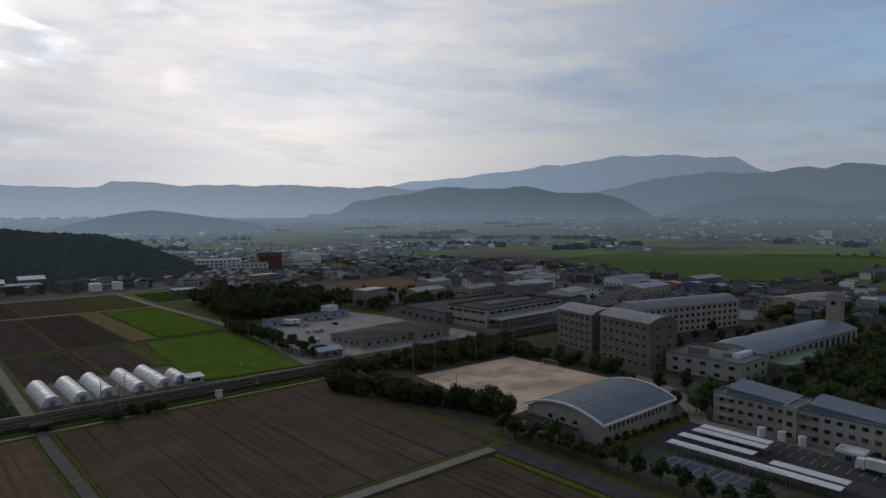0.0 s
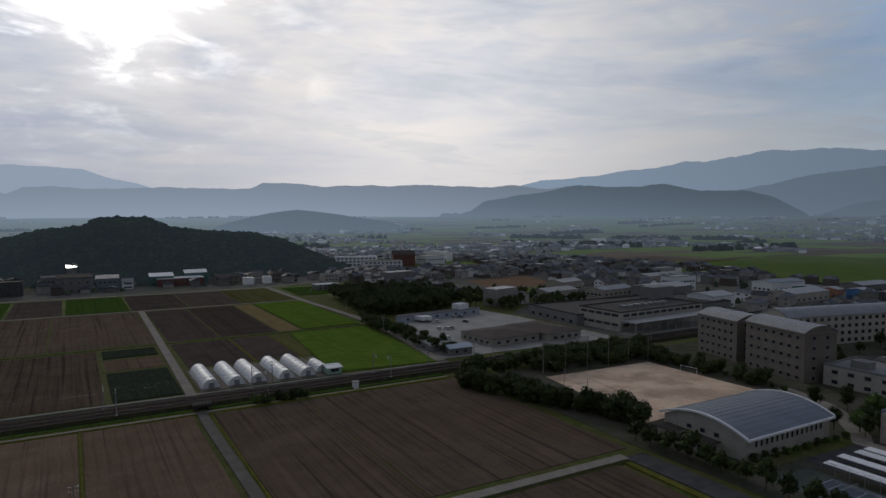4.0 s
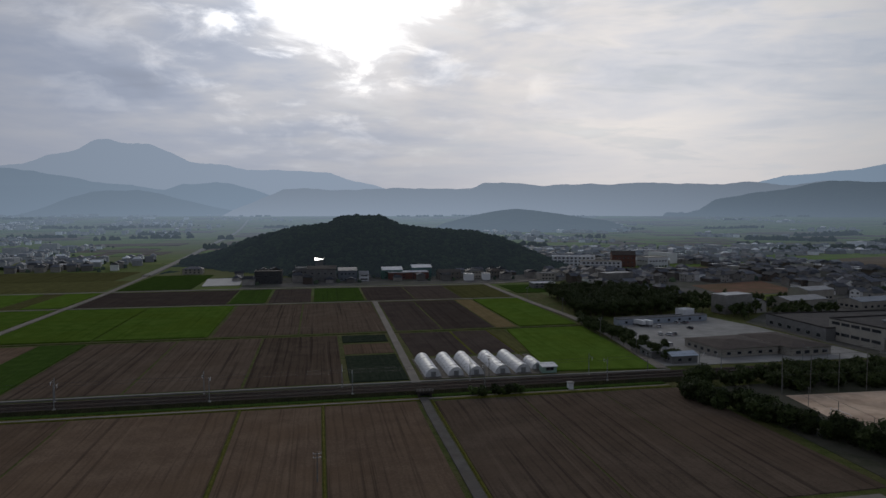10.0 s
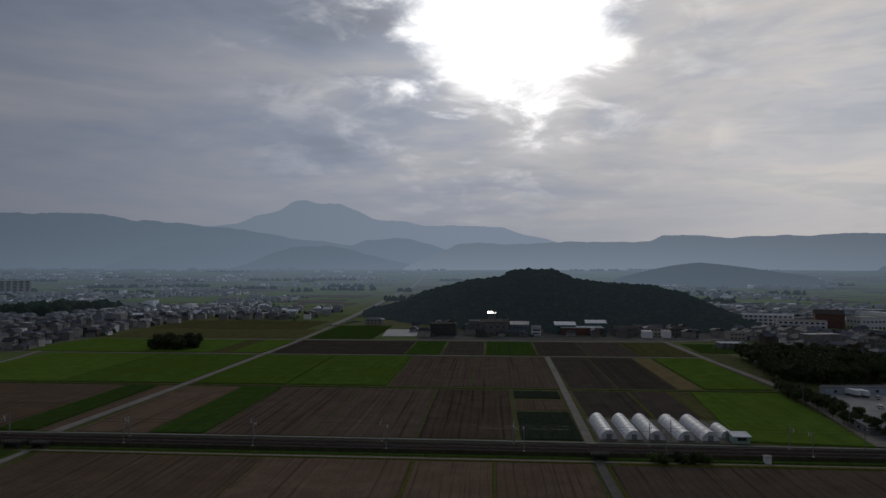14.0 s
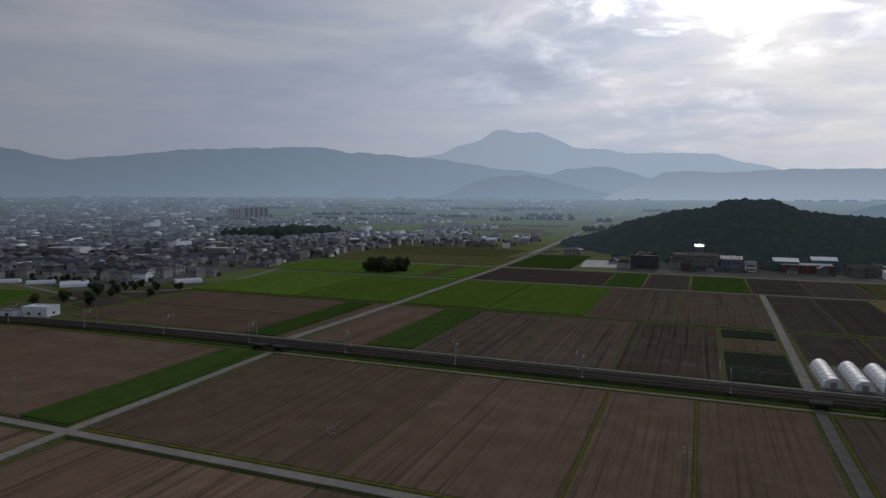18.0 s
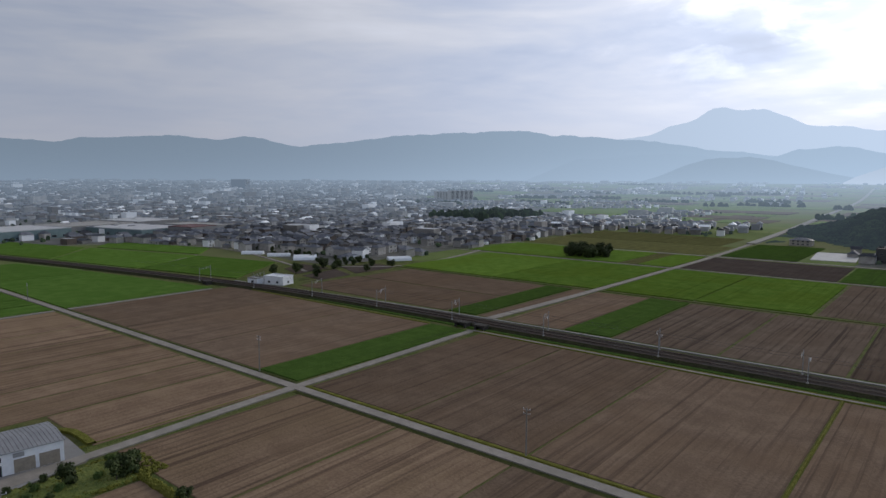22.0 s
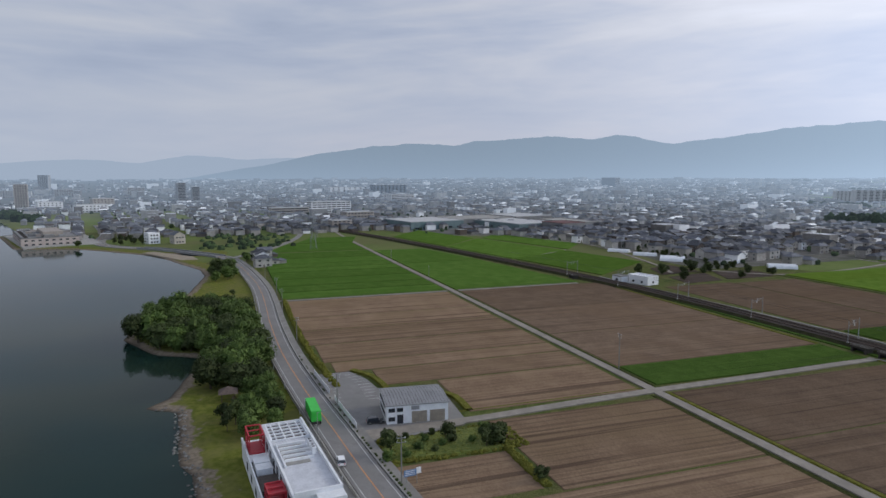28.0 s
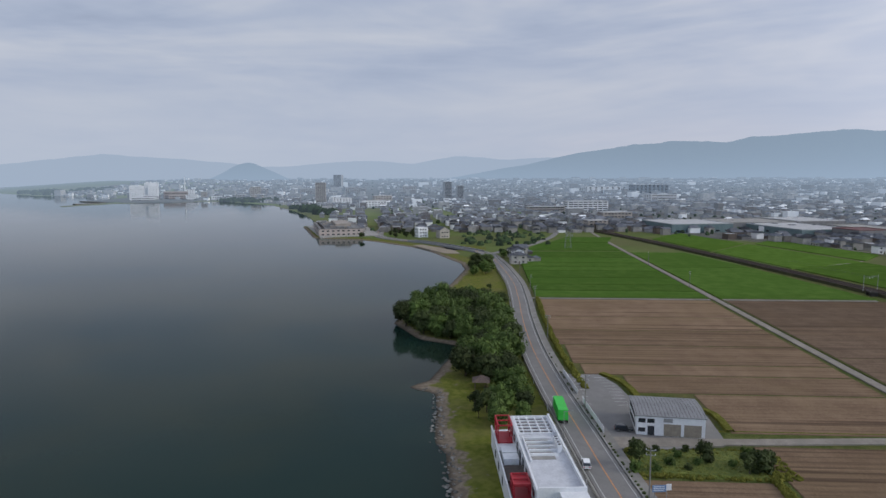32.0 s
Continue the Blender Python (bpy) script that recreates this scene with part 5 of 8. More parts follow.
# ---------------------------------------------------------------- railway fittings
def mast_kind():
    m = thing("catenary_mast", "grey steel catenary mast beside the track", "mast", 0, 0, -500)
    part("post", Geo().rod((0, 0, 0), (0, 0, 7.6), 0.15, 0.11, 6), STEEL, m)
    part("arm", Geo().rod((0, 0, 6.9), (0, -3.6, 6.9), 0.06).rod((0, 0, 5.9), (0, -2.6, 6.85), 0.05), STEEL, m)
    part("insulator", Geo().rod((0, -2.7, 5.9), (0, -2.7, 6.8), 0.09), WHITE, m)
    part("base", Geo().box(-.35, .35, -.35, .35, -1.9, 0.15), CONCRETE, m)
    return m


MAST = mast_kind()
for i in range(15):
    x = -345 + 44 * i
    y = float(np.interp(x, [p[0] for p in LINE[::-1]], [p[1] for p in LINE[::-1]]))
    copy_thing(MAST, pose(x, y + 4.4, 1.3))["group"] = "catenary masts"
    copy_thing(MAST, pose(x + 3, y - 4.4, 1.3, 0, 0, 180))["group"] = "catenary masts"
for c in (-2.0, 2.0):
    wires = Geo()
    pts = [(x, y + c, 7.7) for x, y in LINE if -420 < x < 320]
    for p, q in zip(pts, pts[1:]):
        wires.rod(p, q, 0.035, n=4)
    tagged(new("overhead_wire", mesh_of("overhead_wire", wires, DARKMETAL)), "thin dark overhead railway wire", "wire")


def underpass(x, w=4.0, y=203.4, turn=0.0):
    u = thing("underpass", "small concrete underpass carrying the railway over a lane", "underpass", x, y, 0, turn)
    part("abutment", Geo().box(-w / 2 - 0.6, -w / 2, -0.6, 3.0, -0.2, 1.9), SLEEPER, u)
    part("abutment", Geo().box(w / 2, w / 2 + 0.6, -0.6, 3.0, -0.2, 1.9), SLEEPER, u)
    part("deck", Geo().box(-w / 2 - 1.2, w / 2 + 1.2, -0.5, 3.2, 1.6, 2.2), SLEEPER, u)
    # Dark panel across the passage, in place of the shade inside.
    part("opening", Geo().box(-w / 2, w / 2, 1.2, 1.4, -0.1, 1.6), DARKMETAL, u, "dark panel standing for the shaded opening")
    g = Geo()
    for k in range(6):
        g.rod((-w / 2 - 1 + k * (w + 2) / 5, -0.4, 2.2), (-w / 2 - 1 + k * (w + 2) / 5, -0.4, 2.9), 0.03)
    g.rod((-w / 2 - 1, -0.4, 2.9), (w / 2 + 1, -0.4, 2.9), 0.03)
    part("railing", g, STEEL, u)
    return u


underpass(33.0, 3.2)
underpass(-158.0, 4.2)
underpass(-148.6, 3.2)
underpass(-333.0, 3.6, 193.4, -8.0)
w = thing("relay_cabin", "small white relay cabin beside the railway", "cabin", 83, 204.2, 0)
part("body", Geo().box(-0.9, 0.9, -0.8, 0.8, 0, 2.2), WHITE, w)
part("roof", Geo().box(-1.1, 1.1, -1.0, 1.0, 2.2, 2.4), CONCRETE, w)
block("rail_hut", "white flat-roofed equipment hut beside the railway", "hut", -304, 222, 14, 9, 4.3, WHITE, WHITE, 1, {"E": 1, "S": 2}, turn=14, win=(1.6, 1.2))
block("rail_hut_annex", "low white annex of the equipment hut", "hut", -314, 214, 7, 6, 3.2, WHITE, CONCRETE, 1, {"S": 1}, turn=14)


def pole(x, y, h=10.0, turn=0.0, arms=2, z=0.0, label="slim concrete utility pole with crossarms"):
    p = thing("utility_pole", label, "utility pole", x, y, z, turn, "utility poles")
    part("post", Geo().rod((0, 0, -0.3), (0, 0, h), 0.17, 0.10, 7), POLE, p)
    for k in range(arms):
        part("crossarm", Geo().box(-0.9, 0.9, -0.05, 0.05, h - 0.5 - 0.9 * k, h - 0.38 - 0.9 * k), STEEL, p)
        for s in (-0.8, 0.8):
            part("insulator", Geo().rod((s, 0, h - 0.38 - 0.9 * k), (s, 0, h - 0.12 - 0.9 * k), 0.05), WHITE, p)
    return p


for x, y, h, t in ((-116.2, 30.9, 10.3, 80), (-162.4, 26.2, 9.5, 80), (-71.5, 115.4, 11, 0), (-168.5, 113.8 + 1.4, 11.5, 0), (-1, 143, 7, 0), (-296, 23.8, 10, 85), (-330, 24, 10, 85), (-238, 24, 9, 85),
                   (-352, 111, 9, 0), (-440, 111, 9, 0), (-390, 22, 9, 85), (-440, 18, 9, 85), (120, 214 + 6, 8, 0), (60, 224.6, 8, 0), (131, 250, 9, 0), (133, 290, 9, 0), (141, 360, 9, 0), (139, 420, 9, 0)):
    pole(x, y, h, t)


def lattice_tower(x, y, h):
    t = thing("transmission_tower", "grey steel lattice transmission tower", "tower", x, y, 0)
    g = Geo()
    for a, b in ((-1, -1), (1, -1), (1, 1), (-1, 1)):
        g.rod((a * 2.6, b * 2.6, 0), (a * 0.5, b * 0.5, h), 0.14, 0.08, 4)
    part("leg", g, STEEL, t)
    g = Geo()
    for k in range(8):
        z0, z1 = h * k / 8, h * (k + 1) / 8
        q0, q1 = 2.6 - 2.1 * k / 8, 2.6 - 2.1 * (k + 1) / 8
        for (a, b), (c, d) in (((-1, -1), (1, -1)), ((1, -1), (1, 1)), ((1, 1), (-1, 1)), ((-1, 1), (-1, -1))):
            g.rod((a * q0, b * q0, z0), (c * q1, d * q1, z1), 0.06, n=4)
    part("bracing", g, STEEL, t)
    for k, l in ((0.98, 3.0), (0.88, 4.0), (0.78, 3.4)):
        part("crossarm", Geo().rod((0, -l, h * k), (0, l, h * k), 0.12, n=4), STEEL, t)


lattice_tower(-540, 70, 27)
lattice_tower(-644, 85, 27)

# ---------------------------------------------------------------- vehicles
def wheels(parent, xs, half, r=0.33):
    for x in xs:
        for s in (-1, 1):
            w_ = part("wheel", Geo().rod((x, s * (half - 0.2), r), (x, s * half, r), r, n=12), RUBBER, parent)
            part("rim", Geo().rod((x, s * (half - 0.02), r), (x, s * (half + 0.015), r), r * 0.6, n=10), STEEL, w_)


def car_kind(paint, label):
    c = thing("car", label, "car", 0, 0, -500)
    g = Geo().solid([(-2.1, -.8, .35), (2.1, -.8, .35), (2.1, .8, .35), (-2.1, .8, .35), (-2.15, -.84, .85), (2.1, -.84, .75), (2.1, .84, .75), (-2.15, .84, .85)],
                    [(3, 2, 1, 0), (4, 5, 6, 7), (0, 1, 5, 4), (1, 2, 6, 5), (2, 3, 7, 6), (3, 0, 4, 7)])
    part("body", g, paint, c)
    part("cabin", Geo().solid([(-2.0, -.8, .85), (1.1, -.8, .8), (1.1, .8, .8), (-2.0, .8, .85), (-1.7, -.66, 1.45), (.3, -.66, 1.45), (.3, .66, 1.45), (-1.7, .66, 1.45)],
                              [(4, 5, 6, 7), (0, 1, 5, 4), (1, 2, 6, 5), (2, 3, 7, 6), (3, 0, 4, 7)]), GLASS, c, "dark glass")
    part("roof", Geo().box(-1.75, .35, -.68, .68, 1.44, 1.52, inset=0.05), paint, c)
    for s in (-.55, .55):
        part("headlight", Geo().box(2.06, 2.13, s - .18, s + .18, .58, .72), WHITE, c)
        part("tail_light", Geo().box(-2.18, -2.1, s - .15, s + .15, .62, .82), RED, c)
    wheels(c, (-1.3, 1.3), 0.84)
    return c


CARS = [car_kind(CARWHITE, "small white hatchback car"), car_kind(CARDARK, "small dark parked car"), car_kind(STEEL, "small silver parked car")]


def park(k, x, y, turn, z=0.0, group="", label=""):
    c = copy_thing(CARS[k], pose(x, y, z, 0, 0, turn))
    if group:
        c["group"] = group
    if label:
        c["label"] = label
    return c


def truck(x, y, turn, z, box_mat, label, length=9.6, w=2.45, h=3.6, cab_mat=None):
    t = thing("truck", label, "truck", x, y, z, turn)
    part("cargo_box", Geo().box(-length / 2, length / 2, -w / 2, w / 2, 1.05, h, inset=0.04), box_mat, t)
    ribs = Geo()
    for k in range(int(length / 0.8)):
        xx = -length / 2 + 0.4 + k * 0.8
        ribs.box(xx - .04, xx + .04, -w / 2 - .03, -w / 2 + .02, 1.1, h - .1).box(xx - .04, xx + .04, w / 2 - .02, w / 2 + .03, 1.1, h - .1)
    part("side_rib", ribs, box_mat, t)
    part("rear_door", Geo().box(-length / 2 - .05, -length / 2, -w / 2 + .1, -.03, 1.15, h - .15).box(-length / 2 - .05, -length / 2, .03, w / 2 - .1, 1.15, h - .15), box_mat, t)
    part("chassis", Geo().box(-length / 2, length / 2 + 1.9, -.5, .5, .6, 1.05), DARKMETAL, t)
    c0 = length / 2 + 0.15
    cab = part("cab", Geo().solid([(c0, -w / 2, .55), (c0 + 1.9, -w / 2, .55), (c0 + 1.9, w / 2, .55), (c0, w / 2, .55), (c0, -w / 2, 2.9), (c0 + 1.7, -w / 2 + .05, 2.8), (c0 + 1.7, w / 2 - .05, 2.8), (c0, w / 2, 2.9)],
                                  [(3, 2, 1, 0), (4, 5, 6, 7), (0, 1, 5, 4), (1, 2, 6, 5), (2, 3, 7, 6), (3, 0, 4, 7)]), cab_mat or WHITE, t, "white cab")
    part("windscreen", Geo().solid([(c0 + 1.9, -w / 2 + .15, 1.6), (c0 + 1.9, w / 2 - .15, 1.6), (c0 + 1.76, w / 2 - .2, 2.6), (c0 + 1.76, -w / 2 + .2, 2.6)], [(0, 1, 2, 3)]), GLASS, cab)
    wheels(t, (-length / 2 + 1.0, -length / 2 + 2.2, c0 + 0.8), w / 2, 0.5)
    return t


truck(-157.0, 19.3, 181, 0.43, GREEN, "green box lorry with a white cab on the lakeside road", 10.2)
park(0, -129.5, 21.4, 176, 0.43, label="white car driving on the lakeside road")

# ---------------------------------------------------------------- warehouse by the road
setting("pavement_car_park", Geo().slab([(-193, 24), (-148, 27.5), (-139, 29.5), (-139, 40), (-142, 54), (-146, 55), (-160, 56), (-164, 38), (-172, 40), (-184, 38.5), (-193, 35)], -0.1, 0.3), ASPHALT, "grey asphalt car park", "car park")
bays = Geo()
for k in range(10):
    x = -190 + k * 2.6
    bays.solid([(x, 33 + min(k, 4) * .5, .315), (x + .16, 33 + min(k, 4) * .5, .315), (x + .16, 37 + min(k, 4) * .4, .315), (x, 37 + min(k, 4) * .4, .315)], [(0, 1, 2, 3)])
for k in range(9):
    x = -189 + k * 2.7
    bays.solid([(x, 24.9, .315), (x + .16, 24.9, .315), (x + .16, 28.6, .315), (x, 28.6, .315)], [(0, 1, 2, 3)])
setting("grass_bund", ribbon(Geo(), curve_points([(-194, 36), (-186, 40.5), (-174, 42), (-166, 40), (-164.5, 44), (-163.5, 57), (-150, 58)], 3), -.9, .9, -.1, .7), BUND, "bund of yellow weeds round the car park", "bund")
setting("pavement_drive", Geo().slab([(-145.5, 28.5), (-139.5, 29), (-141.5, 53.5), (-145.2, 53.5)], 0, .34), LANE, "pale concrete drive before the warehouse", "drive")
setting("trim_parking_bays", bays, ROADWHITE, "faded white parking bays", "road marking")

wh = thing("warehouse", "white two-storey warehouse with a grey roof and two shutters", "warehouse", -153.0, 43.9, 0.25, -96.0)
part("wall", Geo().gabled_walls(-7.6, 7.6, -6.6, 6.6, -0.3, 4.6, 0.5, "x"), WHITE, wh)
part("roof", Geo().gable(-7.6, 7.6, -6.6, 6.6, 4.6, 0.5, 0.35, 0.16, "x"), ROOFGREY, wh)
seams = Geo()
for k in range(20):
    xx = -7.6 + k * 0.8
    for s in (-1, 1):
        seams.solid([(xx - .04, s * 6.9, 4.77), (xx + .04, s * 6.9, 4.77), (xx + .04, 0, 5.30), (xx - .04, 0, 5.30)], [(0, 1, 2, 3) if s < 0 else (3, 2, 1, 0)])
part("roof_seams", seams, ROOFDARK, wh)
SHUTTER = surf("shutter", (.22, .19, .15), (.29, .25, .2), 1.0, .6)
for x in (-0.4, -4.9):
    sh = part("shutter", Geo().box(x - 1.9, x + 1.9, 6.58, 6.66, 0.1, 2.9), SHUTTER, wh, "brown roller shutter")
    part("slat", Geo().box(x - 1.9, x + 1.9, 6.64, 6.69, 1.0, 1.08).box(x - 1.9, x + 1.9, 6.64, 6.69, 1.9, 1.98), SHUTTER, sh)
for x, z in ((6.4, 3.0), (4.4, 3.0), (6.4, 0.8)):
    part("window", window_mesh(1.6, 1.0, DARKMETAL), None, wh, at=pose(x, 6.6, z, 0, 0, 180))
part("door", Geo().box(3.6, 5.1, 6.58, 6.68, 0.1, 2.3), GLASS, wh, "glass entrance door")
part("sign_panel", Geo().box(-.4, 1.6, 6.6, 6.68, 3.3, 4.2), ROOFGREY, wh, "blank grey panel")
for y in (-4.5, -2.0, 0.5, 3.0):
    for z in (0.8, 3.0):
        part("window", window_mesh(1.7, 1.2, DARKMETAL), None, wh, at=pose(7.6, y, z, 0, 0, 90))
park(1, -149.2, 33.2, 84, 0.3, label="dark car parked at the warehouse wall")
park(2, -161.5, 54.0, 10, 0.3, label="silver car parked behind the warehouse")

fence = thing("white_fence", "low white panel fence along the car park", "fence", 0, 0, 0.35)
fa, fb = Vector((-192.6, 24.4, 0)), Vector((-147.0, 28.2, 0))
for k in range(24):
    if k in (10, 11, 12):
        continue
    p, q = fa.lerp(fb, k / 24), fa.lerp(fb, (k + 0.94) / 24)
    d = (q - p).normalized()
    n = Vector((-d.y, d.x, 0)) * 0.05
    part("panel", Geo().solid([p - n, q - n, q + n, p + n] + [v + Vector((0, 0, 1.5)) for v in (p - n, q - n, q + n, p + n)],
                              [(3, 2, 1, 0), (4, 5, 6, 7), (0, 1, 5, 4), (1, 2, 6, 5), (2, 3, 7, 6), (3, 0, 4, 7)]), WHITE, fence)
    part("post", Geo().rod(p, p + Vector((0, 0, 1.75)), 0.07), WHITE, fence)
sg = thing("roadside_sign", "blue and white sign board on two posts", "sign", -116.4, 33.0, 0.1, 96)
for x in (-1.1, 1.1):
    part("post", Geo().rod((x, 0, 0), (x, 0, 3.2), 0.06), STEEL, sg)
part("board", Geo().box(-1.6, 1.0, -.06, .06, 1.7, 3.0), surf("sign_blue", (.12, .2, .34), (.16, .25, .4), .8, .5), sg, "blue board with unreadable bars")
part("board", Geo().box(1.04, 2.0, -.06, .06, 2.0, 3.2), WHITE, sg, "white board")
for z in (2.0, 2.35, 2.7):
    part("text_bar", Geo().box(-1.4, .7, -.08, .08, z, z + .1), WHITE, sg)
setting("ground_bush_bank", Geo().slab([(-138.5, 31), (-127, 29.5), (-125, 58), (-139, 57)], -0.1, 0.6, 1.4), surf("bank_weeds", (.085, .115, .018), (.16, .18, .032), 1.6, .9, bump=.3, fine=.4), "weedy green bank", "bank")
plant_area(BUSH, -138.5, -127.5, 31, 57, 12, 0.8, "bushes on the bank", 3.0)
for x, y, s in ((-128.6, 57.0, 1.7), (-131.4, 58.6, 1.3), (-133.0, 47.0, 1.3), (-136.5, 33.5, 1.2), (-109.5, 57.6, .9)):
    plant(BUSH, x, y, s, group="bushes on the bank")
wild = []
br = random.Random(15)
for _ in range(900):
    wild.append((br.uniform(-139.5, -125.5), br.uniform(31, 63), .12, br.uniform(.25, .75), br.uniform(.2, .75)))
for _ in range(330):
    wild.append((br.uniform(-126, -107), 57.6 + br.uniform(-.7, .7), .25, br.uniform(.35, .7), br.uniform(.5, 1.0)))
canopy("bank_weeds", wild, BUND, "rank yellow-green weeds and low hedge on the bank", "weeds", shapes=TUFTS)
for x, y, s in ((-131, 32.5, 1.0), (-134, 46, 0.8), (-128.5, 56, 1.15), (-127.5, 53.5, 0.9), (-110, 59, 0.5)):
    plant(SMALL, x, y, s, 0.3, group="bushes on the bank")

# ---------------------------------------------------------------- white lakeside restaurant building
re_ = thing("lakeside_building", "white flat-roofed lakeside building with red steel frames", "building", -138.6, 10.3, 0, 5.2)
part("wall", Geo().box(0, 34, -4.2, 4.2, -1, 7.0), WHITE, re_)
part("parapet", Geo().box(-.1, 34.1, 3.9, 4.3, 7.0, 7.9).box(-.1, 34.1, -4.3, -3.9, 7.0, 7.5).box(-.1, .3, -3.9, 3.9, 7.0, 7.5).box(33.7, 34.1, -3.9, 3.9, 7, 7.9), WHITE, re_)
part("roof_deck", Geo().box(9.6, 33.7, -3.9, 3.9, 6.9, 7.15), surf("white_roof_membrane", (.43, .44, .47), (.56, .57, .60), 2.0, .6, fine=.4), re_)
pg = part("pergola", Geo().box(.3, 9.6, -3.9, -3.5, 7.0, 7.6), WHITE, re_, "white roof pergola")
part("beam", Geo().box(.3, 9.6, 3.5, 3.9, 7.0, 7.6), WHITE, pg)
for k in range(6):
    x = 0.9 + k * 1.7
    part("beam", Geo().box(x - .14, x + .14, -3.5, 3.5, 7.15, 7.5), WHITE, pg)
for k in range(4):
    y = -2.6 + k * 1.75
    part("beam", Geo().box(.4, 9.5, y - .12, y + .12, 7.2, 7.45), WHITE, pg)
part("terrace_floor", Geo().box(.4, 9.5, -3.8, 3.8, 6.0, 7.02), surf("dark_deck", (.05, .035, .035), (.09, .06, .058), 1.0, .8), re_, "dark roof terrace")
for k in range(5):
    x = 12.2 + k * 1.9
    part("roof_duct", Geo().box(x, x + .3, -3.0, 2.4, 7.15, 7.7), WHITE, re_)
part("roof_duct", Geo().box(11.5, 22.5, -3.4, -3.1, 7.15, 7.6), WHITE, re_)
part("roof_recess", Geo().box(12.0, 21.5, -2.9, 1.6, 7.16, 7.22), CONCRETE, re_)
for x, y in ((14.5, 2.8), (15.6, 2.8), (17.2, 2.8), (18.3, 2.8)):
    au = part("air_unit", Geo().box(x - .42, x + .42, y - .4, y + .4, 7.15, 8.7), WHITE, re_, "white air-conditioning unit")
    part("fan", Geo().rod((x, y, 8.7), (x, y, 8.78), .3, n=10), DARKMETAL, au)
part("end_block", Geo().box(34.1, 36.6, -.4, 4.3, -1, 7.2), WHITE, re_)
part("wing", Geo().box(-2.0, 33, -8.2, -4.2, -1, 3.6), WHITE, re_)
part("wing_parapet", Geo().box(-2.0, 33, -8.3, -8.0, 3.6, 4.6), WHITE, re_)
part("wing_terrace", Geo().box(9.5, 33, -8.0, -4.2, 3.6, 3.72), surf("dark_tiles", (.03, .03, .032), (.06, .058, .06), 1.0, .7), re_)
for x0, x1, z0, z1 in ((-0.5, 5.6, 3.6, 7.6), (25.5, 30.0, 3.6, 6.6)):
    fr = part("red_frame", Geo().box(x0, x1, -7.6, -4.4, z0, z0 + 0.25), RED, re_, "red steel frame")
    for x in (x0 + .15, (x0 + x1) / 2, x1 - .15):
        for y in (-7.5, -4.6):
            part("column", Geo().box(x - .12, x + .12, y - .12, y + .12, z0, z1), RED, fr)
    for z in (z0 + 1.6, z1 - .2):
        for y in (-7.5, -4.6):
            part("girder", Geo().box(x0, x1, y - .12, y + .12, z, z + .22), RED, fr)
    for x in (x0 + .12, (x0 + x1) / 2, x1 - .12):
        part("girder", Geo().box(x - .12, x + .12, -7.38, -4.72, z1 - .2, z1 + .02), RED, fr)
    if x0 > 10:
        part("screen", Geo().box(x0 + .1, x1 - .1, -7.5, -4.6, z1 - .5, z1 - .3), RED, fr)
part("awning", Geo().box(13.6, 16.3, -7.6, -4.6, 3.7, 5.0), WHITE, re_, "white roof box")
part("wing_step", Geo().box(17.5, 24, -8.0, -4.2, 3.6, 4.3), surf("deck_boards", (.05, .04, .035), (.09, .075, .065), .6, .8), re_)
part("awning", Geo().box(10.5, 13.2, -7.6, -4.6, 3.7, 5.0), WHITE, re_, "white roof boxes")
windows(re_, "S", 0, 34, -4.2, 4.2, [4.6], 8, 1.8, 1.5, DARKMETAL)
windows(re_, "W", 0, 34, -4.2, 4.2, [1.0, 4.2], 3, 1.6, 1.4, DARKMETAL)
windows(re_, "E", 0, 34, -4.2, 4.2, [1.0, 4.6], 3, 1.6, 1.4, DARKMETAL)
for x in (2, 8, 14):
    part("window", window_mesh(1.2, 1.6, DARKMETAL), None, re_, at=pose(x + 5, -8.2, 1.2, 0, 0, 0))

weeds = []
wr = random.Random(8)
for a_, b_ in zip(MAIN, MAIN[1:]):
    if -318 < a_[0] < -176:
        d_ = math.hypot(b_[0] - a_[0], b_[1] - a_[1])
        nx_, ny_ = -(b_[1] - a_[1]) / d_, (b_[0] - a_[0]) / d_
        for k in range(16):
            q, o = wr.random(), wr.uniform(-10.0, -8.2)
            weeds.append((a_[0] + (b_[0] - a_[0]) * q + nx_ * o, a_[1] + (b_[1] - a_[1]) * q + ny_ * o, .35, wr.uniform(.35, .8), wr.uniform(.4, 1.1)))
canopy("roadside_weeds", weeds, BUND, "tall yellow-green weeds beside the lakeside road", "weeds", shapes=TUFTS)
setting("pavement_lake_side", ribbon(Geo(), [p for p in MAIN if -152 < p[0] < -60], 4.6, 7.4, -.3, .45), PATHSTONE, "pale concrete strip between the road and the lakeside building", "pavement")
shrubs = []
for a_, b_ in zip(MAIN, MAIN[1:]):
    if -212 < a_[0] < -84:
        for k in range(3):
            if wr.random() < .7:
                q = (k + wr.random() * .6) / 3
                d_ = math.hypot(b_[0] - a_[0], b_[1] - a_[1])
                nx_, ny_ = -(b_[1] - a_[1]) / d_, (b_[0] - a_[0]) / d_
                shrubs.append((a_[0] + (b_[0] - a_[0]) * q - nx_ * 4.7, a_[1] + (b_[1] - a_[1]) * q - ny_ * 4.7, .68, wr.uniform(.22, .42), wr.uniform(.2, .42)))
canopy("pavement_shrubs", shrubs, LEAF, "low dark shrubs between the footpath and the road", "shrubs", shapes=TUFTS)
pv = thing("pavilion", "small open pavilion with a brown hipped roof", "pavilion", -179, -0.5, 0)
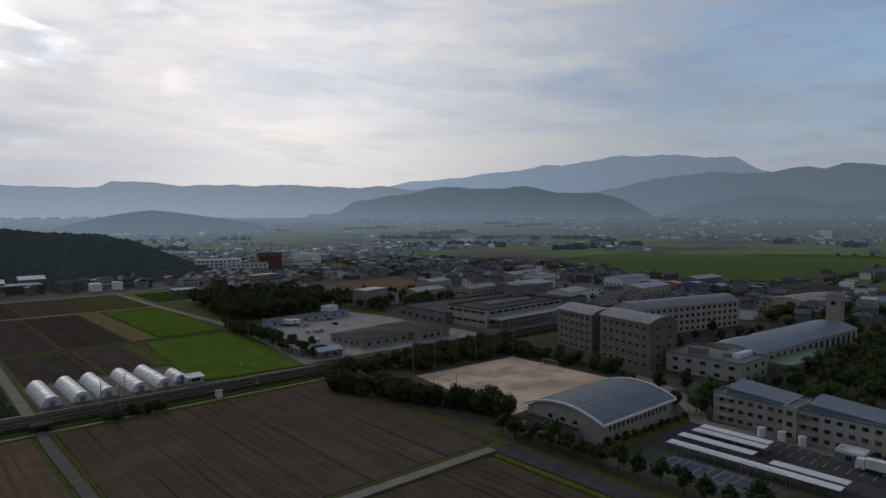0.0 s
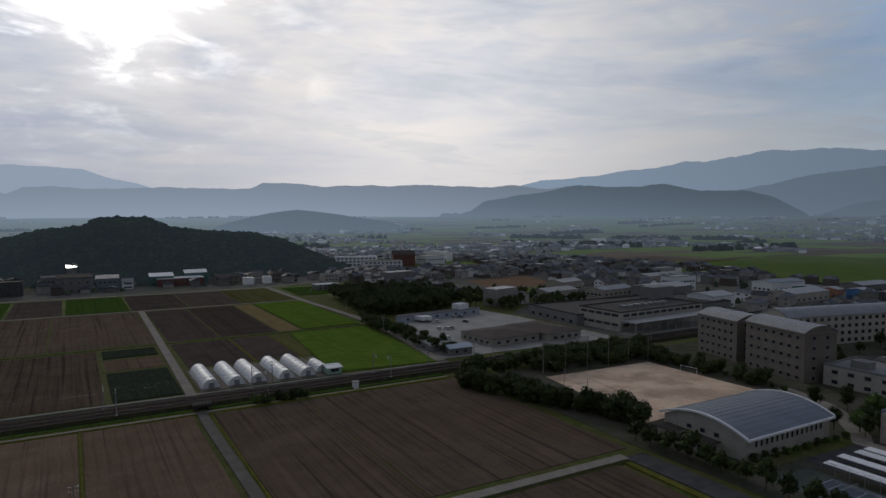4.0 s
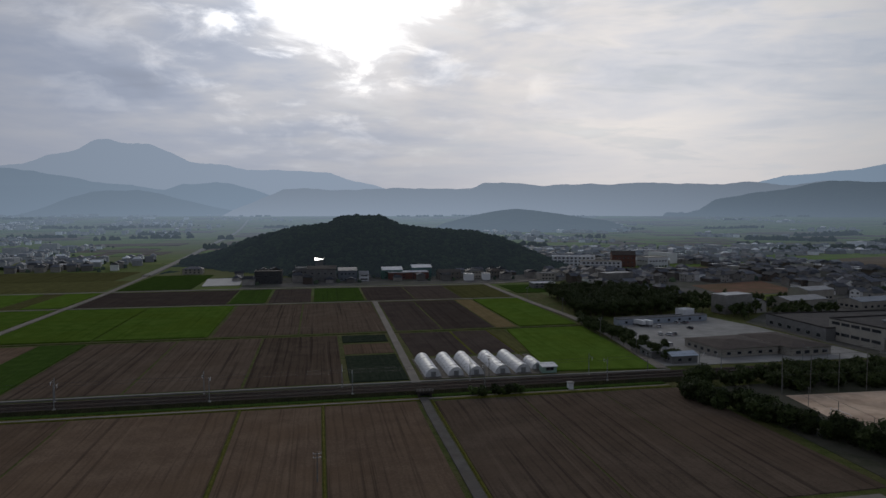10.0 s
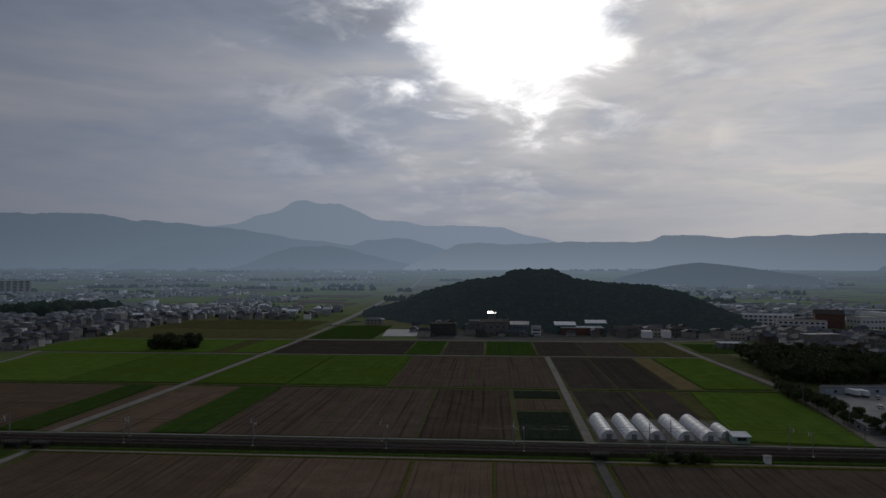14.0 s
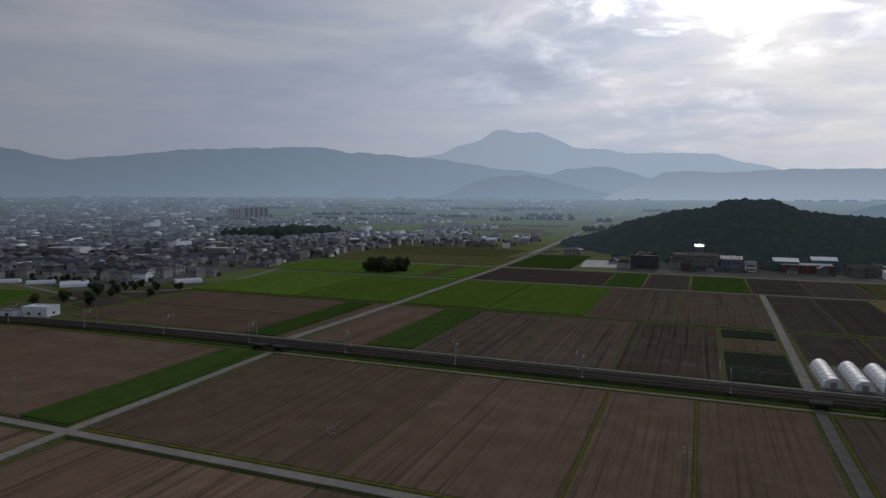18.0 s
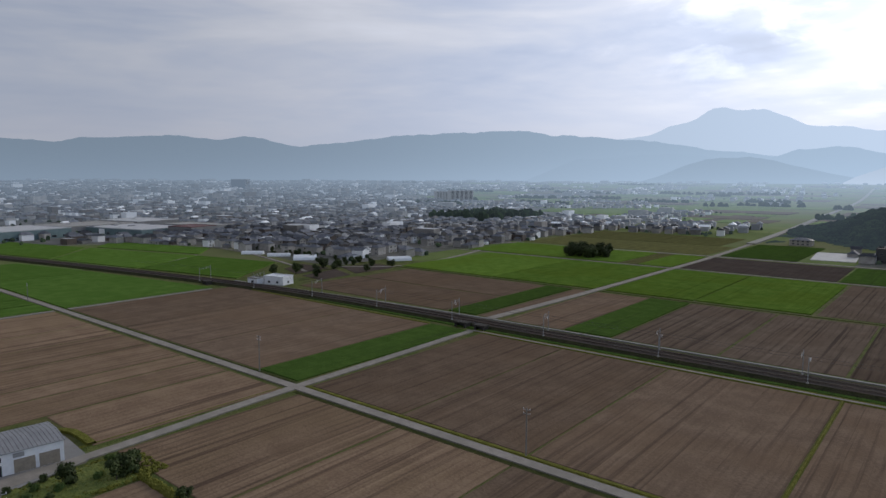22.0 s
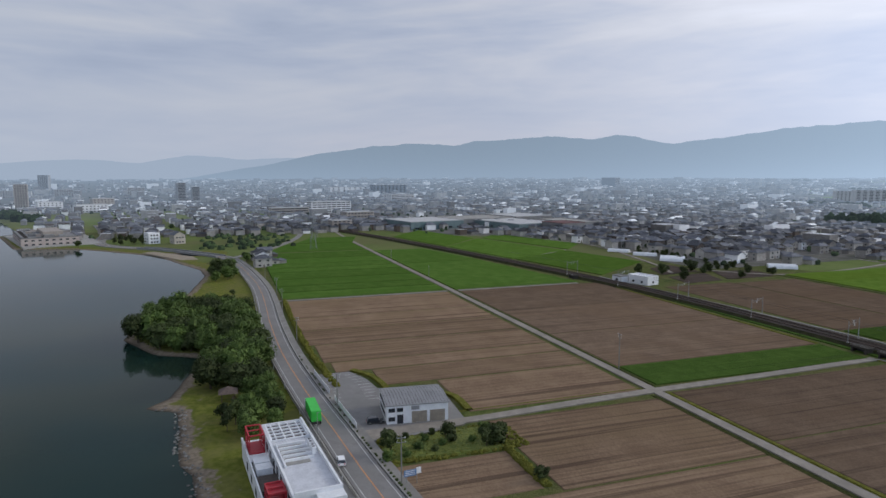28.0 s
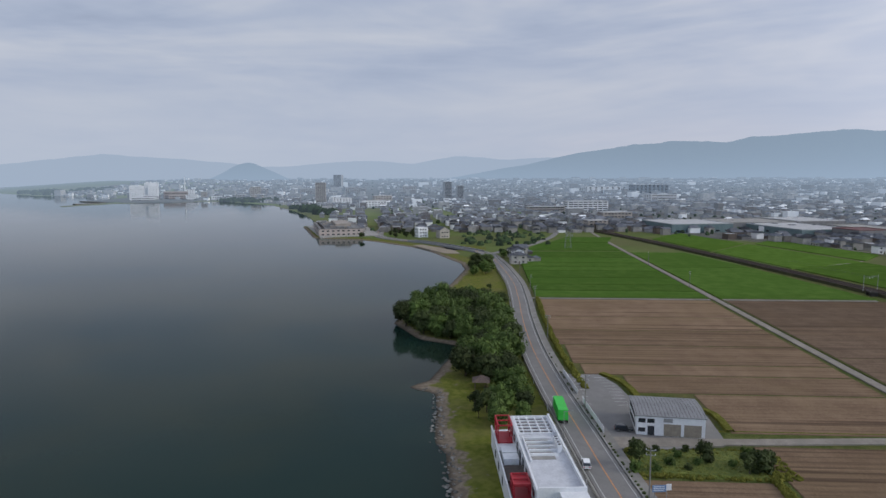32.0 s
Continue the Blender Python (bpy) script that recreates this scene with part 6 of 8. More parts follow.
for a, b in ((-1.7, -1.7), (1.7, -1.7), (1.7, 1.7), (-1.7, 1.7)):
    part("post", Geo().rod((a, b, -0.4), (a, b, 2.4), 0.12), WOOD, pv)
part("roof", Geo().hip(-2.0, 2.0, -2.0, 2.0, 2.4, 1.5, .5), surf("brown_shingle", (.085, .06, .05), (.13, .095, .08), .6, .8), pv)
part("bench", Geo().box(-1.5, 1.5, 1.0, 1.4, 0.3, 0.45), WOOD, pv)

for i in range(14):
    x, y = MAIN[18 + i * 4]
    st = thing("bollard", "short white roadside marker post", "post", x, y - 4.95, 0)
    part("post", Geo().rod((0, 0, 0), (0, 0, 1.3), .06), WHITE, st)
for i in (24, 34, 46, 60):
    x, y = MAIN[i]
    lp = thing("street_lamp", "grey roadside street lamp", "street lamp", x, y - 5.2, 0, 0, "street lamps")
    part("post", Geo().rod((0, 0, 0), (0, 0, 7.5), .09, .06), STEEL, lp)
    part("arm", Geo().rod((0, 0, 7.4), (0, 1.6, 7.7), .05), STEEL, lp)
    part("lamp_head", Geo().box(-.15, .15, 1.4, 2.0, 7.62, 7.78), STEEL, lp)

# boulders along the near shore
bm = Geo()
r = random.Random(9)
for _ in range(230):
    x = r.uniform(-179, -96)
    y0 = float(np.interp(x, [-180, -177, -142, -136, -115, -96], [-22, -13, -11, -8, -6, -5]))
    y, s = y0 + r.uniform(-1.0, 2.6), r.uniform(0.18, 0.62)
    q = [(1, 0, 0), (0, 1, 0), (-1, 0, 0), (0, -1, 0), (.1, 0, .8), (0, 0, -.8), (.6, .6, .3), (-.6, -.6, .35)]
    bm.solid([(x + u[0] * s * r.uniform(.7, 1.2), y + u[1] * s * r.uniform(.7, 1.2), -0.6 + 0.10 * (y - y0) + u[2] * s * .8) for u in q],
             [(0, 6, 4), (6, 1, 4), (1, 2, 4), (2, 7, 4), (7, 3, 4), (3, 0, 4), (1, 6, 5), (6, 0, 5), (2, 1, 5), (7, 2, 5), (3, 7, 5), (0, 3, 5)])
setting("shore_boulders", bm, ROCK, "pale boulders along the lake edge", "rocks", kind="stuff")

# ---------------------------------------------------------------- campus
setting("ground_campus", Geo().slab([(127, 40), (210, 20), (330, 40), (400, 130), (380, 195), (205, 200), (128, 196), (124, 120)], -0.1, 0.12), surf("campus_ground", (.05, .055, .036), (.085, .082, .06), 6, .95, blotch=(15, (.11, .10, .085), .5), spec=0.02), "mixed grass and paving of a campus", "ground")
setting("road_campus_edge", ribbon(Geo(), curve_points([(118.6, 112), (118.8, 98), (118.6, 80), (117.5, 60), (116, 30)], 6), -3.4, 3.4, -.1, .26), DARKASPHALT, "dark asphalt road along the campus edge", "road")
setting("grass_bund", ribbon(Geo(), curve_points([(113.6, 109), (113.4, 90), (112.8, 60), (112, 40)], 6), -.9, .9, -.1, .4), BUND, "bund of yellow-green weeds beside the road", "bund")
setting("ground_sports_field", Geo().slab([(140, 127.5), (198.5, 133.5), (198.5, 180.5), (148.5, 182.5)], -0.1, 0.2), SAND, "bare sandy school sports ground with damp patches", "sports ground")
setting("pavement_campus_road", ribbon(Geo(), curve_points([(208, 130), (200, 110), (182, 92), (176, 88), (178, 60), (172, 30)], 5), -2.6, 2.6, 0, .22), LANE, "pale campus drive", "drive")
setting("pavement_campus_car_park", Geo().slab([(151, 30), (178, 22), (178, 88), (152, 92)], -.05, .18), DARKASPHALT, "dark asphalt campus car park", "car park")
bays = Geo()
for k in range(22):
    y = 24 + k * 2.6
    for x in (172.0, 165.5):
        bays.solid([(x, y, .195), (x + 4.2, y, .195), (x + 4.2, y + .1, .195), (x, y + .1, .195)], [(0, 1, 2, 3)])
setting("trim_campus_bays", bays, ROADWHITE, "white parking bay lines", "road marking")

gym = thing("gymnasium", "school gymnasium with an arched blue-grey steel roof", "gymnasium", 156.0, 107.6, 0, 0)
part("wall", Geo().box(-17.6, 17.6, -12.2, 12.2, -.1, 5.6).vault(-17.6, 17.6, -12.2, 12.2, 5.6, 2.7, 0, 16, "x", ends=True), CREAM, gym)
part("roof", Geo().vault(-18.2, 18.2, -13.0, 13.0, 5.6, 2.9, .3, 20, "x"), ROOFBLUE, gym)
for s in (-1, 1):
    part("fascia", Geo().vault(s * 18.25 - .35, s * 18.25 + .35, -13.2, 13.2, 5.62, 2.95, .5, 20, "x"), WHITE, gym, "white curved fascia")
part("gutter", Geo().box(-18.3, 18.3, -13.5, -12.9, 5.3, 5.85), WHITE, gym)
seams = Geo()
for k in range(15):
    y = -12 + k * 24 / 14
    z = 5.6 + 2.9 * (1 - (y / 13.0) ** 2) + .33
    seams.box(-18.0, 18.0, y - .05, y + .05, z - .05, z + .04)
part("roof_seams", seams, ROOFGREY, gym)
windows(gym, "S", -17.6, 17.6, -12.2, 12.2, [3.0], 14, .7, 1.7, DARKMETAL, 3.0)
windows(gym, "W", -17.6, 17.6, -12.2, 12.2, [3.8], 3, 1.4, 1.0, DARKMETAL, 6.0)
an = block("gym_annex", "low annex with a grey roof beside the gymnasium", "annex", 136.2, 110.5, 4.4, 16, 2.8, CREAM, ROOFDARK, 1, {"W": 6, "S": 1}, shape="shed", rise=.4)

for x, y, w_, d, h, n, lab in ((230.2, 142.0, 14.5, 27.5, 17.6, 7, "five-storey beige school building with a barrel roof"), (239.0, 172.4, 15.5, 23.0, 16.2, 6, "five-storey beige school wing with a barrel roof")):
    b = block("school_building", lab, "school building", x, y, w_, d, h, BEIGE, ROOFGREY, 5, {"W": n, "S": 2}, shape="vault", rise=2.3, win=(1.7, 1.3), group="school buildings", along="y", turn=-12.8)
    ribs = Geo()
    for k in range(int(d / 2)):
        yy = -d / 2 + .5 + 2 * k
        for i in range(8):
            q0, q1 = -1 + 2 * i / 8, -1 + 2 * (i + 1) / 8
            ribs.rod((q0 * w_ / 2, yy, h + .3 + 2.3 * (1 - q0 * q0)), (q1 * w_ / 2, yy, h + .3 + 2.3 * (1 - q1 * q1)), .06, n=4)
    part("roof_rib", ribs, WHITE, b)
    part("cornice", Geo().box(-w_ / 2 - .3, w_ / 2 + .3, -d / 2 - .3, d / 2 + .3, h - .5, h + .05), BEIGE, b)
# Tower wall coloured dark to stand in for shade between the wings.
block("stair_tower", "stair tower between the school wings, darkened as recess shade", "stair tower", 238.5, 157.0, 11, 4.4, 15.6, surf("recess_shade_tiles", (.06, .055, .05), (.09, .082, .075), 3, .75), GREYWALL, 5, {"W": 1}, win=(1.6, 2.2), turn=-12.8)
b = block("school_building", "long four-storey pale classroom building with a curved roof", "school building", 310, 168, 74, 16, 13.0, CREAM, ROOFGREY, 4, {"S": 18, "W": 3}, shape="vault", rise=3.2, win=(2.0, 1.7), turn=-13.6, group="school buildings")
b = block("school_building", "lower classroom wing with a flat roof", "school building", 282, 190, 56, 14, 10.5, GREYWALL, ROOFDARK, 3, {"S": 12, "W": 3}, win=(2.2, 1.6), group="school buildings")
block("auditorium", "long hall with a curved grey steel roof", "hall", 291, 108, 90, 22, 7.0, CREAM, ROOFBLUE, 1, {"S": 16}, turn=-4, shape="vault", rise=2.4, win=(2.6, 4.5), first=1.5)
b = block("foyer_building", "low beige flat-roofed front block of the hall", "hall", 236, 112, 21, 29, 6.8, CREAM, GREYWALL, 2, {"W": 5, "S": 3}, win=(2.2, 1.4))
for k in range(6):
    part("air_unit", Geo().box(-2 + k * 2.0, -.6 + k * 2.0, -9.5, -6.8, 6.9, 8.6), WHITE, b, "white rooftop air unit")
    part("air_unit", Geo().box(-2 + k * 2.0, -.6 + k * 2.0, -5.8, -3.4, 6.9, 8.4), STEEL, b)
part("penthouse", Geo().box(-6, -2, 2, 8, 6.9, 9.4), GREYWALL, b)
block("side_building", "low side block with a pale green roof", "hall", 268, 94, 42, 10, 4.2, GREYWALL, surf("green_roof", (.16, .21, .16), (.21, .27, .2), 3, .8), 1, {"S": 8}, win=(2.2, 1.8))
block("clock_tower", "square beige tower beside the hall", "tower", 341, 105, 6, 6, 21, CREAM, CREAM, 1, {"W": 1, "S": 1}, win=(2.0, 2.0), first=16.5)
for y, d in ((75.5, 21), (53.5, 22)):
    b = block("dormitory", "three-storey cream dormitory with a blue-grey sloping roof", "dormitory", 186.3, y, 12.5, d, 8.2, CREAM, ROOFBLUE, 3, {"W": 7, "S": 3}, shape="flat", win=(1.5, 1.2), group="dormitory wings")
    part("roof_slope", Geo().solid([(-4.6, -d / 2 + 1, 8.4), (6, -d / 2 + 1, 8.4), (6, d / 2 - 3, 8.4), (-4.6, d / 2 - 3, 8.4), (-4.6, -d / 2 + 1, 8.9), (6, -d / 2 + 1, 9.3), (6, d / 2 - 3, 10.9), (-4.6, d / 2 - 3, 10.2)],
                                   [(3, 2, 1, 0), (4, 5, 6, 7), (0, 1, 5, 4), (1, 2, 6, 5), (2, 3, 7, 6), (3, 0, 4, 7)]), ROOFBLUE, b)
    for k in range(3):
        part("balcony", Geo().box(-7.4, -6.25, d / 2 - 6, d / 2 - 1, 2.5 + 2.6 * k, 2.7 + 2.6 * k).box(-7.4, -7.3, d / 2 - 6, d / 2 - 1, 2.7 + 2.6 * k, 3.5 + 2.6 * k), CREAM, b)
b = block("dormitory_core", "curved-front entrance core of the dormitory", "dormitory", 183.5, 64.8, 10, 3.4, 8.6, CREAM, CREAM, 3, {"W": 1}, win=(1.6, 1.4), group="dormitory wings")


def bike_shed(x, y, length):
    s = thing("bicycle_shed", "long white flat-roofed bicycle shelter", "bicycle shed", x, y, 0.15, 0, "bicycle shelters")
    part("roof", Geo().box(-1.5, 1.5, -length / 2, length / 2, 2.25, 2.42), WHITE, s)
    for k in range(int(length / 5) + 1):
        part("post", Geo().rod((0, -length / 2 + .4 + k * 4.9, 0), (0, -length / 2 + .4 + k * 4.9, 2.25), .06), STEEL, s)


for x, y, l in ((162.5, 73.3, 18.5), (156.3, 73.7, 19), (149.4, 63, 39), (153.9, 51.5, 16), (166.5, 73.5, 18)):
    bike_shed(x, y, l)
truck(170.5, 42, 92, .18, WHITE, "white box lorry parked beside the dormitory", 6.0, 2.2, 3.2)
for x, y in ((177, 66), (177, 61), (176.5, 71)):
    tk = thing("water_tank", "white cylindrical water tank", "tank", x, y, .1)
    part("tank", Geo().rod((0, 0, .2), (0, 0, 2.6), 1.0, n=14), WHITE, tk)
    part("base", Geo().box(-1.1, 1.1, -1.1, 1.1, 0, .25), CONCRETE, tk)
block("gate_shelter", "small shelter with a pale roof", "shelter", 174.5, 49, 5, 6, 2.6, GREYWALL, WHITE, 1, {"W": 1})

setting("pavement_tennis", Geo().slab([(133, 54), (147.6, 54), (147.6, 86), (133, 86)], -.05, .2), COURTEDGE, "dark green tennis court surround", "tennis court")
for y in (61.5, 74.0):
    c = thing("tennis_court", "faded blue tennis court with white lines", "tennis court", 142, y, .2, 0, "tennis courts")
    part("surface", Geo().box(-4.6, 4.6, -5.6, 5.6, -.02, .02), COURT, c)
    ln = Geo()
    for x0, x1, y0, y1 in ((-4, 4, -5.2, -5.08), (-4, 4, 5.08, 5.2), (-4, -3.88, -5.2, 5.2), (3.88, 4, -5.2, 5.2), (-3, -2.9, -5.2, 5.2), (2.9, 3, -5.2, 5.2), (-3, 3, -2.7, -2.6), (-3, 3, 2.6, 2.7)):
        ln.face((x0, y0, .026), (x1, y0, .026), (x1, y1, .026), (x0, y1, .026))
    part("court_lines", ln, ROADWHITE, c)
    part("net", Geo().rod((-4.4, 0, .9), (4.4, 0, .9), .03, n=4).rod((-4.4, 0, .5), (4.4, 0, .5), .012, n=4), ROADWHITE, c)
    for s in (-4.5, 4.5):
        part("net_post", Geo().rod((s, 0, 0), (s, 0, 1.0), .05), STEEL, c)


def mesh_fence(pts, h, gap, label, name="mesh_fence", z=.1, thick=.05):
    f = thing(name, label, "fence", 0, 0, z)
    for (ax, ay), (bx, by) in zip(pts, pts[1:]):
        n = max(1, int(math.hypot(bx - ax, by - ay) / gap))
        for k in range(n + 1):
            x, y = ax + (bx - ax) * k / n, ay + (by - ay) * k / n
            part("post", Geo().rod((x, y, -.2), (x, y, h), thick), STEEL if h < 5 else POLE, f)
        for zz in (h * .5, h - .05):
            part("rail", Geo().rod((ax, ay, zz), (bx, by, zz), .03, n=4), DARKMETAL, f)


mesh_fence([(133, 54), (133, 86), (147.6, 86), (147.6, 54)], 3.0, 3.0, "green mesh fence round the tennis courts")
mesh_fence([(139, 127), (143, 155), (147.5, 183)], 6.5, 11, "tall ball-stop net posts beside the sports ground", "ball_net", thick=.1)
mesh_fence([(148, 184), (200, 182)], 13.0, 9.5, "tall ball-stop net along the railway side", "ball_net", thick=.12)
for x, y, a in ((197.2, 160, 90), (146.5, 158, 90)):
    gl = thing("football_goal", "white football goal frame", "goal", x, y, .2, a)
    for s in (-3.66, 3.66):
        part("post", Geo().rod((s, 0, 0), (s, 0, 2.44), .06), WHITE, gl)
    part("crossbar", Geo().rod((-3.66, 0, 2.44), (3.66, 0, 2.44), .06), WHITE, gl)

# trees of the campus
for k in range(46):
    t = k / 45
    x, y = 118 + 21 * min(1, t * 1.15) + TREES.uniform(-2.5, 2.5), 188 - 62 * t + TREES.uniform(-1.5, 1.5)
    plant(HEDGE, x - 2, y, 1.1, group="trees beside the sports ground")
for k in range(14):
    plant(SMALL, 127 + TREES.uniform(-1, 1), 119 - 5.2 * k, 1.2, group="street trees along the campus edge")
for k in range(9):
    plant(SMALL, 129.5 + TREES.uniform(-.6, .6), 118 - 3.4 * k, .6, group="street trees along the campus edge")
wood_stuff("railway_side_trees", HEDGE, scatter(124, 216, 195, 205, 48, 1.05, 2.6) + scatter(150, 214, 186, 195, 30, 1.05, 3.0) + scatter(201, 212, 136, 186, 22, .85, 3.0), "dense dark green trees between the sports ground and the railway")
wood_stuff("campus_woodland", BROAD, scatter(196, 330, 24, 88, 110, .85, 5.0, lambda x, y: x > 199 and y < 90 - max(0, 235 - x) * .1)
           + scatter(350, 440, 60, 150, 40, .9, 6.0), "dark green campus woodland")
plant_area(BROAD, 186, 208, 90, 112, 7, .75, "campus woodland", 5.0, lambda x, y: abs(x - 182) > 6)
wood_stuff("trees_in_the_school_court", SMALL, scatter(240, 330, 126, 150, 16, 1.1, 4.0), "dark green trees in the school court among the buildings")

# ---------------------------------------------------------------- yard and halls north of the railway
setting("pavement_yard", Geo().slab([(129, 227), (226, 224), (222, 300), (214, 340), (158, 326)], -.1, .2), surf("pale_yard", (.23, .225, .215), (.31, .305, .29), 5, .9, blotch=(14, (.18, .175, .165), .5)), "pale grey concrete works yard", "yard")
block("works_hall", "low works hall with a dark brown roof", "hall", 174, 248.5, 28, 24, 3.7, CREAM, ROOFBROWN, 1, {"W": 5, "S": 5}, shape="hip", rise=1.4, win=(2.0, 1.3), turn=4)
block("works_hall", "works hall wing with a dark brown roof", "hall", 199.5, 248, 20, 31, 3.8, CREAM, ROOFBROWN, 1, {"W": 2, "S": 4}, shape="hip", rise=1.4, win=(2.6, 1.5), turn=4)
block("long_shed", "long low pale blue-grey shed at the back of the yard", "shed", 181, 318.5, 55, 5, 3.0, surf("pale_blue_sheet", (.28, .32, .38), (.35, .39, .45), 3, .6), ROOFGREY, 1, {"S": 8}, turn=6)
block("yard_office", "small white office on the shed roof line", "office", 199, 325, 8, 6, 5.5, WHITE, WHITE, 1, {"S": 2, "W": 1}, turn=14)
block("yard_hut", "small hut with a pale blue roof in the yard", "hut", 141, 233, 11, 7, 3.2, GREYWALL, surf("pale_blue_roof", (.32, .38, .46), (.4, .46, .54), 2, .5), 1, {"W": 2, "S": 2}, shape="gable", rise=1.0)
block("yard_hut", "grey storage hut at the yard edge", "hut", 137, 244, 10, 10, 3.0, GREYWALL, ROOFGREY, 1, {"W": 2}, shape="shed", rise=.8)
for k, (x, y) in enumerate(((172, 305), (187, 313), (191, 312), (162, 285.5), (185, 297), (165.5, 283.5), (169, 284.3), (239, 289), (238.4, 284), (240, 279), (153, 262))):
    park((0, 0, 2, 0, 1, 0, 2)[k % 7], x, y, 70 + 20 * (k % 3), .2, "cars in the works yard")
truck(168, 309, 100, .2, WHITE, "white lorry parked in the yard", 6, 2.3, 3.2)
truck(164.5, 310, 100, .2, WHITE, "white lorry parked in the yard", 6, 2.3, 3.2)
b = block("assembly_hall", "wide dark flat-roofed works building", "works", 290, 277, 118, 44, 5.6, GREYWALL, ROOFDARK, 1, {"W": 6, "S": 12}, win=(3.0, 1.8), turn=-3)
b = block("assembly_hall", "upper storey with a pale band of windows", "works", 268, 249, 65, 29, 9.6, CREAM, ROOFDARK, 2, {"W": 5, "S": 11}, win=(4.6, 1.5), turn=3, first=2.6)
part("penthouse", Geo().box(22, 40, 10, 20, 9.5, 16.5), GREYWALL, b)
for k in range(7):
    part("roof_vent", Geo().box(-18 + 5.4 * k, -15.4 + 5.4 * k, -4, 0, 9.6, 10.9), ROOFGREY, b)
b = block("loading_canopy", "broad pale loading canopy on columns", "canopy", 264, 227, 62, 11, .3, CONCRETE, CONCRETE, turn=2)
part("canopy_roof", Geo().box(-30, 30, -5, 5, 6.0, 6.5), ROOFGREY, b)
for k in range(11):
    part("column", Geo().box(-29.6 + 5.8 * k, -29.2 + 5.8 * k, -4.8, -4.4, .3, 6), CONCRETE, b)
for x, y, w_, d, h, wall, roof, t, lab in ((292, 352, 30, 18, 6, CREAM, ROOFGREY, 8, "pale workshop with a light steel roof"), (338, 345, 34, 16, 5, CREAM, ROOFBLUE, 8, "workshop with a blue-grey roof"),
                                         (362, 318, 40, 22, 8, GREYWALL, ROOFGREY, 5, "large grey workshop"), (350, 268, 24, 18, 8, WHITE, ROOFGREY, 5, "white factory block"),
                                         (403, 338, 24, 14, 11, WHITE, ROOFGREY, 5, "tall white factory block"), (432, 384, 44, 18, 7, CREAM, ROOFGREY, 3, "grey-roofed workshop"),
                                         (430, 260, 40, 20, 6, CREAM, ROOFGREY, 0, "low pale workshop"), (470, 300, 36, 18, 7, WHITE, ROOFBLUE, -5, "workshop with a blue roof"),
                                         (520, 262, 36, 18, 6, GREYWALL, ROOFGREY, -5, "low grey workshop"), (440, 150, 50, 24, 7, CREAM, CONCRETE, -10, "low school hall with a pale roof"),
                                         (490, 175, 44, 18, 8, GREYWALL, ROOFDARK, -10, "grey workshop with a dark roof"), (470, 118, 30, 16, 6, CREAM, ROOFBLUE, -15, "low building with a blue-grey roof"),
                                         (330, 385, 24, 16, 7, CREAM, ROOFGREY, 10, "pale hall among the houses"), (352, 640, 26, 20, 11, WHITE, CREAM, 10, "pale temple-like hall in the village")):
    block("workshop", lab + " beside the railway", "workshop", x, y, w_, d, h, wall, roof, 2 if h > 9 else 1, {"W": 4, "S": 6}, turn=t, shape="gable" if h < 9 else "flat", rise=1.6, win=(2.2, 1.5), group="workshops")
setting("ground_red_earth", Geo().slab([(285, 413), (352, 420), (372, 492), (296, 474)], -.1, .15), surf("red_earth", (.16, .09, .065), (.22, .13, .09), 8, .95, blotch=(20, (.10, .10, .05), .5), spec=.02), "bare reddish building land", "land")
setting("ground_village_green", Geo().slab([(246, 384), (330, 374), (345, 412), (268, 412)], -.1, .14), LAWN, "rough green plot beside the building land", "land")
wood_stuff("lane_wood", BROAD, scatter(146, 218, 340, 436, 135, 1.12, 4.6, lambda x, y: x > 147 + (y - 345) * .12 and not (200 < x and y < 352)), "dense dark green wood beside the lane")
wood_stuff("town_edge_trees", HEDGE, scatter(-362, -302, 286, 326, 16, .8, 5.0) + scatter(-470, -380, 306, 320, 14, .7, 5.0), "dark green trees and bushes at the town edge")
wood_stuff("lane_hedge", BROAD, scatter(128, 142, 228, 332, 36, .66, 3.2, lambda x, y: x > 131.5 + max(0, y - 300) * .2), "dark green hedge trees along the lane")
wood_stuff("garden_trees", SMALL, scatter(216, 300, 318, 384, 60, 1.3, 4.4) + scatter(228, 258, 386, 470, 26, 1.2, 4.5), "dark green garden trees among the buildings")
plant_area(HEDGE, -241, -215, 446, 466, 14, 1.7, "copse among the paddies", 4.0)
plant_area(BUSH, 48, 66, 200, 203.5, 9, 1.2, "bushes by the railway", 1.6)
plant_area(HEDGE, -345, -300, 236, 288, 9, 1.0, "trees at the town edge", 6.0, lambda x, y: x < -300 or y > 236)
setting("pavement_white_pad", Geo().slab([(-93, 545), (-64, 547), (-68, 608), (-98, 604)], -.1, .3), surf("white_slab", (.30, .30, .30), (.38, .38, .38), 6, .8), "pale concrete pad beside the lane", "yard")

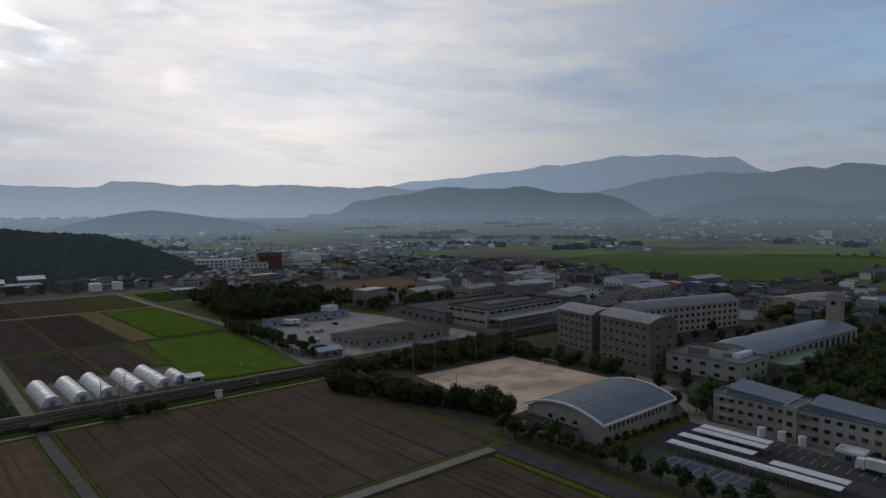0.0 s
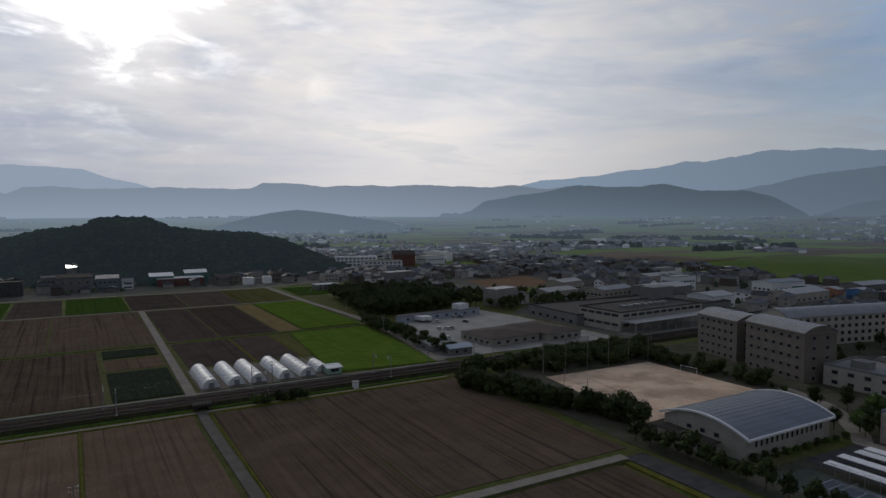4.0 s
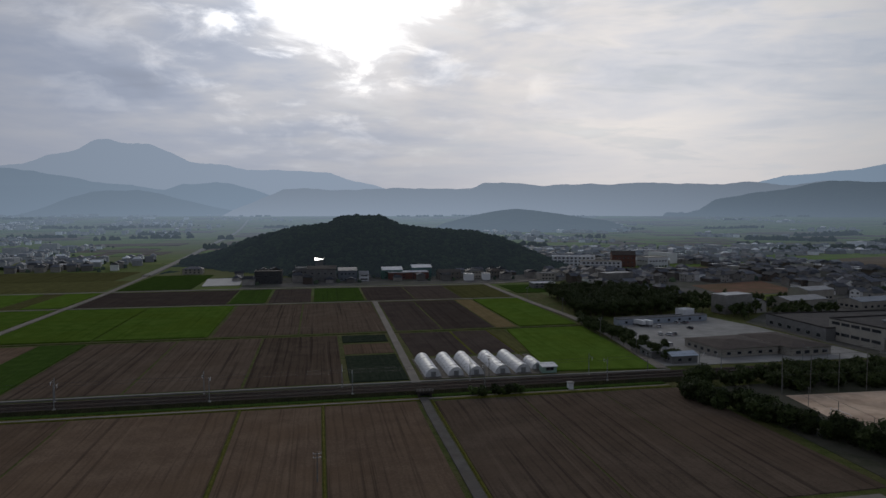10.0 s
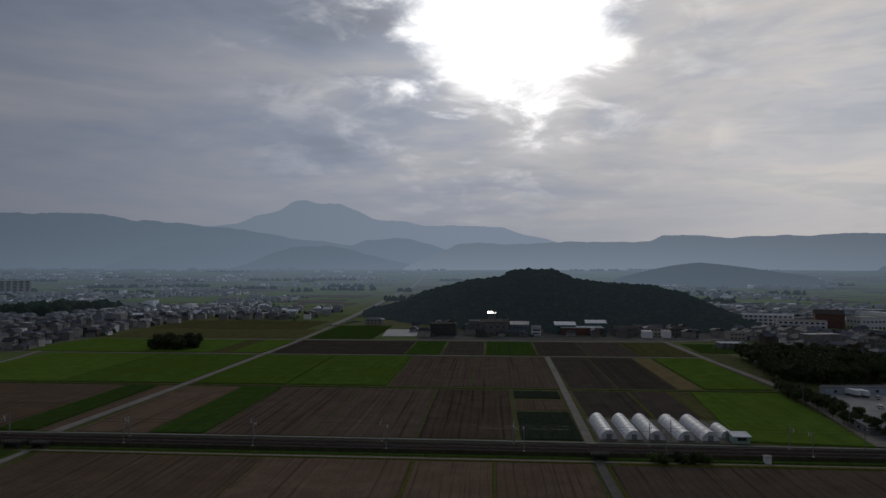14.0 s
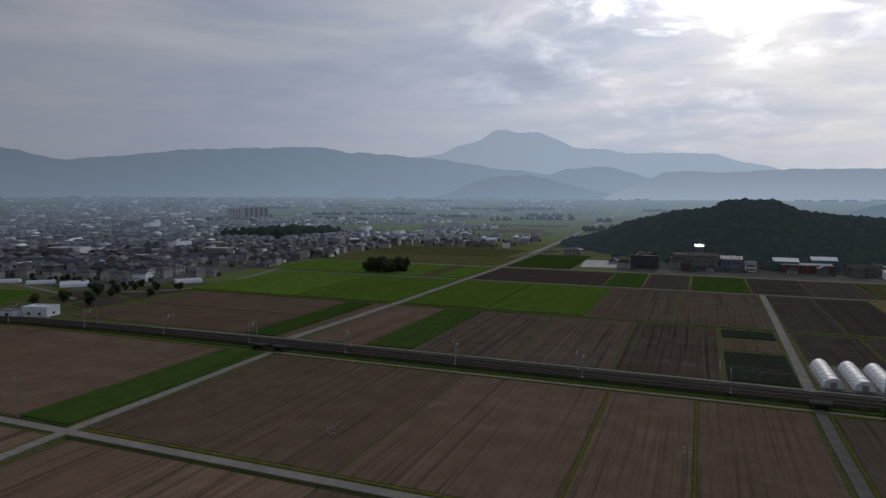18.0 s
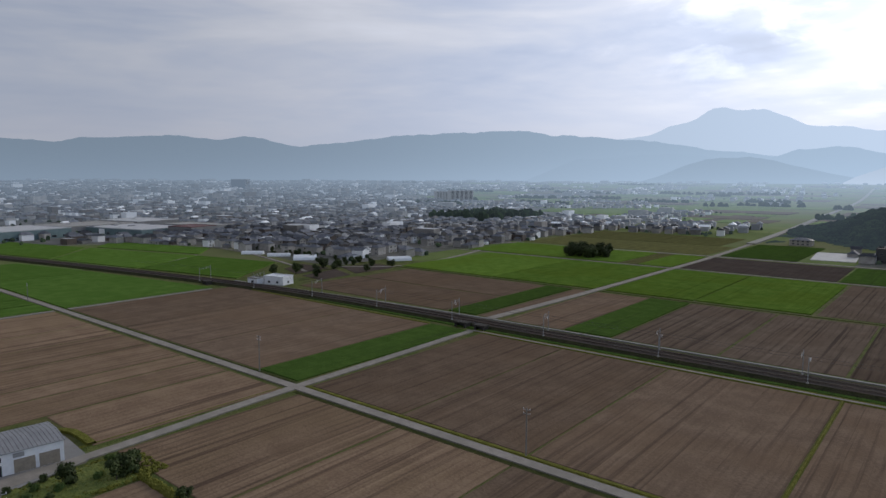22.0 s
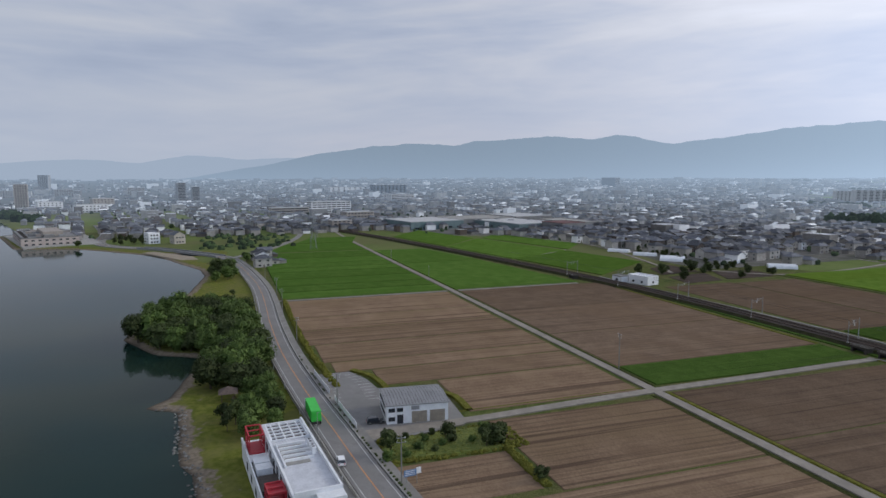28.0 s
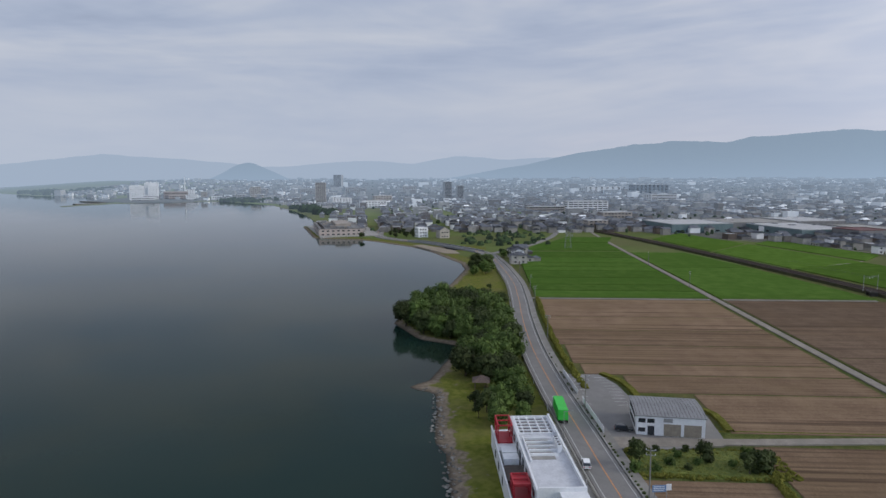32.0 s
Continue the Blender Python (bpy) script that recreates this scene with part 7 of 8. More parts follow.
# row of workshops under the hill
for x, y, w_, d, h, wall, roof, shape, lab in (
        (-42, 562, 22, 16, 10, surf("dark_cladding", (.05, .05, .052), (.08, .08, .082), 3, .7), ROOFDARK, "flat", "dark clad two-storey workshop"),
        (2, 570, 24, 18, 11, GREYWALL, ROOFDARK, "gable", "grey workshop with a dark pitched roof"), (-14, 590, 14, 12, 10, GREYWALL, CONCRETE, "flat", "grey three-storey block"),
        (24, 572, 16, 14, 9, ROOFBLUE, ROOFGREY, "gable", "blue-grey clad pitched-roof workshop"), (38, 566, 8, 8, 6, WHITE, ROOFGREY, "gable", "small white house"),
        (64, 582, 18, 16, 8, surf("green_cladding", (.06, .13, .11), (.09, .17, .145), 3, .7), WHITE, "gable", "green-walled workshop with a white roof"), (78, 575, 36, 14, 6, surf("brown_cladding", (.12, .05, .04), (.17, .075, .06), 3, .7), WHITE, "flat", "long brown-walled workshop with a white roof edge"),
        (92, 590, 18, 14, 9, surf("teal_cladding", (.07, .15, .14), (.10, .19, .175), 3, .7), WHITE, "gable", "teal workshop with a pale roof"), (114, 568, 20, 14, 6, BEIGE, ROOFDARK, "gable", "beige house with a dark roof"),
        (138, 572, 14, 12, 6.5, CREAM, TILE, "hip", "cream house with a tiled roof"), (158, 570, 14, 11, 6, BEIGE, ROOFBROWN, "hip", "house with a brown roof"),
        (172, 483, 18, 10, 4, GREYWALL, WHITE, "flat", "low building with a white roof"), (196, 540, 14, 10, 6, CREAM, ROOFGREY, "flat", "small cream block"),
        (-120, 660, 18, 12, 5, CREAM, TILE, "hip", "farmhouse with a tiled roof")):
    block("workshop", lab + " under the hill", "workshop", x, y, w_, d, h, wall, roof, 2, {"S": 4}, shape=shape, rise=2.2, win=(1.8, 1.2), group="workshops under the hill")
gl_ = thing("hillside_hall", "small hall on the slope with a mirror-bright steel roof", "hall", 0.0, 612, hill_height(0, 612) - 1.0)
part("wall", Geo().box(-3.6, 3.6, -7, 9, -6, 3.2), GREYWALL, gl_)
part("roof", Geo().solid([(-4, -8, 3.2), (4, -8, 3.2), (4, 10, 5.9), (-4, 10, 5.9), (-4, -8, 3.4), (4, -8, 3.4), (4, 10, 6.1), (-4, 10, 6.1)],
                         [(3, 2, 1, 0), (4, 5, 6, 7), (0, 1, 5, 4), (1, 2, 6, 5), (2, 3, 7, 6), (3, 0, 4, 7)]), surf("bright_steel_sheet", (.8, .8, .8), (.86, .86, .86), 2.0, .12, 1.0), gl_, "polished steel roof")
block("apartment_block", "white four-storey block below the hill", "apartment block", 262, 640, 44, 14, 13, WHITE, WHITE, 4, {"S": 10, "W": 3}, win=(2.4, 1.6), turn=-18)
block("apartment_block", "white three-storey block below the hill", "apartment block", 278, 608, 40, 12, 10, WHITE, CREAM, 3, {"S": 9, "W": 3}, win=(2.4, 1.6), turn=-18)
block("brick_hall", "red-brown brick hall in the village", "hall", 318, 640, 24, 16, 14, surf("red_brick", (.115, .052, .040), (.16, .075, .056), 2, .85), ROOFBROWN, 3, {"S": 5, "W": 3}, shape="gable", rise=4, turn=-18)
block("long_hall", "long hall with a pale roof", "hall", 356, 655, 42, 14, 7, CREAM, WHITE, 1, {"S": 8}, shape="gable", rise=2, turn=-18)

# covered walks, hedges and yards of the campus
cw = thing("covered_walk", "white flat-roofed covered walkway between school buildings", "walkway", 0, 0, 0)
part("roof", Geo().slab([(236, 133), (236, 130.6), (262, 126), (262, 128.4)], 3.2, 3.6), WHITE, cw)
part("roof", Geo().slab([(276, 131), (276, 128.6), (330, 124), (330, 126.4)], 3.2, 3.6), WHITE, cw)
for x, y in ((238, 131.5), (246, 130), (254, 128.6), (261, 127.3), (280, 129.4), (292, 128.4), (304, 127.4), (316, 126.4), (328, 125.4)):
    part("post", Geo().rod((x, y, 0), (x, y, 3.2), .12), STEEL, cw)
for x0, y0, x1, y1, n in ((132, 94.5, 176, 92.5, 12), (177.5, 24, 178.5, 46, 7), (205.5, 128, 209, 188, 14)):
    for k in range(n):
        t = k / (n - 1)
        plant(BUSH, x0 + (x1 - x0) * t, y0 + (y1 - y0) * t, .75, group="campus hedge")
setting("ground_gym_lawn", Geo().slab([(131, 90.5), (176, 88.5), (176, 94.5), (131, 95.2)], -.1, .2), VERGE, "strip of lawn below the gymnasium", "lawn")
plant(BROAD, 180.5, 98, .75, group="campus woodland")
plant(BROAD, 184, 93, .6, group="campus woodland")
plant(SMALL, 181, 90, .9, group="campus woodland")

# ---------------------------------------------------------------- town
def house_kind(w, d, floors, shape, label, wing=True, along="x"):
    """A small Japanese house: tiled main roof, an annex with a roof of its own, windows and a door."""
    b = thing("house", label, "house", 0, 0, -500)
    h = 3.0 * floors
    x0, x1, y0, y1 = -w / 2, w / 2, -d / 2, d / 2
    if shape == "gable":
        part("wall", Geo().gabled_walls(x0, x1, y0, y1, -.2, h, 1.9, along), HOUSEWALL, b)
        part("roof", Geo().gable(x0, x1, y0, y1, h, 1.9, .6, .2, along), TILE, b)
    else:
        part("wall", Geo().box(x0, x1, y0, y1, -.2, h), HOUSEWALL, b)
        part("roof", Geo().hip(x0, x1, y0, y1, h, 2.1, .7), TILE, b)
    part("ridge", Geo().box(x0 * .45, x1 * .45, -.18, .18, h + 1.9, h + 2.25) if shape == "hip" or along == "x" else Geo().box(-.18, .18, y0, y1, h + 1.9, h + 2.25), TILE, b)
    if wing:
        part("annex_wall", Geo().box(x1 - .1, x1 + w * .4, y0 + .4, y1 - 1.2, -.2, 2.7), HOUSEWALL, b)
        part("annex_roof", Geo().hip(x1 - .1, x1 + w * .4, y0 + .4, y1 - 1.2, 2.7, 1.3, .5), TILE, b)
    for f in range(floors):
        for x in (x0 * .5, x1 * .5):
            part("window", window_mesh(1.7, 1.2, STEEL), None, b, at=pose(x, y0, .9 + 3 * f, 0, 0, 0))
        part("window", window_mesh(1.4, 1.1, STEEL), None, b, at=pose(x1, y1 * .4, 1.0 + 3 * f, 0, 0, 90) if not wing or f else pose(x0, 0, 1.0, 0, 0, 270))
    part("door", Geo().box(-.45, .45, y0 - .06, y0 + .05, 0, 2.0), WOOD, b)
    return b


HOUSES = [house_kind(10, 8, 2, "gable", "two-storey house with a grey tiled gable roof"), house_kind(9, 8, 2, "hip", "two-storey house with a grey hipped tile roof"),
          house_kind(12, 9, 1, "hip", "low farmhouse with a grey tiled roof"), house_kind(8, 7, 2, "gable", "compact two-storey house with a tiled roof", False, "y"),
          house_kind(11, 7, 2, "hip", "long two-storey house with a dark tiled roof", False)]
EDGE = [(-330, 288), (-380, 290), (-500, 312), (-592, 274), (-640, 205), (-700, 165), (-800, 120), (-1000, 70)]


WORKS = [(292, 352), (338, 345), (362, 318), (350, 268), (392, 296), (420, 345), (430, 260), (470, 300), (520, 262), (330, 385), (466, 276), (463, 254), (474, 244)]


def green_field(x, y):
    """Open paddies and dry fields south of the village."""
    return 538 < x and 186 < y < 525 and y > 219 - (x - 583) * .1 and y < 303 + (x - 538) * 3.2 or 545 < x < 880 and 525 <= y < 760


def town(x, y):
    """How densely built the place is at x, y: 0 to 1."""
    r, a = math.hypot(x, y), math.degrees(math.atan2(-x, y))
    if r > 4650 or inland_fast(x, y) < 25 or green_field(x, y) and x < 965:
        return 0.0
    if -460 < x < -315 and y < 320 or -345 < x < -300 and 325 < y < 362:
        return 0.0
    if x < -330 and a < 112:
        if y < np.interp(-x, [-p[0] for p in EDGE], [p[1] for p in EDGE]) and x > -690:
            return 0.0
        if x > -690 and y < 160 and not (x < -640 and y < -60):
            return 0.0
        if -690 < x and y < 60 and y > -60:
            return 0.0
        if -1000 < x < -640 and 190 < y < 415:
            return 0.25
        if a > 38 + 6 * math.sin(r * .004):
            return 1.0 if noise.noise(Vector((x * .004, y * .004, 3))) > -.42 else .15
        if y < 900 and y > 420 and x < -335:
            return .8 if not (-600 < x < -505 and 690 < y < 860) else 0
        return .75 if noise.noise(Vector((x * .0045, y * .0045, 8))) > .12 else 0.0
    if a >= 112:
        return .6 if x < -1600 else 0
    if -330 <= x < -200 and 700 < y < 860:
        return .7
    if x > 205 and 400 < y < 960 and a > -49 and y > 395 + max(0, x - 330) * .25:
        return 0 if (250 < x < 372 and 372 < y < 492) or (280 < x < 400 and 590 < y < 680) or hill_height(x, y) > .5 else .9
    if 230 < x < 545 and 230 < y < 440 and y > .55 * x - 20:
        return .55 if all(abs(x - p) > 27 or abs(y - q) > 19 for p, q in WORKS) and not (226 < x < 350 and 372 < y) and math.hypot(x - 263, y - 261) > 78 else 0
    if -60 < x < 300 and 585 < y < 640:
        return .5 if hill_height(x, y) < 1 else 0
    if 400 < x < 720 and 330 < y < 470 and y > .45 * x + 60:
        return .8
    if 330 < x < 620 and 205 < y < 250:
        return .5
    if a < -46 and 900 < r:
        return .7 if noise.noise(Vector((x * .003, y * .003, 5))) > .04 and r > 1050 else 0.0
    if a > -76 and a < -66 and 380 < r < 900:
        return .5
    if -27 < a < -13 and 1780 < r < 2080:
        return .6
    if r > 950:
        return .5 if noise.noise(Vector((x * .0032, y * .0032, 1))) > .46 else 0.0
    return 0.0


class Many:
    """Walls and roofs of countless far houses, gathered for one mesh."""

    def __init__(self):
        self.v, self.f, self.s, self.n = [], [], [], 0

    def add(self, x, y, w, d, h, rise, turn, flat_roof):
        c, s = math.cos(turn), math.sin(turn)
        o = .5
        loc = [(-w, -d, -.2), (w, -d, -.2), (w, d, -.2), (-w, d, -.2), (-w, -d, h), (w, -d, h), (w, d, h), (-w, d, h)]
        fs = [(0, 1, 5, 4), (1, 2, 6, 5), (2, 3, 7, 6), (3, 0, 4, 7)]
        sl = [0, 0, 0, 0]
        if flat_roof:
            loc += [(-w, -d, h + .01), (w, -d, h + .01), (w, d, h + .01), (-w, d, h + .01)]
            fs, sl = fs + [(8, 9, 10, 11)], sl + [2]
        else:
            k = .35 * w if rise > 1.9 else -o
            loc += [(-w - o, -d - o, h - .15), (w + o, -d - o, h - .15), (w + o, d + o, h - .15), (-w - o, d + o, h - .15), (-w + k, 0, h + rise), (w - k, 0, h + rise)]
            fs, sl = fs + [(8, 9, 13, 12), (10, 11, 12, 13), (9, 10, 13), (11, 8, 12)], sl + [1] * 4
        base = lift(x, y)
        self.v += [(x + c * a - s * b, y + s * a + c * b, z + base) for a, b, z in loc]
        self.f += [tuple(self.n + i for i in f) for f in fs]
        self.s += sl
        self.n += len(loc)

    def make(self, name, mats, label):
        if not self.f:
            return
        me_ = bpy.data.meshes.new(name)
        me_.from_pydata(self.v, [], self.f)
        for m in mats:
            me_.materials.append(m)
        me_.polygons.foreach_set("material_index", self.s)
        me_.update()
        tagged(new(name, me_), label, "houses", kind="stuff")


NEARTILE = surf("mixed_roof_tiles", (.060, .065, .076), (.114, .120, .135), 3, .7, island=.55, spec=.12)
NEARWALL = surf("mixed_house_walls", (.19, .18, .168), (.29, .275, .255), 4, .85, island=.5, speck=.14)
NEARFLAT = surf("mixed_flat_roofs", (.22, .225, .235), (.36, .365, .375), 5, .6, island=.6)
# Far flat roofs, their haze painted as emission past 800 m.
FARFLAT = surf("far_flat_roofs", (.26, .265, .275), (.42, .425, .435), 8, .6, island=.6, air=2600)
near_town, far_town = Many(), Many()
r = random.Random(31)
count = 0
GARDEN, FARGARDEN = [], []
for lo, hi, cell in ((250, 900, 13.5), (900, 1700, 19.0), (1700, 2900, 30.0), (2900, 4700, 52.0)):
    for i in range(int(-hi / cell), int(hi / cell) + 1):
        for j in range(int(-1100 / cell), int(hi / cell) + 1):
            # streets run a little askew
            bx, by = i * cell, j * cell
            x, y = bx * .985 - by * .17 + r.uniform(-2.4, 2.4), bx * .17 + by * .985 + r.uniform(-2.4, 2.4)
            d = math.hypot(x, y)
            if not lo <= d < hi or y < -.75 * abs(x) or (x > 0 and y < .2 * x):
                continue
            k = town(x, y)
            if k <= 0:
                continue
            u = r.random()
            if i % 7 == 0 or j % 6 == 0 or u > min(1, k * 1.1):
                if r.random() < (.16 if i % 7 == 0 or j % 6 == 0 else .45):
                    (GARDEN if d < 800 else FARGARDEN).append((x, y, r.uniform(.8, 2.0), r.uniform(1.4, 3.2), r.uniform(1.5, 3.2)))
                continue
            if r.random() < .22:
                (GARDEN if d < 800 else FARGARDEN).append((x + cell * .45, y + r.uniform(-4, 4), r.uniform(.8, 1.6), r.uniform(1.2, 2.6), r.uniform(1.5, 3.0)))
            turn = .17 + r.choice((0, math.pi / 2)) + r.uniform(-.06, .06)
            big_one = r.random() < (.014 if d < 900 else .06)
            if d < 640 and count < 270 and not big_one and (x > -700):
                t = copy_thing(HOUSES[r.randrange(5)], pose(x, y, 0, 0, 0, math.degrees(turn) + r.choice((0, 180))))
                t["group"] = "houses of the town"
                count += 1
                continue
            s = 1.0 if d < 1700 else (1.35 if d < 2900 else 2.0)
            w_, dd = r.uniform(3.8, 5.8) * s, r.uniform(3.2, 4.6) * s
            h = r.choice((3.0, 5.4, 5.8, 6.2)) + (r.uniform(0, 3) if d > 1700 else 0)
            flat_ = r.random() < .11
            if big_one:
                w_, dd, h, flat_ = w_ * r.uniform(1.5, 3.0), dd * r.uniform(1.2, 1.8), r.uniform(5, 13) * (1.5 if d > 1700 else 1), True
            (near_town if d < 800 else far_town).add(x, y, w_, dd, h, r.uniform(1.3, 2.6), turn, flat_)
HROW = [(-42, 562), (2, 570), (-14, 590), (24, 572), (38, 566), (62, 582), (78, 575), (92, 590), (114, 568), (138, 572), (158, 570), (172, 483), (196, 540)]
for _ in range(120):
    x, y = r.uniform(-75, 205), r.uniform(549, 600)
    if hill_height(x, y) < 1.5 and all(abs(x - p) > 16 or abs(y - q) > 12 for p, q in HROW):
        HROW.append((x, y))
        near_town.add(x, y, r.uniform(3.4, 5.2), r.uniform(3, 4.4), r.choice((3.0, 5.4, 5.8)), r.uniform(1.3, 2.4), r.choice((0, 1.57)) + r.uniform(-.1, .1), r.random() < .15)
        if r.random() < .6:
            GARDEN.append((x + 7, y - 3, 1.0, r.uniform(1.2, 2.4), r.uniform(1.4, 2.6)))
near_town.make("town_houses", [NEARWALL, NEARTILE, NEARFLAT], "crowded tiled-roof houses of the town")
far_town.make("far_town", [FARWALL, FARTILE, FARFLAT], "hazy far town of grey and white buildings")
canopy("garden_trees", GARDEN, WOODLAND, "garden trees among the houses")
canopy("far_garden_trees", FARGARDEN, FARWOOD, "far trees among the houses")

# woods and tree belts on the plain
r = random.Random(77)
belts = []
for _ in range(60):
    a, d = r.uniform(-75, 45), 1100 + 3000 * r.random() ** 1.4
    x, y = -d * math.sin(radians(a)), d * math.cos(radians(a))
    n = r.randrange(6, 40)
    for k in range(n):
        belts.append((x + r.uniform(-3.2, 3.2) * n, y + r.uniform(-12, 12), 1.5, r.uniform(4, 8), r.uniform(4, 9)))
for a0, a1, d, n in ((-42, -36, 1500, 70), (-50, -44.5, 1450, 90), (-55, -51, 1500, 70), (-47, -40, 1150, 30), (24, 33, 1900, 90), (12, 20, 2300, 70)):
    for _ in range(n):
        a, q = r.uniform(a0, a1), d + r.uniform(-25, 25)
        belts.append((-q * math.sin(radians(a)), q * math.cos(radians(a)), 1.5, r.uniform(4, 7), r.uniform(4, 9)))
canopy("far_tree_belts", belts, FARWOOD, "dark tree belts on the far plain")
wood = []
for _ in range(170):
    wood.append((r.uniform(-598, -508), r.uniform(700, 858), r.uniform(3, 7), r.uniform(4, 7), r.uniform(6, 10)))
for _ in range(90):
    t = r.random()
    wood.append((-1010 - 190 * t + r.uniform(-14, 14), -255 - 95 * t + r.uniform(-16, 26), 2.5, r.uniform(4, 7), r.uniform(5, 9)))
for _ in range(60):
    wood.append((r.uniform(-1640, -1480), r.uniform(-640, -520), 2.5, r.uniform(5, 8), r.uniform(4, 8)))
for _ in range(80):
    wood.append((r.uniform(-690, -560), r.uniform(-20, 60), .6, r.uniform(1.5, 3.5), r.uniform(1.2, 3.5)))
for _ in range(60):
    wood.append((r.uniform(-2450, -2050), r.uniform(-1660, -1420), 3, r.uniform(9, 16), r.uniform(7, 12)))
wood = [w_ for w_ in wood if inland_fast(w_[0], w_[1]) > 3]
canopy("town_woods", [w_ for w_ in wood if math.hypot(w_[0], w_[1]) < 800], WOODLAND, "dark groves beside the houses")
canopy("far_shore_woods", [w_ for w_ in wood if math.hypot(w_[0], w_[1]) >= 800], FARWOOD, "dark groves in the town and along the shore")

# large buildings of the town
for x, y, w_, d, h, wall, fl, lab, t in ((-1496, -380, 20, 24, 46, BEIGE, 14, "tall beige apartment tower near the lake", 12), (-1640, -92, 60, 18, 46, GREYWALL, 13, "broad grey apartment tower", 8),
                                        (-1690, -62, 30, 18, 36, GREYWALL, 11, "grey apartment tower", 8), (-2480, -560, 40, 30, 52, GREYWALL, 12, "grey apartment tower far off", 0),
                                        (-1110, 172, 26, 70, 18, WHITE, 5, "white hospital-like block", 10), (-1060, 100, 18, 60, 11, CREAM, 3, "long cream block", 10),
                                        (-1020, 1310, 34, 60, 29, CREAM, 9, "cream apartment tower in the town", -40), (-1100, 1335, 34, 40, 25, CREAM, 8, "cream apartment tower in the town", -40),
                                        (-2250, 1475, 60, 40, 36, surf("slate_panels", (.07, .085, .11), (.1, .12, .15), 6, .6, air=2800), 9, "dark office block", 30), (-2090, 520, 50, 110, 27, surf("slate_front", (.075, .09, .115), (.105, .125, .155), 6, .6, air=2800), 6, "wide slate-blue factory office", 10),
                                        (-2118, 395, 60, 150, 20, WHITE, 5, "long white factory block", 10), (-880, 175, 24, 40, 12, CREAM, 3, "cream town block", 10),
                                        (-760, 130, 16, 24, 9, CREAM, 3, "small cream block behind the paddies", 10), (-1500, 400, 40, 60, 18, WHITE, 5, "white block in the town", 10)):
    # The far wall variants carry painted haze in their emission.
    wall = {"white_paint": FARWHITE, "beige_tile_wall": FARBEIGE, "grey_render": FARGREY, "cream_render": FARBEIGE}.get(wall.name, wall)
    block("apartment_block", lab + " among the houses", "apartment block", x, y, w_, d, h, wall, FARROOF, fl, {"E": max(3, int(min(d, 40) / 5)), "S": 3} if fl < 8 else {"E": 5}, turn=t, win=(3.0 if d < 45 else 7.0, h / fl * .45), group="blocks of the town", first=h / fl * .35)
for k, (x, y, w_, d, mat) in enumerate(((-700, 330, 90, 60, FARROOF), (-770, 300, 60, 90, CONCRETE), (-735, 225, 70, 70, FARROOF), (-690, 395, 70, 40, CONCRETE), (-800, 380, 70, 60, FARROOF), (-640, 360, 34, 34, surf("maroon_wall", (.11, .05, .05), (.15, .07, .07), 4, .8)))):
    block("shopping_hall", "broad low white-roofed shopping hall" if mat != CONCRETE else "broad low pale-roofed hall", "hall", x, y, w_, d, 7 + k % 3, surf("teal_wall", (.10, .15, .155), (.14, .195, .2), 5, .8) if k in (0, 2) else GREYWALL, mat, 1, {"E": 6, "S": 6}, win=(5, 2), turn=12, group="shopping halls")
setting("ground_hotel_point", Geo().slab([(-1480, -850), (-1455, -838), (-1500, -740), (-1640, -690), (-1800, -860), (-1740, -1010), (-1540, -975)], -3, 1.2), TOWNGROUND, "paved point of land under the lakeside hotel", "quay")
for x, y, w_, d, h, lab in ((-1640, -903, 22, 36, 36, "long white lakeside hotel wing"), (-1655, -868, 22, 24, 36, "white lakeside hotel wing"), (-1680, -884, 18, 34, 44, "tall white lakeside hotel tower")):
    b = block("hotel", lab, "hotel", x, y, w_, d, h, FARWHITE, FARWHITE, 11, {"E": int(d / 4), "N": 5}, turn=30, win=(1.5, 1.0), group="lakeside hotel")
    for k in range(3):
        part("roof_box", Geo().box(-5, 5, -d / 2 + 4 + d * .28 * k, -d / 2 + 9 + d * .28 * k, h, h + 3.0), FARWHITE, b)
block("hotel_podium", "white stepped podium of the lakeside hotel", "hotel", -1600, -866, 34, 56, 8, FARWHITE, FARWHITE, 2, {"E": 14}, turn=30, win=(3, 2))
block("hotel_podium", "white terrace block of the lakeside hotel", "hotel", -1622, -858, 26, 38, 13, FARWHITE, FARWHITE, 3, {"E": 10}, turn=30, win=(3, 2))
# air=2800 gives these hall walls the same painted haze glow.
block("hotel_hall", "broad brown hall beside the hotel", "hall", -1715, -836, 36, 60, 20, surf("brown_panels", (.20, .145, .12), (.27, .20, .17), 6, .8, air=2800), FARBEIGE, 3, {"E": 10}, turn=30, win=(5, 2))
block("hotel_hall", "lower brown hall beside the hotel", "hall", -1690, -812, 26, 56, 11, surf("tan_panels", (.25, .19, .16), (.32, .25, .21), 6, .8, air=2800), FARBEIGE, 2, {"E": 9}, turn=30, win=(5, 2))
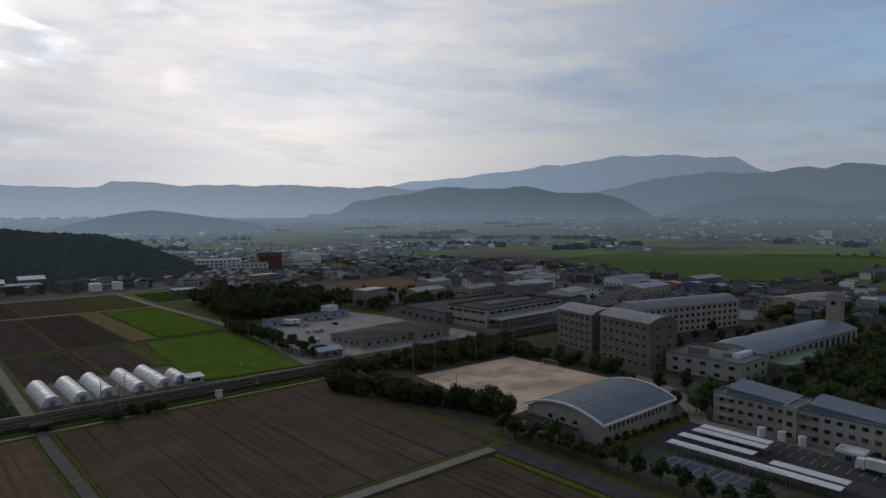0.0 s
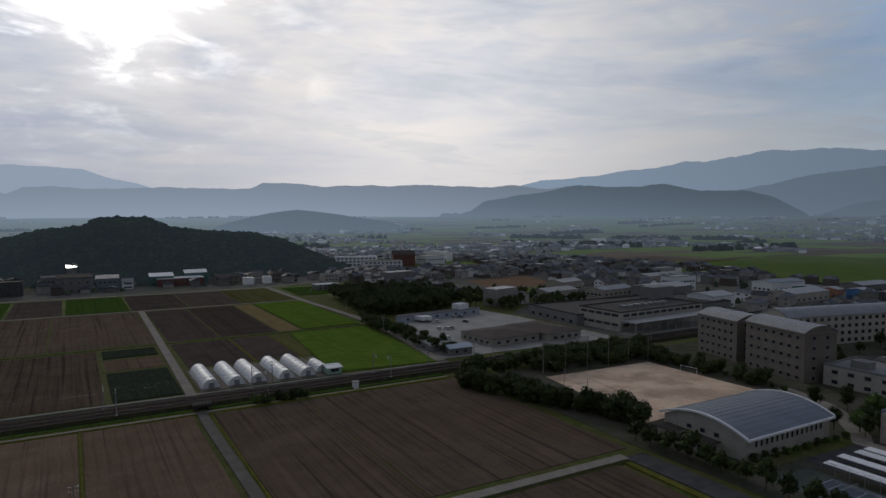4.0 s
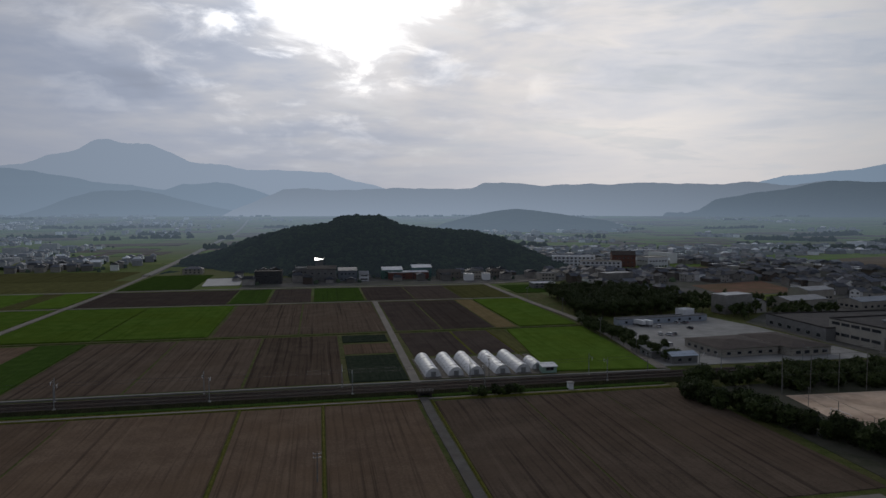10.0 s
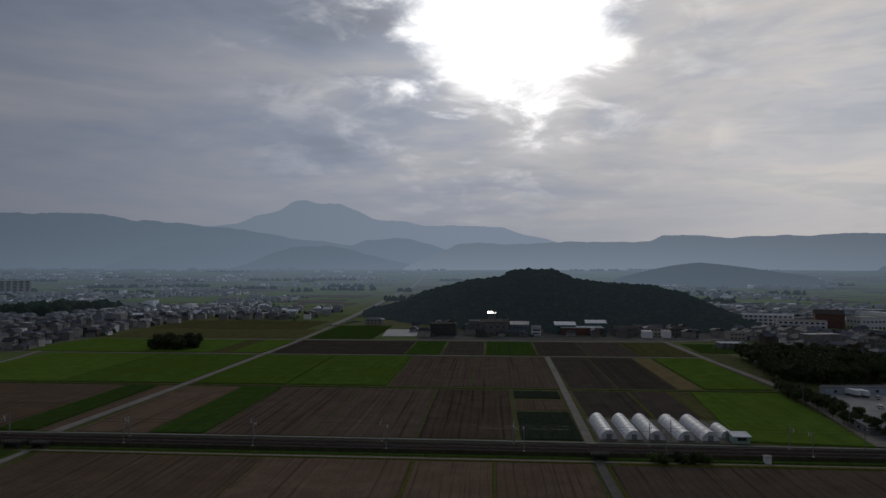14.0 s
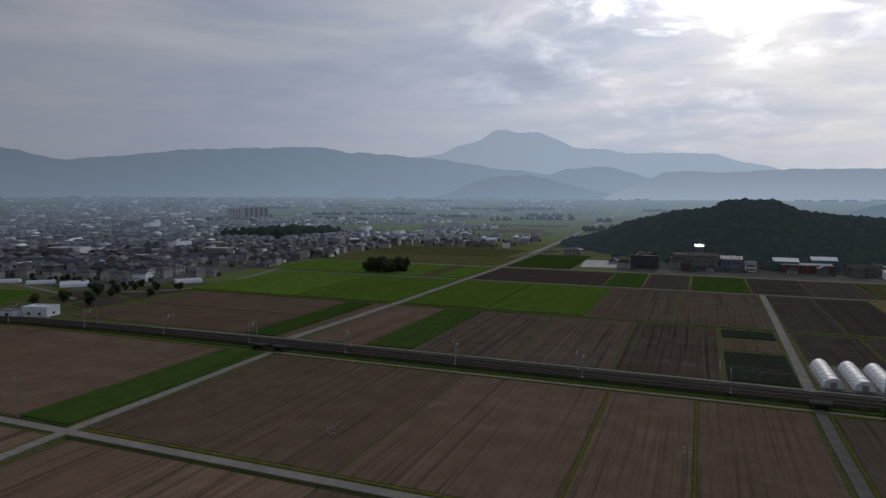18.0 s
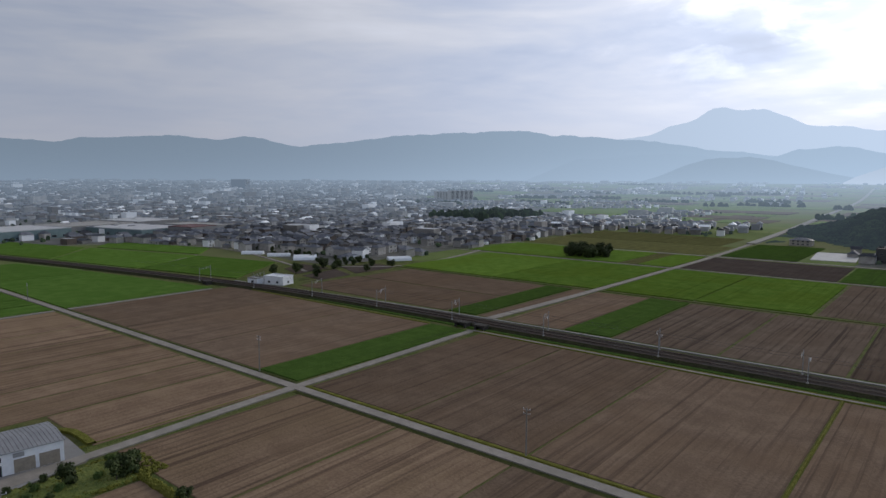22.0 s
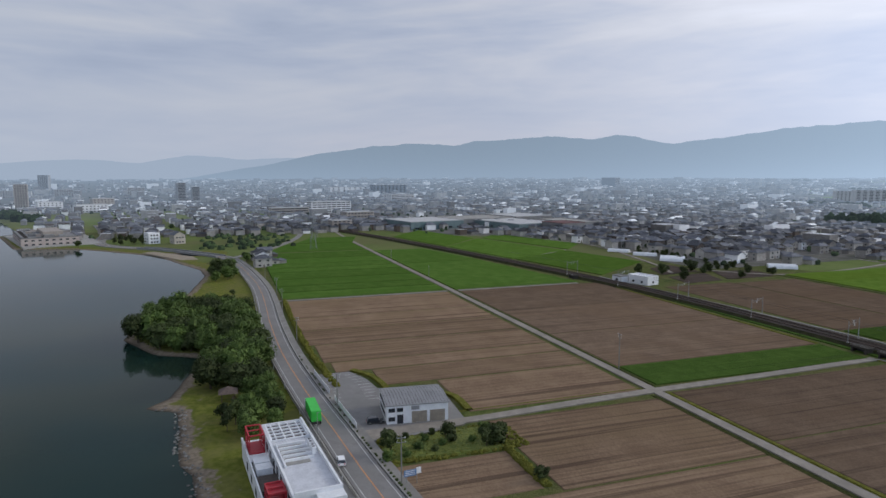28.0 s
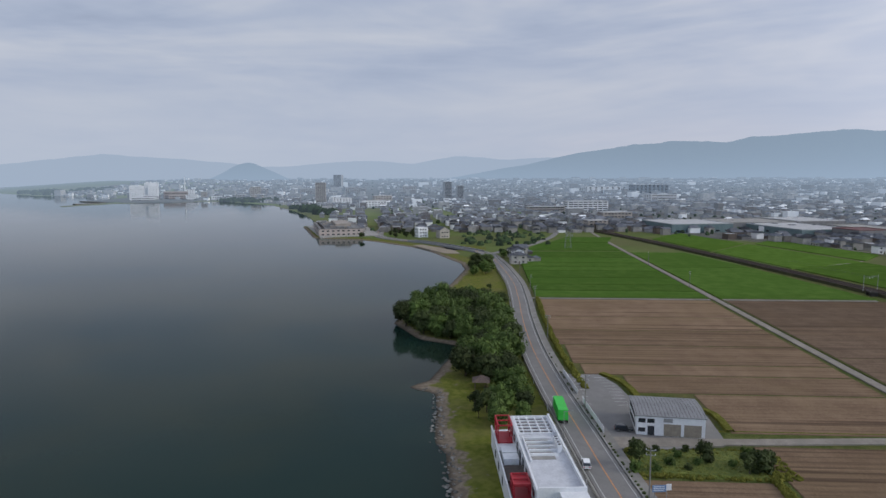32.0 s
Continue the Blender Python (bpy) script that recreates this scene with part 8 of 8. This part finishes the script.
for x, y, w_, d, h, wall, lab in ((-1760, -815, 14, 22, 24, FARWHITE, "white block behind the hotel hall"), (-1650, -760, 24, 30, 13, FARWHITE, "white building on the far shore"), (-1700, -750, 16, 16, 20, FARBEIGE, "pale stepped building on the far shore"),
                                  (-1640, -690, 26, 26, 10, FARWHITE, "low white boat house on the far shore"), (-1720, -660, 20, 40, 11, FARGREY, "grey building on the far shore"), (-1690, -600, 22, 30, 12, FARBEIGE, "pale building on the far shore"),
                                  (-1830, -655, 18, 30, 30, FARBEIGE, "yellowish apartment block near the shore"), (-1980, -700, 30, 60, 20, FARGREY, "grey apartment block near the shore"), (-2050, -560, 30, 60, 18, FARGREY, "grey apartment block in the town"),
                                  (-2100, -430, 30, 50, 20, FARGREY, "grey apartment block in the town"), (-2150, -250, 30, 50, 22, FARGREY, "grey apartment block in the town"), (-1350, -300, 30, 40, 15, FARWHITE, "white works building near the shore"),
                                  (-1250, -215, 26, 50, 13, FARWHITE, "white hall near the shore"), (-1460, -230, 24, 40, 17, FARBEIGE, "pale block near the shore")):
    block("shore_building", lab, "building", x, y, w_, d, h, wall, FARROOF, max(2, int(h / 3.5)), {"E": max(3, int(d / 6))}, turn=22, win=(2.8, 1.6), group="buildings on the far shore")
ms = thing("radio_mast", "thin pale radio mast on the far shore", "mast", -1790, -845, lift(-1790, -845))
part("mast", Geo().rod((0, 0, 0), (0, 0, 58), 3.2, 0.8, 6), FARWHITE, ms)
part("platform", Geo().rod((0, 0, 40), (0, 0, 43), 4.0, 4.0, 8), FARWHITE, ms)

# warehouse on the quay
setting("pavement_quay", Geo().slab([(-625, -160), (-770, -214), (-800, -150), (-650, -105)], -3.2, 0.8), CONCRETE, "concrete quay", "quay")
b = block("quay_warehouse", "long beige quay warehouse with a cluttered flat roof", "warehouse", -695, -160, 100, 44, 7, surf("pinkish_wall", (.36, .31, .28), (.45, .39, .355), 4, .85), GREYWALL, 2, {"E": 8, "S": 14, "N": 14}, turn=18, win=(2.5, 1.4))
for k in range(9):
    part("roof_box", Geo().box(-44 + 10 * k, -37 + 10 * k, -14 + 5 * (k % 3), -6 + 5 * (k % 3), 7, 9.2), FARBEIGE if k % 2 else GREYWALL, b)
    part("air_unit", Geo().box(-46 + 10 * k, -42 + 10 * k, 8 - 4 * (k % 2), 13 - 4 * (k % 2), 7, 8.6), STEEL, b)
    part("roof_vent", Geo().box(-40 + 10 * k, -38.4 + 10 * k, -19, -16, 7, 8.2), ROOFDARK, b)
part("upper_storey", Geo().box(-20, 34, -4, 12, 6.9, 11.5), FARBEIGE, b)
part("parapet", Geo().box(-50, 50, -22, -21.4, 6.9, 7.7).box(49.4, 50, -21.4, 22, 6.9, 7.7), GREYWALL, b)
block("boat_store", "white boat store on the quay", "store", -772, -196, 14, 12, 6, WHITE, ROOFGREY, 1, {"E": 3}, turn=18)
block("white_house", "white three-storey house by the bridge", "house", -640, -62, 12, 10, 9, WHITE, WHITE, 3, {"E": 3, "S": 2}, turn=25)
block("white_house", "cream gabled house by the bridge", "house", -632, -40, 11, 10, 8, CREAM, TILE, 2, {"E": 3, "S": 2}, turn=25, shape="gable", rise=3)
for x, y in ((-446, 24), (-458, 29), (-470, 25), (-484, 24), (-497, 28)):
    t = copy_thing(HOUSES[r.randrange(5)], pose(x, y, 0, 0, 0, 100))
    t["group"] = "houses by the side road"
# Girder strip coloured dark to stand for the shaded underside of the deck.
setting("trim_bridge_girder", ribbon(Geo(), MAIN[124:134], -4.2, 4.2, -1.3, .25), DARKMETAL, "bridge girder over the river mouth, dark for the shaded underside", "bridge")
setting("trim_bridge_rail", ribbon(Geo(), MAIN[118:140], 4.0, 4.3, 0, 1.5), STEEL, "steel bridge railing", "railing")
setting("trim_bridge_rail_inner", ribbon(Geo(), MAIN[118:140], -4.3, -4.0, 0, 1.5), STEEL, "steel bridge railing", "railing")
setting("ground_sandbar", Geo().slab([(-500, -30), (-560, -62), (-566, -54), (-520, -22), (-500, -18)], -1.2, .25, .8), BEACH, "pale sandbar at the river mouth", "sandbar")
plant_area(GROVE, -436, -388, -9, 4, 9, .8, "trees beside the lakeside road", 5.0, lambda x, y: inland(x, y) > 3 and main_distance(x, y) > 7.5)
plant_area(BROAD, -505, -470, 8, 20, 4, .6, "trees beside the lakeside road", 5.0, lambda x, y: main_distance(x, y) > 8)
wood_stuff("bridge_trees", BROAD, scatter(-700, -622, -95, -66, 18, .6, 6.0, lambda x, y: main_distance(x, y) > 8 and math.hypot(x + 640, y + 62) > 12), "dark green trees by the bridge houses")
plot("rice_paddy", FARRICE, [(565, 479), (843, 525), (961, 240), (750, 186), (583, 219), (538, 303)], "bright green rice paddy beyond the village", 1.2)
plot("ploughed_field", FARSOIL, [(555, 610), (645, 530), (803, 545), (876, 760), (632, 695)], "pale dry field beyond the village", 1.0)
for x, y, w_, d, h, col, t in ((466, 276, 12, 14, 5, ((.02, .16, .15), (.03, .22, .2)), 10), (463, 256, 10, 12, 6, ((.36, .16, .10), (.45, .22, .15)), 10), (473, 242, 12, 13, 6, ((.06, .16, .36), (.09, .22, .44)), 5),
                               (480, 228, 14, 10, 5, ((.10, .10, .11), (.15, .15, .16)), 5), (474, 308, 20, 12, 6, ((.40, .40, .40), (.5, .5, .5)), 10)):
    block("painted_shed", "small painted sheet-metal shed beside the railway", "shed", x, y, w_, d, h, surf("painted_sheet", *col, 3, .6), ROOFGREY, 1, {"W": 3}, shape="gable", rise=1.2, turn=t, group="painted sheds")
rf = thing("breakwater", "low dark stone breakwater", "breakwater", 0, 0, 0)
part("stones", ribbon(Geo(), curve_points([(-1380, -905), (-1455, -880), (-1540, -990)], 20), -5, 5, -2, 1.0), ROCK, rf)

# polytunnels at the town edge
for x, y, a in ((-384, 294, -40), (-389, 298, -40), (-394, 302, -40), (-418, 296, -46), (-446, 292, -52), (-328, 336, -36), (-333, 340, -36)):
    p = thing("polytunnel", "small white polytunnel at the town edge", "polytunnel", x, y, 0, a, "polytunnels at the town edge")
    part("film", Geo().vault(-2.6, 2.6, 0, 17, .1, 2.4, .05, 10, "y", power=.62, ends=True), PLASTIC, p)

# the templates are no longer needed
for t in BROAD + GROVE + HEDGE + SMALL + BUSH + CARS + HOUSES + [MAST]:
    for o in (*t.children_recursive, t):
        bpy.data.objects.remove(o)
